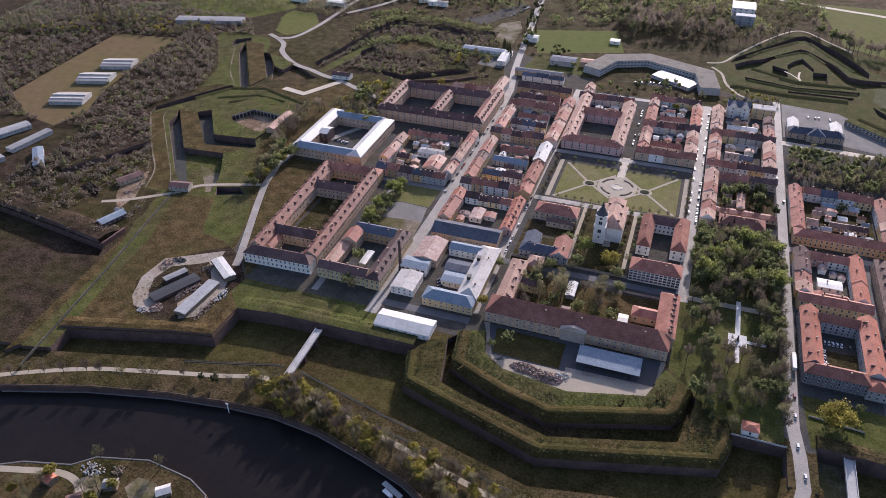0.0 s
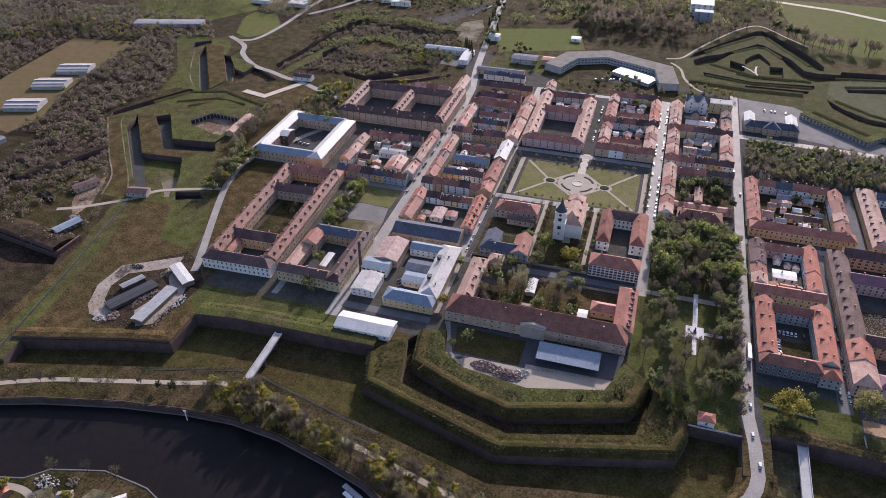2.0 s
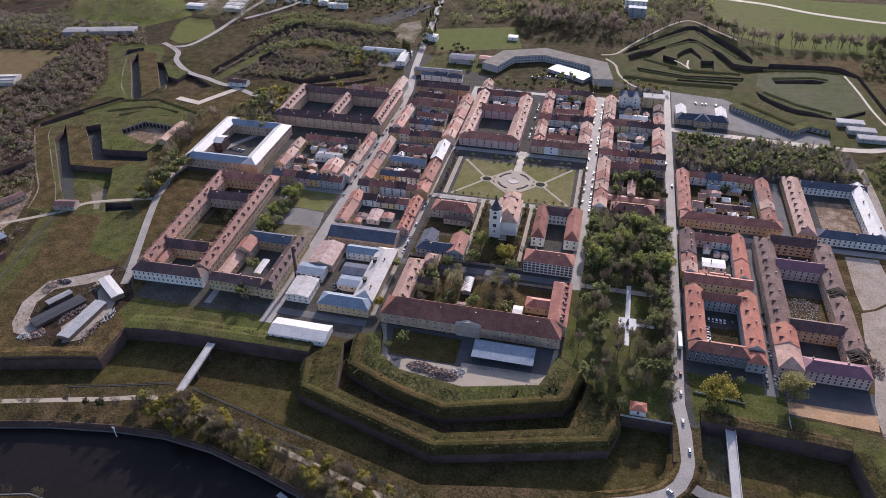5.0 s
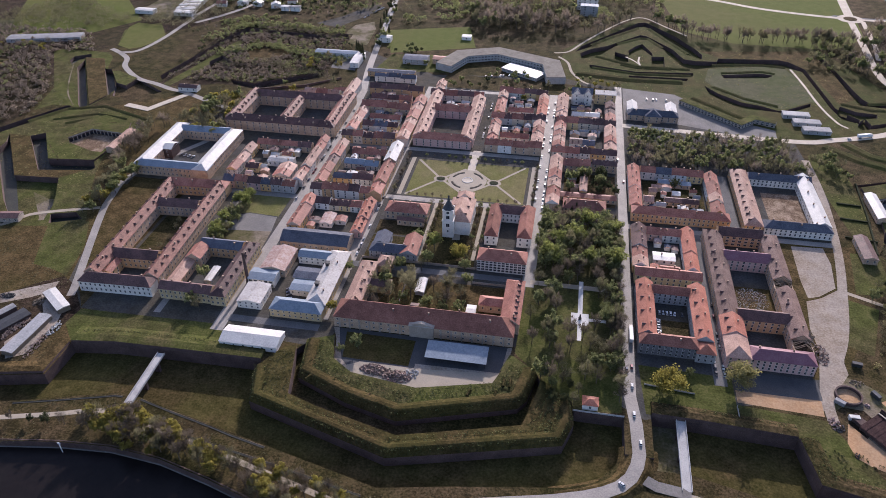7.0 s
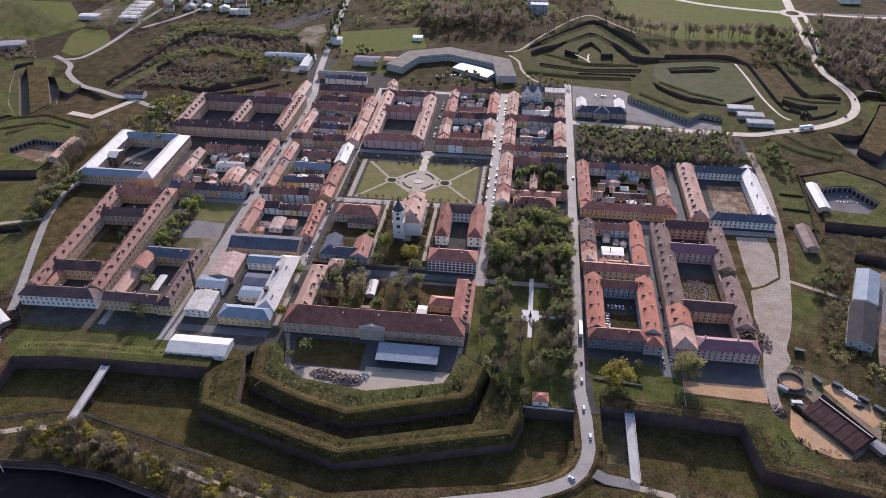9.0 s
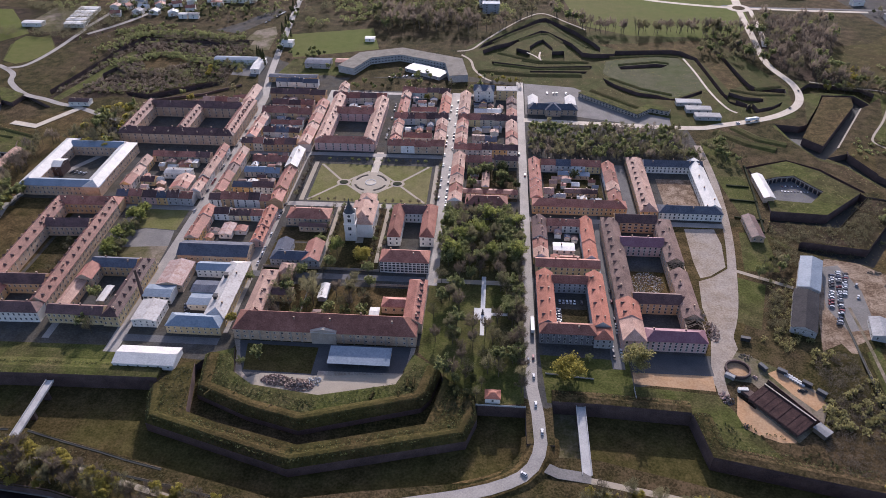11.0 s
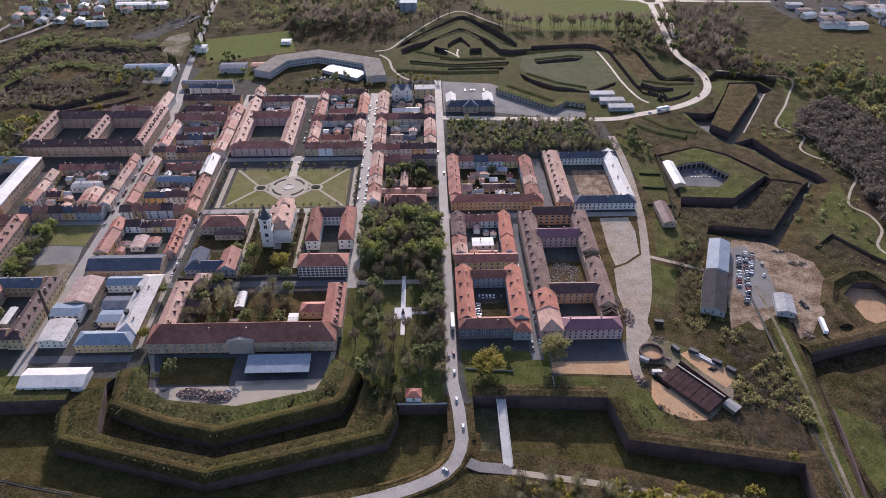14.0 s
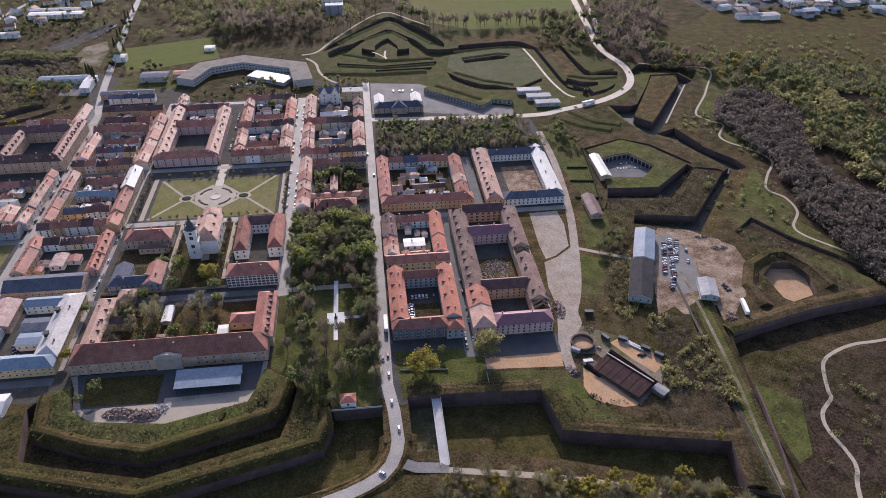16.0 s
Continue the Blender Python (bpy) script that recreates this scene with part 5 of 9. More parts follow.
# yellow barracks beside it
b = building("barracks", -165, -170, "yellow plastered barracks round a court with mixed roofs", "barracks")
wing(b, -192, -203, -153, -193, 8.6, 4, "x", TILE_DARK, PL_YELLOW, "gg", "s", 2, 2.8, chimneys=3)
wing(b, -153, -204, -141.5, -138, 8.8, 4.4, "y", TILE_DARK, PL_YELLOW, "hh", "es", 2, 2.8, chimneys=5, dormers=8)
wing(b, -186, -149, -153, -138, 8, 4, "x", SLATE, PL_ORANGE, "gg", "s", 2, 3.2, chimneys=2)
wing(b, -192, -193, -183, -164, 6, 3, "y", TILE_PINK, PL_OLD, "gg", "e", 1, 3.2)
wing(b, -190, -164, -179, -149, 8, 4.5, "y", TILE, PL_OLD, "gg", "es", 2, 3.2)
house(-168, -182, -163, -165, 3.2, 0.8, "y", SHEET_WHITE, PL_GREY, "gg", "e", 1, 0, name="shed", label="low white-roofed shed in the barracks court", category="shed")
# white-roofed barracks
b = building("barracks", -268, 2, "barracks with bright white sheet metal roofs, shaded wings coloured pale blue", "barracks")
# blue on the two east-west wings is painted shade, white on the others
wing(b, -304, -41, -231, -28, 9.5, 3.2, "x", SHEET_BLUE_SHADE, PL_OLD, "hh", "s", 2, 3.2)
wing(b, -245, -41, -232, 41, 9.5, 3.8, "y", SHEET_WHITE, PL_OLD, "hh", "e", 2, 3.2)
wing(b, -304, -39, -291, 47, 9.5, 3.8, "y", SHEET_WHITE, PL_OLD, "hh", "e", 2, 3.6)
wing(b, -293, 32, -243, 44, 9, 3.2, "x", SHEET_BLUE_SHADE, PL_OLD, "gg", "s", 2, 3.6)
wing(b, -291, -8, -283, 6, 9.3, 2.5, "x", SHEET_WHITE, BRICK, "gg", "s", 2, 3.6)
# large red barracks to the north
b = building("barracks", -196, 92, "vast red-roofed barracks round two courts with chimneys", "barracks")
# dark tile on the two long wings carries the shade of their slopes
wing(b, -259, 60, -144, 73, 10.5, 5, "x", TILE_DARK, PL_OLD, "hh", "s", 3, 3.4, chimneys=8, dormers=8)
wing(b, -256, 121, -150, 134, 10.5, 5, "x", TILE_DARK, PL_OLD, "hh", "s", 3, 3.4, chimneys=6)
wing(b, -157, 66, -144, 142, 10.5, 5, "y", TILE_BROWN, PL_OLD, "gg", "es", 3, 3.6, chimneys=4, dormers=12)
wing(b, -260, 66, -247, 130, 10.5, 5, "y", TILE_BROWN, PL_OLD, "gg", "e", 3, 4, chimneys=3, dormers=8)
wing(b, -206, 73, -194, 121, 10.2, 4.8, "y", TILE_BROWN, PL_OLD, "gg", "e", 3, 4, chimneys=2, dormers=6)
# long barracks behind the southern bastion
b = building("barracks", 0, -200, "long low barracks with a dark red tiled roof and stone gate", "barracks")
wing(b, -60, -210, 62, -191, 8.6, 8.6, "x", TILE, PL_OLD, "hh", "s", 2, 4.0, kind="low", chimneys=5)
wing(b, 52, -197, 64.5, -150, 8.5, 4.5, "y", TILE, PL_OLD, "gh", "ew", 2, 3.6, chimneys=3, dormers=8)
wing(b, -57, -197, -46, -146, 8.5, 4.5, "y", TILE_PINK, PL_OLD, "gh", "ew", 2, 3.6, chimneys=3, dormers=5)
wing(b, -7, -211.2, 9, -208, 9.6, 0, "x", CONCRETE, STONE, "gg", "", wall_label="sandstone gate bay")
g = Geo()
g.solid([(-7.5, -11.6, 10.2), (9.5, -11.6, 10.2), (1, -11.6, 13.0)], [(-7.5, -9, 10.2), (9.5, -9, 10.2), (1, -9, 13.0)], bottom=True)
part("pediment", g.mesh("pediment", [STONE]), None, b, "sandstone gable over the gate")
for x, w, h in ((1, 2.0, 5.2), (-4, 1.1, 4.2), (6, 1.1, 4.2)):
    g = Geo()
    g.face([(x - w, -11.35, 0)] + [(x + w, -11.35, 0)] + [(x + w * math.cos(a * math.pi / 8), -11.35, h - w + w * math.sin(a * math.pi / 8)) for a in range(9)])
    part("gate", g.mesh("gate", [IRON]), None, b, "dark arched gateway")
for k in range(17):
    u = -56 + k * 7.0
    if -9 < u < 10:
        continue
    g = Geo()
    g.box(u - 0.5, -10.55, 0, u + 0.5, -9.9, 8.0)
    part("pilaster", g.mesh("pilaster", [STONE]), None, b)
wing(b, 35, -178, 52, -168, 6, 3, "x", TILE, PL_OLD, "hg", "s", 1)
wing(b, -46, -170, -31, -162, 6, 3, "x", TILE_DARK, PL_YELLOW, "gg", "s", 1)
house(-47, -146, -36, -132, 5.5, 3, "y", TILE_PINK, PL_OLD, "hh", "e", 1, 1, label="weathered outbuilding with a curved pinkish roof")
house(-12, -190, -6, -182, 4, 1.5, "x", TILE_DARK, PL_OLD, "gg", "s", 1, 0, name="shed", label="small tiled garden shed", category="shed")
house(-12.5, -168, -6.5, -152, 3.2, 1.2, "y", SHEET_WHITE, PL_GREY, "gg", "", 1, 0, name="shed", label="white-roofed greenhouse shed in the gardens", category="shed")
house(27, -184, 33, -176, 3.0, 0.6, "x", SHEET_WHITE, PL_WHITE, "gg", "s", 1, 0, name="shed", label="small white flat-roofed shed", category="shed")
# works with white roofs
b = building("factory", -88, -175, "old works with white sheet roofs and yellow plaster", "factory")
# blue on both end wings: slope shade put into the roof colour
wing(b, -107, -208, -70, -195, 6.8, 4, "x", SHEET_BLUE_SHADE, PL_YELLOW, "hh", "s", 2, 3.0, kind="low")
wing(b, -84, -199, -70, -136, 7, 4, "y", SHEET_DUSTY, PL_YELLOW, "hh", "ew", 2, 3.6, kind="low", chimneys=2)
wing(b, -108, -146, -82, -136, 6.5, 2.5, "x", SHEET_BLUE_SHADE, PL_WHITE, "gg", "s", 2, 3.0, kind="low")
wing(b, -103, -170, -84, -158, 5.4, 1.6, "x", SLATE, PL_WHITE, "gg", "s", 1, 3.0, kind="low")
wing(b, -101, -183, -84, -172, 4.6, 1.2, "x", SHEET_BLUE_SHADE, PL_WHITE, "gg", "s", 1, 3.0, kind="low")
for y in (-157, -181):
    g = Geo()
    g.box(6, y + 173.6, 9.6, 8.4, y + 176.4, 12.4)
    g.box(5.6, y + 173.2, 12.4, 8.8, y + 176.8, 12.7)
    part("roof_vent", g.mesh("roof_vent", [IRON]), None, b, "dark boxed roof vent")
b = building("factory", -122, -170, "rusty-roofed workshop with white sheet extensions", "factory")
wing(b, -131, -165, -112, -137, 6.5, 3, "y", RUST, PL_OLD, "gg", "se", 1, 3.6, kind="low")
wing(b, -135, -178, -116, -165.5, 6.2, 1.6, "x", SHEET_BLUE_SHADE, PL_WHITE, "gg", "s", 2, 2.8, kind="wide")
wing(b, -133, -203, -116, -182, 6, 1.9, "y", SHEET_DUSTY, PL_WHITE, "gg", "se", 2, 3.0, kind="low")
b = thing("chimney_stack", -136.5, -176, 0, "tall round brick factory chimney", "chimney")
g = Geo()
for z0, z1, r0, r1 in ((0, 3, 1.6, 1.5), (3, 27, 1.3, 0.85), (27, 28, 1.05, 1.05)):
    g.solid([(r0 * math.cos(k * math.pi / 8), r0 * math.sin(k * math.pi / 8), z0) for k in range(16)], [(r1 * math.cos(k * math.pi / 8), r1 * math.sin(k * math.pi / 8), z1) for k in range(16)])
part("shaft", g.mesh("shaft", [BRICK]), None, b)
house(-129, -129, -75, -110, 6.8, 4.5, "x", SLATE, PL_OLD, "gg", "se", 1, 0, pitch=3.4, kind="low", name="riding_hall", label="long pale plastered hall with a blue-grey roof", category="hall")
house(-129, -242, -89.5, -226, 4.2, 2.4, "x", SHEET_WHITE, PL_WHITE, "gg", "s", 1, 0, pitch=5, kind="low", name="warehouse", label="white sheet metal warehouse beside the rampart", category="warehouse")
# open shed in the bastion yard
b = thing("market_shed", 27.5, -226, 0, "open shed with a pale blue sheet roof", "shed")
g = Geo()
g.face([(-20, -7.5, 4.6), (20, -7.5, 4.6), (20, 7, 6.4), (-20, 7, 6.4)])
g.face([(-20, 7, 6.2), (20, 7, 6.2), (20, -7.5, 4.4), (-20, -7.5, 4.4)])
for a, c in (((-20, -7.5, 4.4), (20, -7.5, 4.4)), ((20, 7, 6.2), (-20, 7, 6.2)), ((20, -7.5, 4.4), (20, 7, 6.2)), ((-20, 7, 6.2), (-20, -7.5, 4.4))):
    g.face([a, c, (c[0], c[1], c[2] + 0.2), (a[0], a[1], a[2] + 0.2)])
part("roof", g.mesh("roof", [SHEET_BLUE_SHADE]), None, b)
g = Geo()
g.box(-19.5, 6, 0, 19.5, 6.4, 6.1)
part("wall", g.mesh("wall", [PL_OLD]), None, b)
g = Geo()
g.box(-0.15, -0.15, 0, 0.15, 0.15, 4.5)
pm = g.mesh("post", [IRON])
for k in range(9):
    part("post", pm, None, b).location = (-19 + k * 4.75, -6.8, 0)
# church
b = building("church", 5, -70, "white baroque church with a slim dark-capped tower", "church")
wing(b, -4, -87, 15, -52, 12.5, 7.5, "y", TILE_PINK, PL_WHITE, "hh", "ew", 1, 5, kind="arch", dormers=3, dormer_sides="ew")
wing(b, -1, -52, 12, -41, 11.5, 6, "y", TILE_PINK, PL_WHITE, "gh", "ew", 1, 4, kind="arch")
g = Geo()
TX, TY = -2 - 5, -88 + 70
g.box(TX - 4.4, TY - 4.4, -0.4, TX + 4.4, TY + 4.4, 15)
g.box(TX - 4.8, TY - 4.8, 15, TX + 4.8, TY + 4.8, 15.8)
g.box(TX - 4.0, TY - 4.0, 15.8, TX + 4.0, TY + 4.0, 24.6)
g.box(TX - 4.5, TY - 4.5, 24.6, TX + 4.5, TY + 4.5, 25.3)
part("tower", g.mesh("tower", [PL_WHITE]), None, b)
for sx in (-1, 1):
    for sy in (-1, 1):
        g = Geo()
        g.box(TX + sx * 3.7 - 0.5, TY + sy * 3.7 - 0.5, 15.82, TX + sx * 3.7 + 0.5, TY + sy * 3.7 + 0.5, 24.58)
        part("pilaster", g.mesh("pilaster", [PL_WHITE]), None, b)
g = Geo()
rings = [(4.9, 25.3), (4.5, 26.0), (3.4, 27.2), (2.5, 28.8), (2.1, 30.2), (1.3, 31.2), (0.95, 32.2), (1.3, 32.8), (0.8, 33.8), (0.15, 37)]
for (r0, z0), (r1, z1) in zip(rings, rings[1:]):
    g.solid([(TX + r0 * math.cos(k * math.pi / 4 + math.pi / 8), TY + r0 * math.sin(k * math.pi / 4 + math.pi / 8), z0) for k in range(8)], [(TX + r1 * math.cos(k * math.pi / 4 + math.pi / 8), TY + r1 * math.sin(k * math.pi / 4 + math.pi / 8), z1) for k in range(8)])
part("spire", g.mesh("spire", [COPPER]), None, b)
for z, r in ((6, 4.43), (11.5, 4.43), (18.8, 4.03)):
    for s, dx, dy in (("s", 0, -r), ("e", r, 0), ("w", -r, 0)):
        add_window(b, "arch" if z > 10 else "tall", -2 + dx, -88 + dy, z, s)
g = Geo()
for k in range(24):
    a0, a1 = 2 * math.pi * k / 24, 2 * math.pi * (k + 1) / 24
    g.face([(TX, TY - 4.06, 22.9), (TX + 1.2 * math.cos(a0), TY - 4.06, 22.9 + 1.2 * math.sin(a0)), (TX + 1.2 * math.cos(a1), TY - 4.06, 22.9 + 1.2 * math.sin(a1))])
part("clock_face", g.mesh("clock_face", [COPPER]), None, b, "round dark clock face")
# houses round the church
b = building("villa", -38, -116, "villa with slate and red tiled wings", "villa")
wing(b, -57, -129, -22, -118, 6.5, 4, "x", SLATE, PL_GREY, "hh", "s", 2, 3.0, chimneys=2)
wing(b, -32, -130, -20, -106, 6.5, 4.5, "y", TILE, PL_GREY, "gg", "se", 2, 3.0, chimneys=1)
wing(b, -56, -119, -45, -104, 6, 3.5, "y", SLATE, PL_GREY, "gg", "e", 1, 3.0)
house(-58, -74, -23, -58, 7.5, 5, "x", TILE, PL_OLD, "hh", "se", 2, 3, label="large beige house with a hipped red roof")
house(-46, -82, -24, -77, 5, 1.5, "x", TILE_DARK, PL_OLD, "gg", "s", 1, 0, name="shed", label="low dark-roofed shed behind a house", category="shed")
b = building("school", 46, -80, "white school with two steep red-roofed end pavilions", "school")
wing(b, 28, -63, 64, -51, 8.5, 4.5, "x", TILE_DARK, PL_WHITE, "hh", "s", 2, 2.6, chimneys=2)
wing(b, 28, -97, 38, -52, 8.5, 6, "y", TILE, PL_WHITE, "hh", "sew", 2, 3.2, chimneys=1)
wing(b, 54, -96, 64, -52, 8.5, 6, "y", TILE, PL_WHITE, "hh", "sew", 2, 3.2, chimneys=1)
b = building("school", 45, -125, "four-storey school with bands of windows and red roof", "school")
wing(b, 27, -131.5, 63.5, -116, 10, 5.6, "x", TILE, PL_WHITE, "hh", "se", 4, 2.4, kind="wide", chimneys=2)
# north side of the square
b = building("barracks", -35, 100, "pink palace-like block with red roofs round a court", "barracks")
# redder east-west wings, paler side wings: how the slopes are lit, in tile colour
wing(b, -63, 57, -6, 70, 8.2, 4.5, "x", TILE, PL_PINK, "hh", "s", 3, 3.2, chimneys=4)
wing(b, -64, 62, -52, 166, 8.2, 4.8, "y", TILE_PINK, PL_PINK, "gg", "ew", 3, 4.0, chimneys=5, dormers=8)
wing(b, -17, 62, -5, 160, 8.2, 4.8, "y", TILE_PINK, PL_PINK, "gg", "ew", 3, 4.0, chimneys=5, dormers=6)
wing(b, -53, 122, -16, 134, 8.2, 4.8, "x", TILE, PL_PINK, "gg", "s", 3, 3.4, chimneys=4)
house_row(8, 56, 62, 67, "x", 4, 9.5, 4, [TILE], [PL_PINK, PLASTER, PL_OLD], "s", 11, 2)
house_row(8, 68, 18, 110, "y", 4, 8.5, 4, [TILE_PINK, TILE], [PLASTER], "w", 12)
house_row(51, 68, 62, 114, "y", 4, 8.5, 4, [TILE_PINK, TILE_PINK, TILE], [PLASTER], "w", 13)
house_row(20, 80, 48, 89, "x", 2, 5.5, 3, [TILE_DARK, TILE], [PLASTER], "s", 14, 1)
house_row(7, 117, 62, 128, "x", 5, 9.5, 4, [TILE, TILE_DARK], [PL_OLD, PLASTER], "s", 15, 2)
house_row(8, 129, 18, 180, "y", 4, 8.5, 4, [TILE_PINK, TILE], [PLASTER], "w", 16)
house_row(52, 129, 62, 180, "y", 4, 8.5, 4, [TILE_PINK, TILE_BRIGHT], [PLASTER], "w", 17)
house_row(22, 140, 48, 150, "x", 2, 6, 3, [SLATE, TILE], [PL_WHITE], "s", 18, 1)
house_row(8, 182, 60, 193, "x", 4, 9, 4, [TILE_DARK, TILE], [PLASTER], "s", 19)
# block between the two eastern streets
house_row(72, -40, 83, 44, "y", 6, 9, 4, [TILE_PINK, TILE, TILE_PINK], [PLASTER], "w", 21)
house(87, -42, 122, -27, 6.5, 4.5, "x", TILE, PL_OLD, "hh", "s", 2, 3, name="villa", label="beige villa with a hipped red tiled roof", category="villa")
house(84, -20, 131, -12, 4, 1.5, "x", TILE, PL_OLD, "gg", "s", 1, 1, name="shed", label="long low tiled outbuilding", category="shed")
house(100, -12, 106, 22, 6, 2.5, "y", TILE_PINK, PLASTER, "gg", "w", 2, 1)
house_row(84, 30, 108, 42, "x", 2, 9, 4, [TILE], [PL_OLD, PL_YELLOW], "s", 22)
house_row(110, 34, 132, 42, "x", 2, 9, 3.5, [TILE_DARK], [PL_WHITE, PL_OLD], "s", 23)
house_row(72, 53, 132, 63, "x", 5, 9, 4, [TILE, TILE_DARK], [PLASTER], "s", 24)
house_row(72, 64, 83, 115, "y", 5, 9, 4, [TILE_PINK, TILE], [PLASTER], "w", 25)
house_row(121, 64, 132, 115, "y", 4, 9, 4, [TILE_PINK, TILE_PINK, TILE], [PLASTER], "w", 26)
house_row(88, 78, 112, 90, "x", 2, 5, 2.5, [TILE_DARK, SLATE], [PL_YELLOW, PL_WHITE], "s", 27, 1)
house_row(73, 117, 132, 128, "x", 5, 10, 4, [TILE, TILE_DARK], [PLASTER], "s", 28, 3)
house_row(72, 129, 83, 184, "y", 5, 9, 4, [TILE_PINK], [PLASTER], "w", 29)
house_row(122, 129, 132, 172, "y", 3, 7.5, 3.5, [TILE_DARK, TILE], [PLASTER], "w", 30)
house_row(88, 142, 116, 152, "x", 2, 5, 2.5, [SHEET_WHITE, TILE_DARK], [PL_OLD], "s", 31, 1)
b = building("town_hall", 97, 186, "white gabled house with pale blue trim", "house")
wing(b, 86, 180, 108, 194, 12, 4.5, "x", SLATE, PL_WHITE, "gg", "s", 3, 2.6)
wing(b, 88, 178.5, 95, 184, 12, 5, "y", SLATE, PL_WHITE, "gg", "s", 3, 2.2)
wing(b, 100, 178.5, 106, 184, 12, 5, "y", SLATE, PL_WHITE, "gg", "s", 3, 2.2)
house(111, 184, 133, 196, 11, 0, "x", SHEET_GREY, PL_YELLOW, "gg", "s", 3, 1, label="ochre flat-roofed house with bands of windows")
# blocks west of the square
house_row(-132, -106, -121, -60, "y", 3, 7, 3.5, [TILE_PINK, TILE_BRIGHT, TILE], [PLASTER], "es", 41)
house_row(-120, -70, -80, -60, "x", 4, 7, 3.5, [TILE_DARK, TILE], [PLASTER], "s", 42)
house_row(-79, -106, -69.5, -58, "y", 2, 7, 4, [TILE_BRIGHT], [PL_OLD, PL_PINK], "es", 43, dormers=3)
house(-108, -96, -98, -80, 4, 1.5, "y", RUST, PL_WHITE, "gg", "s", 1, 0, name="shed", label="white shed with a red and white sheet roof", category="shed")
house(-97, -90, -88, -82, 3.5, 1.2, "y", TILE, PL_WHITE, "gg", "s", 1, 0, name="shed", label="small tiled yard shed", category="shed")
house_row(-131, -50, -78, -39, "x", 5, 9.5, 4, [TILE_DARK, TILE, TILE], [PL_WHITE, PL_PINK, PL_ORANGE, PL_ORANGE], "s", 44, 3)
house_row(-79, -50, -68, 5, "y", 3, 9.5, 4.5, [TILE, TILE_PINK], [PL_ORANGE, PLASTER], "e", 45, 3)
house(-79, 6, -68, 40, 9.5, 4, "y", SHEET_WHITE, PL_OLD, "gg", "e", 3, 2, label="town house with a bright white sheet roof")
house_row(-132, -38, -122, 40, "y", 5, 8.5, 4, [TILE, TILE_DARK, TILE_PINK], [PL_YELLOW, PLASTER], "e", 46)
house_row(-118, -26, -82, -17, "x", 2, 7, 3.5, [TILE_DARK, SLATE], [PLASTER], "s", 47)
house_row(-116, 2, -84, 12, "x", 2, 6, 3, [SHEET_BLUE_SHADE, TILE], [PLASTER], "s", 48)
house_row(-114, 22, -82, 32, "x", 2, 7, 3.5, [TILE], [PL_OLD], "s", 49)
house_row(-133, 51, -80, 62, "x", 5, 9.5, 4, [TILE, TILE_DARK], [PL_ORANGE, PLASTER, PL_ORANGE], "s", 50, 2)
house_row(-79, 53, -67, 150, "y", 6, 9, 4.5, [TILE_PINK, TILE_PINK, TILE], [PLASTER], "e", 51)
house_row(-134, 66, -123, 118, "y", 4, 8.5, 4, [TILE, TILE_PINK], [PLASTER], "e", 52)
house_row(-120, 80, -84, 90, "x", 3, 7, 3.5, [SLATE, TILE, TILE_DARK], [PLASTER], "s", 53)
house_row(-118, 100, -86, 109, "x", 2, 6, 3, [TILE_DARK, TILE], [PL_WHITE], "s", 54)
house_row(-132, 120, -80, 132, "x", 4, 9.5, 4.5, [TILE], [PL_YELLOW, PL_OLD], "s", 55)
house_row(-128, 145, -84, 155, "x", 3, 7.5, 4, [TILE, TILE_DARK], [PLASTER], "s", 56)
house_row(-136, 168, -76, 180, "x", 4, 9, 4, [TILE_DARK], [PLASTER, PL_ORANGE], "s", 57)
house_row(-140, 205, -92, 214, "x", 3, 7, 3, [SLATE], [PL_ORANGE, PL_WHITE], "s", 58)
house_row(-66, 165, -8, 176, "x", 4, 8, 4, [TILE_DARK, TILE], [PLASTER], "s", 59)
house_row(-64, 178, -54, 200, "y", 2, 8, 4, [TILE_PINK], [PLASTER], "e", 60)
# row that faces the sports ground, and the houses behind it
house_row(-212, -50, -146, -39, "x", 6, 9, 4, [TILE, TILE_DARK, SLATE, SLATE], [PL_ORANGE, PL_PINK, PL_GREY, PLASTER], "s", 61, 2)
house_row(-152, -38, -143, 45, "y", 7, 8.5, 4, [TILE, TILE_PINK, TILE_DARK], [PLASTER], "e", 62)
house_row(-210, 24, -156, 33, "x", 4, 8, 3.5, [TILE, TILE_DARK], [PL_OLD], "s", 63)
house_row(-218, -30, -208, 20, "y", 3, 7.5, 4, [TILE_PINK, TILE], [PLASTER], "es", 64)
house_row(-188, -6, -164, 4, "x", 1, 7, 0.6, [SHEET_GREY], [PL_WHITE], "s", 65, 1)
house_row(-174, -30, -158, -8, "y", 2, 6, 3.5, [TILE_PINK, TILE], [PLASTER], "es", 66)
house_row(-204, -20, -192, -10, "x", 1, 5, 2.5, [TILE_DARK], [PLASTER], "s", 67, 1)
house(-160, 143, -149, 182, 8.5, 4.5, "y", TILE_PINK, PLASTER, "gg", "e", 2, 3)
house_row(-205, 146, -166, 158, "x", 3, 7.5, 4, [TILE_PINK, TILE], [PLASTER], "s", 68)
# eastern blocks across the main road
b = building("apartment_block", 166, -172, "bright orange-roofed block round a court with parked cars", "apartment block")
# front wing a darker red than the side wings: its shade is painted in
wing(b, 143, -201, 180, -190, 9, 4.2, "x", TILE, PL_DIM, "hh", "s", 3, 2.8, chimneys=2)
wing(b, 143, -192, 154, -136, 9, 4.4, "y", TILE_BRIGHT, PL_DIM, "gg", "ew", 3, 3.4, chimneys=4, dormers=4)
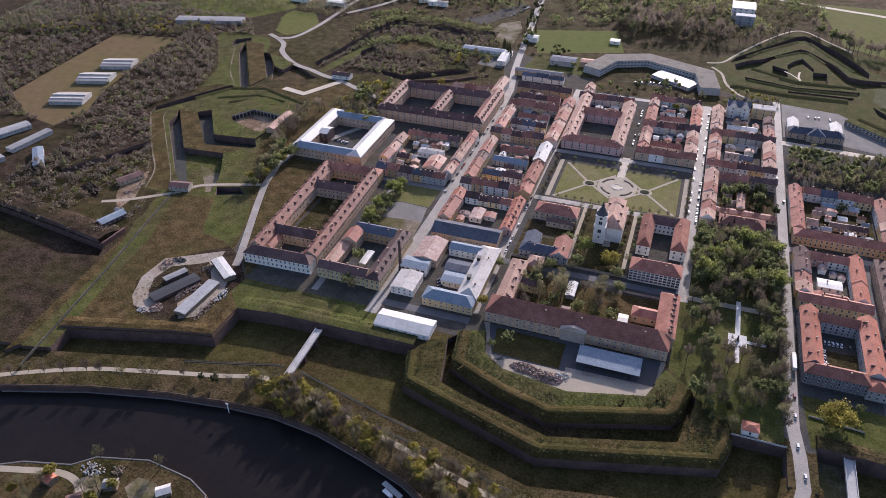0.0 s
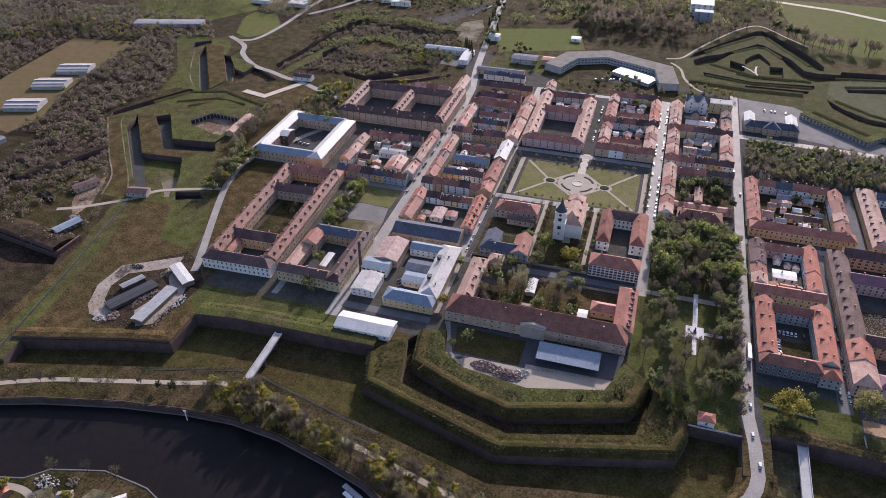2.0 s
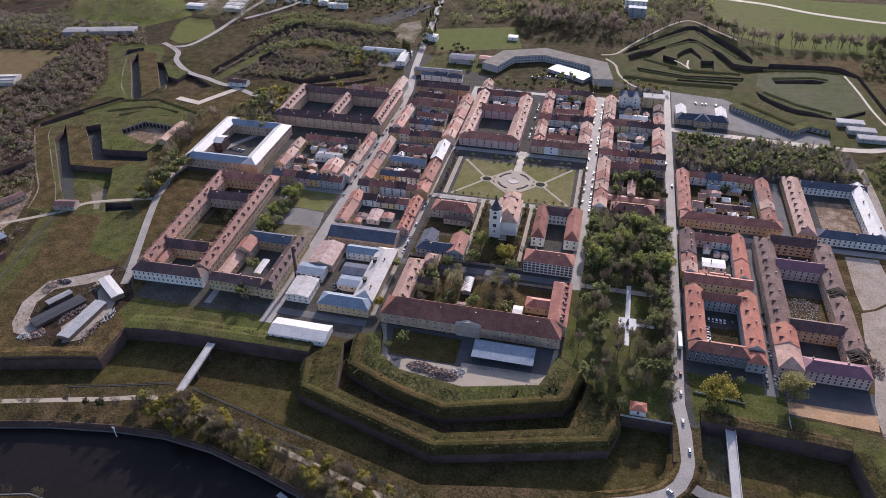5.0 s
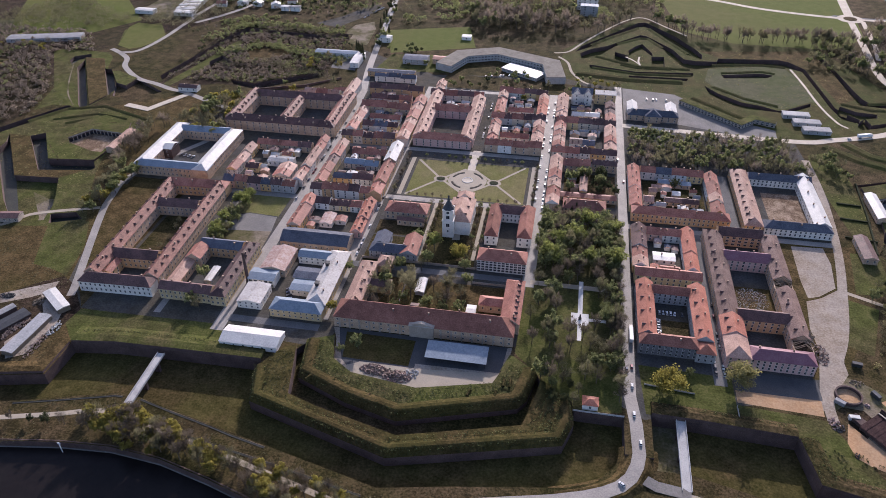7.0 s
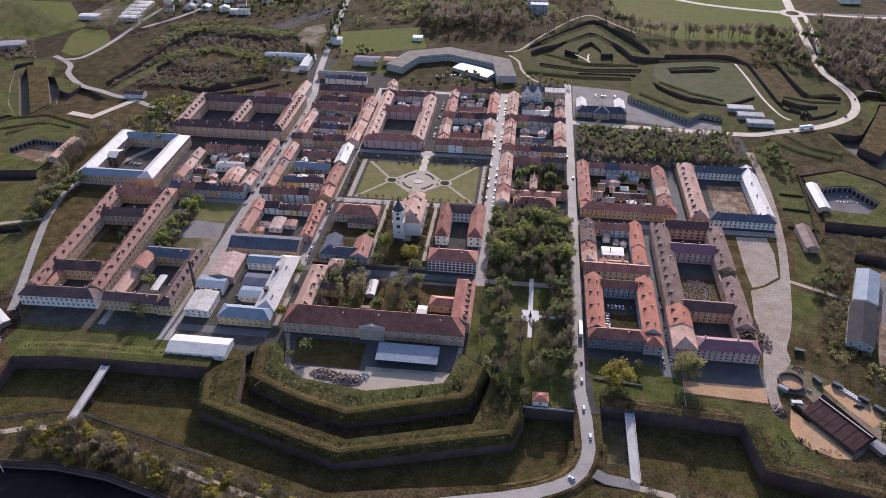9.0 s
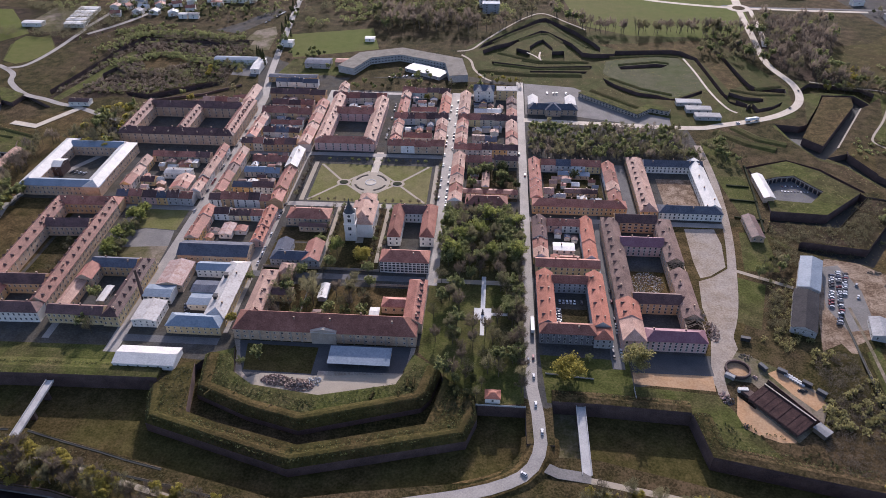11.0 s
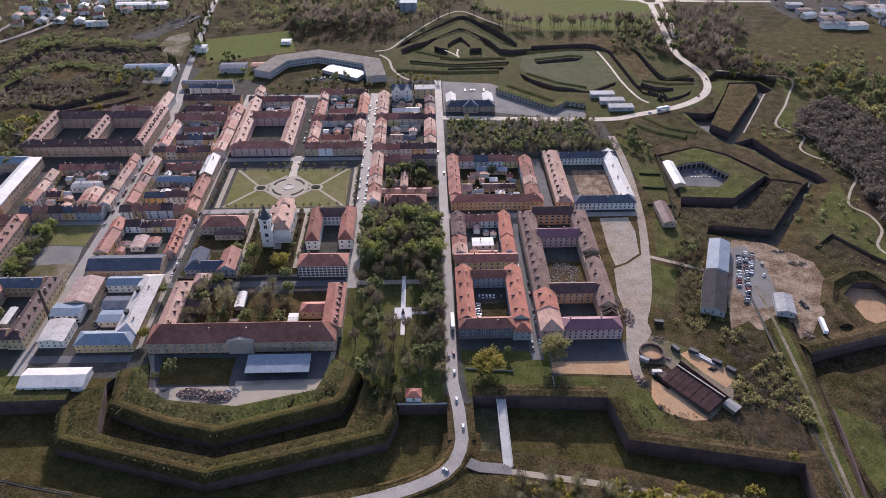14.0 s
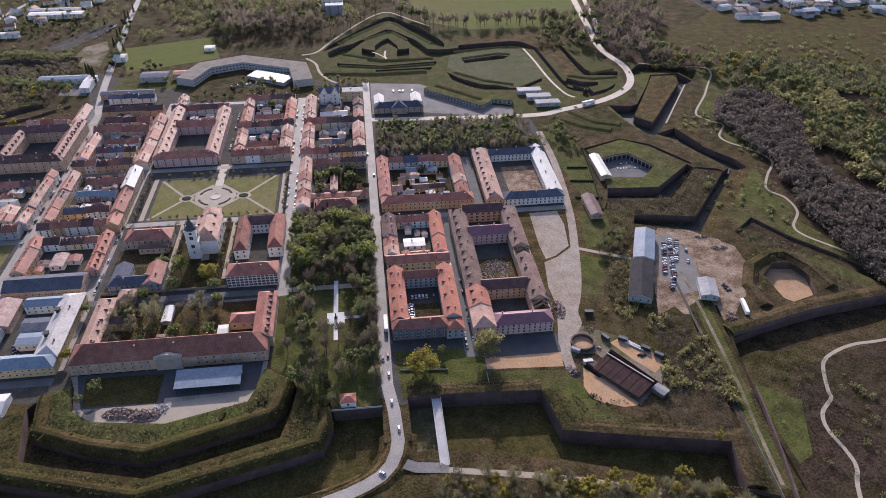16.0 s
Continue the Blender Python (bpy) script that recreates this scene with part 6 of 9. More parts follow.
wing(b, 179, -192, 190, -136, 9, 4.4, "y", TILE_BRIGHT, PL_GREY, "gg", "ew", 3, 3.4, chimneys=4, dormers=4)
wing(b, 154, -147, 179, -138, 8.6, 4, "x", TILE, PL_GREY, "gg", "s", 3, 2.8)
wing(b, 179, -203, 190.5, -192, 7.5, 3.5, "x", TILE_BRIGHT, PL_GREY, "hh", "s", 2, 2.8)
house_row(143, -127, 190, -116, "x", 1, 9.5, 4, [TILE], [PL_YELLOW], "s", 71, 2)
house_row(142, -114, 153, -60, "y", 4, 8, 4, [TILE, TILE_DARK, TILE_PINK], [PLASTER], "w", 72)
house_row(154, -70, 180, -60, "x", 2, 8, 4, [TILE], [PLASTER], "s", 73)
house_row(180, -114, 190, -60, "y", 3, 8.5, 4.5, [TILE_BRIGHT], [PLASTER], "w", 74)
house_row(158, -100, 174, -90, "x", 1, 5, 1, [SHEET_WHITE], [PL_WHITE], "s", 75, 1)
house_row(162, -116, 176, -108, "x", 1, 5, 2.5, [TILE], [PLASTER], "s", 76, 1)
house(143, -43, 221, -31, 7.8, 4.2, "x", TILE, PL_ORANGE, "hh", "s", 2, 4, pitch=3.0, name="barracks", label="long ochre house with a red tiled roof", category="house")
house_row(142, -29, 152, 40, "y", 5, 8, 4, [TILE, TILE_PINK, TILE], [PLASTER], "w", 77)
house_row(208, -32, 219, 34, "y", 4, 8.5, 4.5, [TILE, TILE_PINK], [PLASTER], "w", 78)
house_row(153, 28, 207, 38, "x", 4, 9, 4, [TILE_DARK, TILE, SLATE], [PLASTER], "s", 79)
house_row(168, 16, 196, 23, "x", 2, 5, 1.5, [SHEET_GREY, SHEET_BLUE_SHADE], [PL_OLD], "s", 80, 1)
house_row(172, -14, 200, -6, "x", 2, 4.5, 2, [TILE_DARK, SHEET_GREY], [PL_OLD], "s", 81, 1)
house(154, -20, 162, -10, 6, 3, "x", TILE_PINK, PL_WHITE, "gg", "s", 2, 1)
# derelict barracks with broken roof
b = building("barracks", 223, -135, "derelict barracks with patched and broken brown roofs", "barracks")
wing(b, 211, -203.5, 251, -191, 8.6, 4, "x", TILE_PURPLE, PL_PINK, "hh", "s", 3, 2.9, chimneys=2)
wing(b, 197.5, -166, 210, -60, 9, 4.6, "y", TILE_WORN, PL_OLD, "gh", "we", 3, 3.8, chimneys=5, dormers=11)
wing(b, 240, -117, 252, -60, 9, 4.6, "y", TILE_WORN, PL_OLD, "gh", "we", 3, 3.8, chimneys=2, dormers=4)
wing(b, 240, -180, 252, -129, 9, 4.6, "y", TILE_WORN, PL_OLD, "gg", "we", 3, 3.8, chimneys=2, dormers=4)
wing(b, 240.1, -129, 251.9, -117, 8.0, 0, "y", SCRUB, PL_OLD, "gg", "we", 3, 3.8, over=-0.8)
wing(b, 240.1, -191, 251.9, -180, 8.0, 0, "y", SCRUB, PL_OLD, "gg", "we", 3, 3.8, over=-0.8)
wing(b, 209, -66, 241, -54, 9, 4.4, "x", TILE_DARK, PL_ORANGE, "gg", "s", 3, 3.4, kind="wide")
wing(b, 209, -98, 241, -86, 8.8, 4.4, "x", TILE_PURPLE, PL_PINK, "gg", "s", 3, 3.2, chimneys=2)
wing(b, 209, -166, 241, -155, 8.8, 4.4, "x", TILE_DARK, PL_ORANGE, "gg", "s", 3, 3.2)
wing(b, 197, -184, 211, -166, 9.2, 4.9, "y", TILE_BRIGHT, PL_PINK, "gg", "we", 3, 3.4, chimneys=1, dormers=2)
wing(b, 197, -204.5, 211, -184, 9.0, 4.4, "y", TILE_PINK, PL_PINK, "hg", "wes", 3, 3.4)
for y0, y1, gap in ((-129, -117, (1, 2, 4)), (-191, -180, (2, 5, 6))):
    for k in range(8):
        y = y0 + 0.8 + k * (y1 - y0 - 1.6) / 7
        for sx in (-1, 1):
            if k in gap and sx > 0:
                continue
            g = Geo()
            drop = 2.6 if k in gap else 0.0
            g.solid([(23 + sx * 5.9, y + 135 - 0.14, 8.9), (23 + sx * 5.9, y + 135 + 0.14, 8.9), (23 + sx * 0.1, y + 135 + 0.14, 13.2 - drop), (23 + sx * 0.1, y + 135 - 0.14, 13.2 - drop)], [(23 + sx * 5.9, y + 135 - 0.14, 9.2), (23 + sx * 5.9, y + 135 + 0.14, 9.2), (23 + sx * 0.1, y + 135 + 0.14, 13.5 - drop), (23 + sx * 0.1, y + 135 - 0.14, 13.5 - drop)], bottom=True)
            part("rafter", g.mesh("rafter", [WOOD]), None, b, "bare roof rafter" if k == 0 and sx < 0 else "")
# barracks with white roof round a sandy court
b = building("barracks", 263, -8, "barracks with white roofs, shaded wings coloured blue-grey, round a sandy court", "barracks")
# east-west wings darkened to blue-grey, with their slope shade in the colour
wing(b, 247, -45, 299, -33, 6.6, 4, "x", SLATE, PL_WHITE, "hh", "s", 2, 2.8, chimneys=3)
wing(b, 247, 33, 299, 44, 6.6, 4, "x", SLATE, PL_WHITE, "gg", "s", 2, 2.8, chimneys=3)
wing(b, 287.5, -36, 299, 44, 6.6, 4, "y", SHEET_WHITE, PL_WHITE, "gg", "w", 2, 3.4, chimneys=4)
wing(b, 232, -45, 246, 47, 7, 5, "y", TILE_PINK, PL_ORANGE, "hh", "swe", 2, 3.4, chimneys=4, dormers=10)
# north-east: great house, fortress hall, hexagon
b = building("manor", 170, 160, "grey-roofed manor with bright side wings", "manor")
wing(b, 145, 150, 196, 162, 6, 4.5, "x", SLATE, PL_OLD, "hh", "s", 2, 3, chimneys=3)
wing(b, 163, 147, 178, 164, 6.5, 5, "y", SLATE, PL_OLD, "hh", "s", 2, 3)
wing(b, 145, 161, 155, 182, 6, 3.5, "y", SHEET_WHITE, PL_WHITE, "gg", "w", 2, 3.4)
wing(b, 185, 161, 195, 182, 6, 3.5, "y", SHEET_WHITE, PL_WHITE, "gg", "e", 2, 3.4)


def angled_block(name, pts, width, height, roof, wall, label, category, win=False):
    """A flat-roofed block along a bent line, the line being its inner face."""
    r = thing(name, pts[0][0], pts[0][1], 0, label, category)
    outer = offset_line(pts, width)
    for k in range(len(pts) - 1):
        a, c, d, e = Vector(pts[k]), Vector(pts[k + 1]), outer[k + 1], outer[k]
        o = Vector(pts[0])
        g, g2 = Geo(), Geo()
        q = [a - o, c - o, d - o, e - o]
        g.solid([(*p, -0.3) for p in q], [(*p, height) for p in q])
        part("wall", g.mesh("wall", [wall]), None, r)
        m = sum(q, Vector((0, 0))) / 4
        q2 = [m + (p - m) * 1.0 for p in q]
        g2.solid([(*p, height + 0.01) for p in q2], [(*p, height + 0.5) for p in q2])
        part("roof", g2.mesh("roof", [roof]), None, r)
        if win:
            n = int((c - a).length / 4)
            ang = math.atan2(c.y - a.y, c.x - a.x)
            for s in range(2):
                for j in range(n):
                    p = a.lerp(c, (j + 0.5) / n) - o
                    ob = part("window", WIN["wide"], None, r)
                    ob.location, ob.rotation_euler = (p.x, p.y, height * (0.3 + 0.42 * s)), (0, 0, ang)
    return r


angled_block("fortress_hall", [(-57, 244), (-42, 279), (-8, 292), (49, 268), (56, 229)], 22, 8, FELT, PL_GREY, "huge bent flat-roofed stone hall round a car park", "hall", True)
WHITE_HALL = house(3, 246, 53, 266, 4, 0.8, "x", SHEET_WHITE, PL_GREY, "gg", "s", 1, 0, name="hall", label="low hall with a gleaming white roof", category="hall")
WHITE_HALL.rotation_euler = (0, 0, radians(-31))
angled_block("casemate", [(201, 199), (258, 147), (274, 163), (292, 156)], 9, 4.5, FRESH, STONE, "grass-roofed stone casemates with a pale front", "casemate", True)
for k, (x, y) in enumerate(((318, 186), (325, 169), (331, 152))):
    house(x - 13, y - 5, x + 13, y + 5, 4, 0, "x", SHEET_GREY, PL_GREY, "gg", "s", 1, 0, name="pavilion", label="low flat-roofed concrete pavilion", category="pavilion", group="row of pavilions")
# outworks: long white huts
b = building("fort_house", 347, 7, "long white-roofed guard house of the outwork", "guard house")
wing(b, 341.5, -13, 350.5, 27, 5, 2, "y", SHEET_WHITE, PL_OLD, "gg", "we", 1, 3.4, kind="low")
b = building("fort_house", -346, 12, "long guard house with a faded tiled roof", "guard house")
wing(b, -352, -8, -343, 32, 5, 2.2, "y", TILE_PINK, PL_OLD, "gg", "we", 1, 3.4, kind="low")
# eastern yard: sheds and ruin
turned(house(344 - 7.5, -119 - 20, 344 + 7.5, -119 + 20, 5.5, 2.5, "y", SHEET_BLUE_SHADE, PL_GREY, "gg", "sw", 1, 0, name="warehouse", label="large warehouse with a blue-grey sheet roof", category="warehouse"), -21)
turned(house(327 - 8, -161 - 22, 327 + 8, -161 + 22, 5.0, 2.6, "y", ROOF_DARK, PL_GREY, "gg", "sw", 1, 0, name="warehouse", label="dark grey-roofed warehouse beside a car lot", category="warehouse"), -20)
turned(house(372 - 6, -175 - 10, 372 + 6, -175 + 10, 4.0, 2, "y", SHEET_GREY, PL_GREY, "gg", "sw", 1, 0, name="shed", label="grey metal shed on bare ground", category="shed"), -14)
house(315, -73, 325, -42, 4.5, 2.5, "y", TILE_DARK, PL_OLD, "gg", "sw", 1, 0, name="shed", label="dark brown roofed shed beside the road", category="shed")
house(108.5, -256, 117.5, -249, 4.2, 1.8, "x", TILE_BRIGHT, PL_WHITE, "hh", "s", 1, 0, name="gatehouse", label="little white gatehouse with an orange tiled roof", category="hut")


b = thing("ruin", 283.5, -252, 0, "long brick ruin under a dark rusted lean-to roof", "ruin")
g = Geo()
g.box(-17, -7.3, -0.4, 17, 7.3, 2.4)
g.box(-17.3, 6.7, -3.6, 17.3, 7.4, 5.6)
for k in range(9):
    g.box(-16.6 + k * 4.1, -7.8, -0.4, -15.9 + k * 4.1, -7.2, 2.2)
part("wall", g.mesh("wall", [BRICK]), None, b)
for k in range(17):
    g = Geo()
    x = -17.2 + k * 2.03
    d = 0.12 * math.sin(k * 2.3)
    g.solid([(x, -7.9, 2.5 + d), (x + 1.98, -7.9, 2.5 + d), (x + 1.98, 6.7, 5.0 + d), (x, 6.7, 5.0 + d)], [(x, -7.9, 2.65 + d), (x + 1.98, -7.9, 2.65 + d), (x + 1.98, 6.7, 5.15 + d), (x, 6.7, 5.15 + d)], bottom=True)
    part("roof_sheet", g.mesh("roof_sheet", [RUSTY]), None, b, "dark red rusted roof sheet")
g = Geo()
g.box(-17.4, 6.6, 5.6, 17.4, 7.5, 5.85)
part("coping", g.mesh("coping", [STONE]), None, b, "pale stone coping")
g = Geo()
g.box(-25, -6.2, -0.2, -17.4, -1.0, 2.3)
part("annexe", g.mesh("annexe", [BRICK]), None, b, "roofless blackened annexe")
b.rotation_euler = (0, 0, radians(-52.8))
sweep("ruined_wall", [(284, -226), (305.5, -259.5)], [(0.4, -3.6), (0.4, 1.4), (-0.3, 1.7), (-0.4, -3.6)], [BRICK], "roofless brick wall along a dark trench", "wall")
turned(house(303 - 4, -266 - 3, 303 + 4, -266 + 3, 3.2, 0.6, "x", SHEET_GREY, WOOD, "gg", "", 1, 0, name="shed", label="little dark site hut beside the ruin", category="shed"), -55)
for k, (x, y, rz, mat) in enumerate(((284, -215, -60, COPPER), (295, -218, -35, COPPER), (307, -228, -40, IRON), (266, -236, 0, SHEET_WHITE), (261, -224.5, -35, SHEET_GREY), (313.5, -235, -45, COPPER), (280, -189, -10, IRON))):
    b = thing("container", x, y, 0, "steel site container on sandy ground" if k not in (3, 4) else "pale site cabin beside the ruin", "container")
    g = Geo()
    g.box(-3, -1.2, 0.1, 3, 1.2, 2.6)
    part("body", g.mesh("body", [mat]), None, b)
    g = Geo()
    g.box(-3.04, -1.1, 0.2, -2.98, 1.1, 2.5)
    part("door", g.mesh("door", [mat]), None, b)
    g = Geo()
    g.box(-3.05, -1.28, 2.6, 3.05, 1.28, 2.72)
    part("roof", g.mesh("roof", [mat]), None, b)
    b.rotation_euler = (0, 0, radians(rz))
disc("round_pit", 267.5, -218, 7.9, 0, 2.3, BRICK, "round roofless casemate ring of blackened brick", "pit", inner=6.9, kind="")
disc("pit_floor", 267.5, -218, 6.9, -0.2, 0.15, SAND, "sandy floor of the round pit", "sand", kind="structure")
# south-western works yard
turned(house(-261 - 19, -256 - 4.5, -261 + 19, -256 + 4.5, 3.2, 0.9, "x", SHEET_GREY, WOOD, "gg", "", 1, 0, name="shed", label="long open shed with a pale grey sheet roof", category="shed"), 86)
turned(house(-262 - 13.5, -221 - 4.2, -262 + 13.5, -221 + 4.2, 3.8, 0.8, "x", SHEET_WHITE, WOOD, "gg", "", 1, 0, name="shed", label="pale sheet-roofed shed above the yard", category="shed"), -36)
turned(house(-284 - 18, -251 - 5, -284 + 18, -251 + 5, 2.2, 0.7, "x", IRON, BRICK, "gg", "", 1, 0, name="shed", label="old masonry casemate with a blackened roof", category="shed"), 63)
turned(house(-291.5 - 8.5, -239.5 - 2.6, -291.5 + 8.5, -239.5 + 2.6, 3.4, 0.6, "x", SHEET_GREY, BRICK, "gg", "", 1, 0, name="shed", label="narrow grey-roofed lean-to beside old masonry", category="shed"), 62)
# hangars and outlying sheds
for x, y in ((-599, -9), (-612, 47), (-616, 92)):
    b = house(x - 18.5, y - 12.5, x + 18.5, y + 12.5, 4.0, 3.0, "x", SHEET_TAN, PL_GREY, "gg", "s", 1, 0, pitch=5, kind="low", name="hangar", label="grey metal hangar with pale roof stripes", category="hangar", group="hangars on a dry field")
    b.rotation_euler = (0, 0, radians(17))
    for q in (-6.5, 0.0):
        g = Geo()
        g.box(-18.8, -1.2, -0.1, 18.8, 1.2, 0.25)
        part("skylight", g.mesh("skylight", [SHEET_WHITE]), None, b, "pale roof light strip").location = (0, q, 7.1 - abs(q) / 12.95 * 3.0)
for x, y, L, w, rz, roof, lab in ((-602, -96, 46, 14, 66, SHEET_GREY, "long pale grey warehouse roof among scrub"), (-564, -103, 46, 9, 82, SHEET_GREY, "long narrow shed with a pale grey roof"), (-529, -128, 38, 9, -45, SHEET_BLUE_SHADE, "warehouse with a pale blue sheet roof"), (-574, -142, 30, 14, -18, SHEET_GREY, "low pale-roofed shed among scrub")):
    turned(house(x - L / 2, y - w / 2, x + L / 2, y + w / 2, 4, 1.2, "x", roof, PL_GREY, "gg", "s", 1, 0, pitch=5, kind="low", name="warehouse", label=lab, category="warehouse"), rz)
turned(house(-431, -136, -409, -127, 3.5, 1.6, "x", TILE_DARK, PL_OLD, "gg", "s", 1, 0, name="shed", label="small dark-roofed farm shed", category="shed"), 62)
turned(house(-401, -196, -379, -187, 3.5, 1.6, "x", SHEET_BLUE_SHADE, BRICK, "gg", "s", 1, 0, name="shed", label="shed with a patched blue and red roof", category="shed"), 70)
turned(house(-376, -134, -358, -124, 4.0, 2, "x", TILE_DARK, STONE, "gg", "s", 1, 0, name="gatehouse", label="dark stone gate building across the ditch", category="gatehouse"), 10)
house(-352, 140, -330, 150, 4.5, 2.5, "x", TILE_DARK, PL_WHITE, "gg", "s", 1, 1, label="white house with a dark roof at the bend")
# far edge of the town to the north
for x0, y0, x1, y1, roof, wall, lab in ((-233, 268, -180, 279, SHEET_BLUE_SHADE, PL_WHITE, "white hall with a pale blue roof"), (-180, 240, -170, 276, SHEET_WHITE, PL_WHITE, "white-roofed garage"), (-120, 262, -90, 280, SLATE, PL_GREY, "grey works building"), (-84, 268, -66, 280, TILE, PL_OLD, "small red-roofed house"), (-168, 330, -152, 342, SHEET_WHITE, PL_WHITE, "white-roofed garage"), (-152, 218, -96, 228, SLATE, PL_ORANGE, "ochre house with a dark roof")):
    house(x0, y0, x1, y1, 6, 1.5, "x", roof, wall, "gg", "s", 2, 0, kind="low", name="hall", label=lab + " at the town edge", category="hall")
house(82, 508, 112, 540, 16, 0, "x", SHEET_WHITE, PL_WHITE, "gg", "s", 4, 0, pitch=3, kind="wide", name="office_block", label="white modern block among trees", category="office block")
house(-62, 356, -50, 366, 4, 1, "x", SHEET_WHITE, PL_WHITE, "gg", "s", 1, 0, name="clubhouse", label="small white clubhouse by the pitch", category="clubhouse")
VILLAGE = [(-434, 439), (-432, 472), (-406, 450), (-406, 470), (-382, 450), (-386, 482), (-363, 488), (-353, 447), (-420, 495), (-396, 505), (-372, 512), (-345, 500), (-448, 470), (-450, 500), (-336, 470), (-410, 528), (-380, 540), (-350, 535), (-440, 540), (-330, 545)]
for k, (x, y) in enumerate(VILLAGE + [(random.Random(900 + k).uniform(-460, -215), random.Random(930 + k).uniform(560, 680)) for k in range(26)]):
    rr = random.Random(900 + k)
    turned(house(x - 7, y - 5, x + 7, y + 5, 5, 3.2, rr.choice("xy"), rr.choice([SHEET_WHITE, TILE_PINK, TILE, SHEET_GREY, SHEET_WHITE]), PL_WHITE, "gg", "", 1, 1, label="white village house with a pitched roof", group="distant village houses"), rr.uniform(-25, 25))
for x0, y0, x1, y1, roof in ((-340, 432, -328, 440, SHEET_WHITE), (-326, 433, -312, 441, SHEET_GREY), (-325, 508, -252, 522, SHEET_WHITE), (-330, 528, -262, 540, SHEET_GREY), (-312, 490, -296, 498, TILE)):
    house(x0, y0, x1, y1, 6, 1, "x", roof, PL_WHITE, "gg", "s", 2, 0, pitch=5, name="school_block", label="long pale flat-roofed block among gardens", category="block")
house(88, 480, 112, 492, 14, 0, "x", SHEET_BLUE_SHADE, PL_GREY, "gg", "s", 4, 0, pitch=4, kind="wide", name="office_block", label="blue-grey modern block among trees", category="office block")
for x, y in ((-470, 392), (-474, 408), (-477, 424), (-479, 440), (-481, 456), (-530, 392)):
    house(x - 14, y - 6, x + 14, y + 6, 5, 1, "x", SHEET_WHITE, PL_WHITE, "gg", "s", 1, 0, pitch=5, kind="low", name="depot", label="white flat depot building with a pale roof", category="depot")
for k in range(84):
    rr = random.Random(950 + k)
    x, y = (rr.uniform(655, 960), rr.uniform(395, 500)) if k % 3 else (rr.uniform(540, 1000), rr.uniform(545, 760))
    q = rr.uniform(0.2, 0.62)
    roof = rr.choice([SHEET_WHITE, SHEET_GREY, SHEET_BLUE_SHADE, TILE_DARK, SLATE, SHEET_TAN, SHEET_GREY])
    turned(house(x - 26 * q, y - 14 * q, x + 26 * q, y + 14 * q, 6, 0.8 if q > 0.35 else 2.2, "x", roof, rr.choice([PL_WHITE, PL_GREY]), "gg", "" if k % 3 else "s", 1, 0, pitch=8, name="warehouse", label=f"industrial hall with a {ROOF_WORDS[roof]} roof", category="warehouse", group="distant industrial halls"), rr.choice((-8, -8, 4, 15)))
turned(house(-604 - 47, 266 - 9, -604 + 47, 266 + 9, 5, 0.8, "x", SHEET_GREY, PL_GREY, "gg", "s", 1, 0, pitch=6, name="warehouse", label="very long pale flat-roofed shed", category="warehouse"), 15)
# river bank huts
for x, y, roof, rz in ((-249, -412, TILE_BRIGHT, -8), (-214, -404, SHEET_GREY, 24), (-226, -418, TILE_DARK, 40), (-184, -398, SHEET_WHITE, 40)):
    o = turned(house(x - 3.6, y - 2.8, x + 3.6, y + 2.8, 3, 1.5, "x", roof, WOOD, "gg", "s", 1, 0, name="garden_hut", label=f"small timber garden hut with a {ROOF_WORDS[roof]} roof", category="hut"), rz)
    o.location.z = -3.0

# ---- bridges ----
def footbridge(x, y0, y1, width, z0, z1):
    r = thing("bridge", x, (y0 + y1) / 2, 0, "pale concrete moat bridge on brick piers", "bridge")
    m = (y0 + y1) / 2
    g = Geo()
    w = width / 2
    a, c = [(-w, y0 - m, z0), (w, y0 - m, z0), (w, y1 - m, z1), (-w, y1 - m, z1)], 0.7
    g.solid([(p[0], p[1], p[2] - c) for p in a], a, bottom=True)
    part("deck", g.mesh("deck", [CONCRETE]), None, r)
    for s in (-1, 1):
        g = Geo()
        xs = sorted((s * w, s * (w - 0.35)))
        b0, b1 = [(xs[0], y0 - m, z0), (xs[1], y0 - m, z0), (xs[1], y1 - m, z1), (xs[0], y1 - m, z1)], 0.9
        g.solid(b0, [(p[0], p[1], p[2] + b1) for p in b0])
        part("parapet", g.mesh("parapet", [CONCRETE]), None, r)
    for k in range(3):
        u = (k + 0.5) / 3
        g = Geo()
        yy, zz = (y0 - m) * (1 - u) + (y1 - m) * u, z0 * (1 - u) + z1 * u - c
        g.box(-w + 0.4, yy - 1, -9.2, w - 0.4, yy + 1, zz)
        part("pier", g.mesh("pier", [BRICK]), None, r)


footbridge(-164.5, -303, -255, 5.0, -2.9, -0.6)
footbridge(166, -302, -253.5, 5.6, -2.9, -0.6)

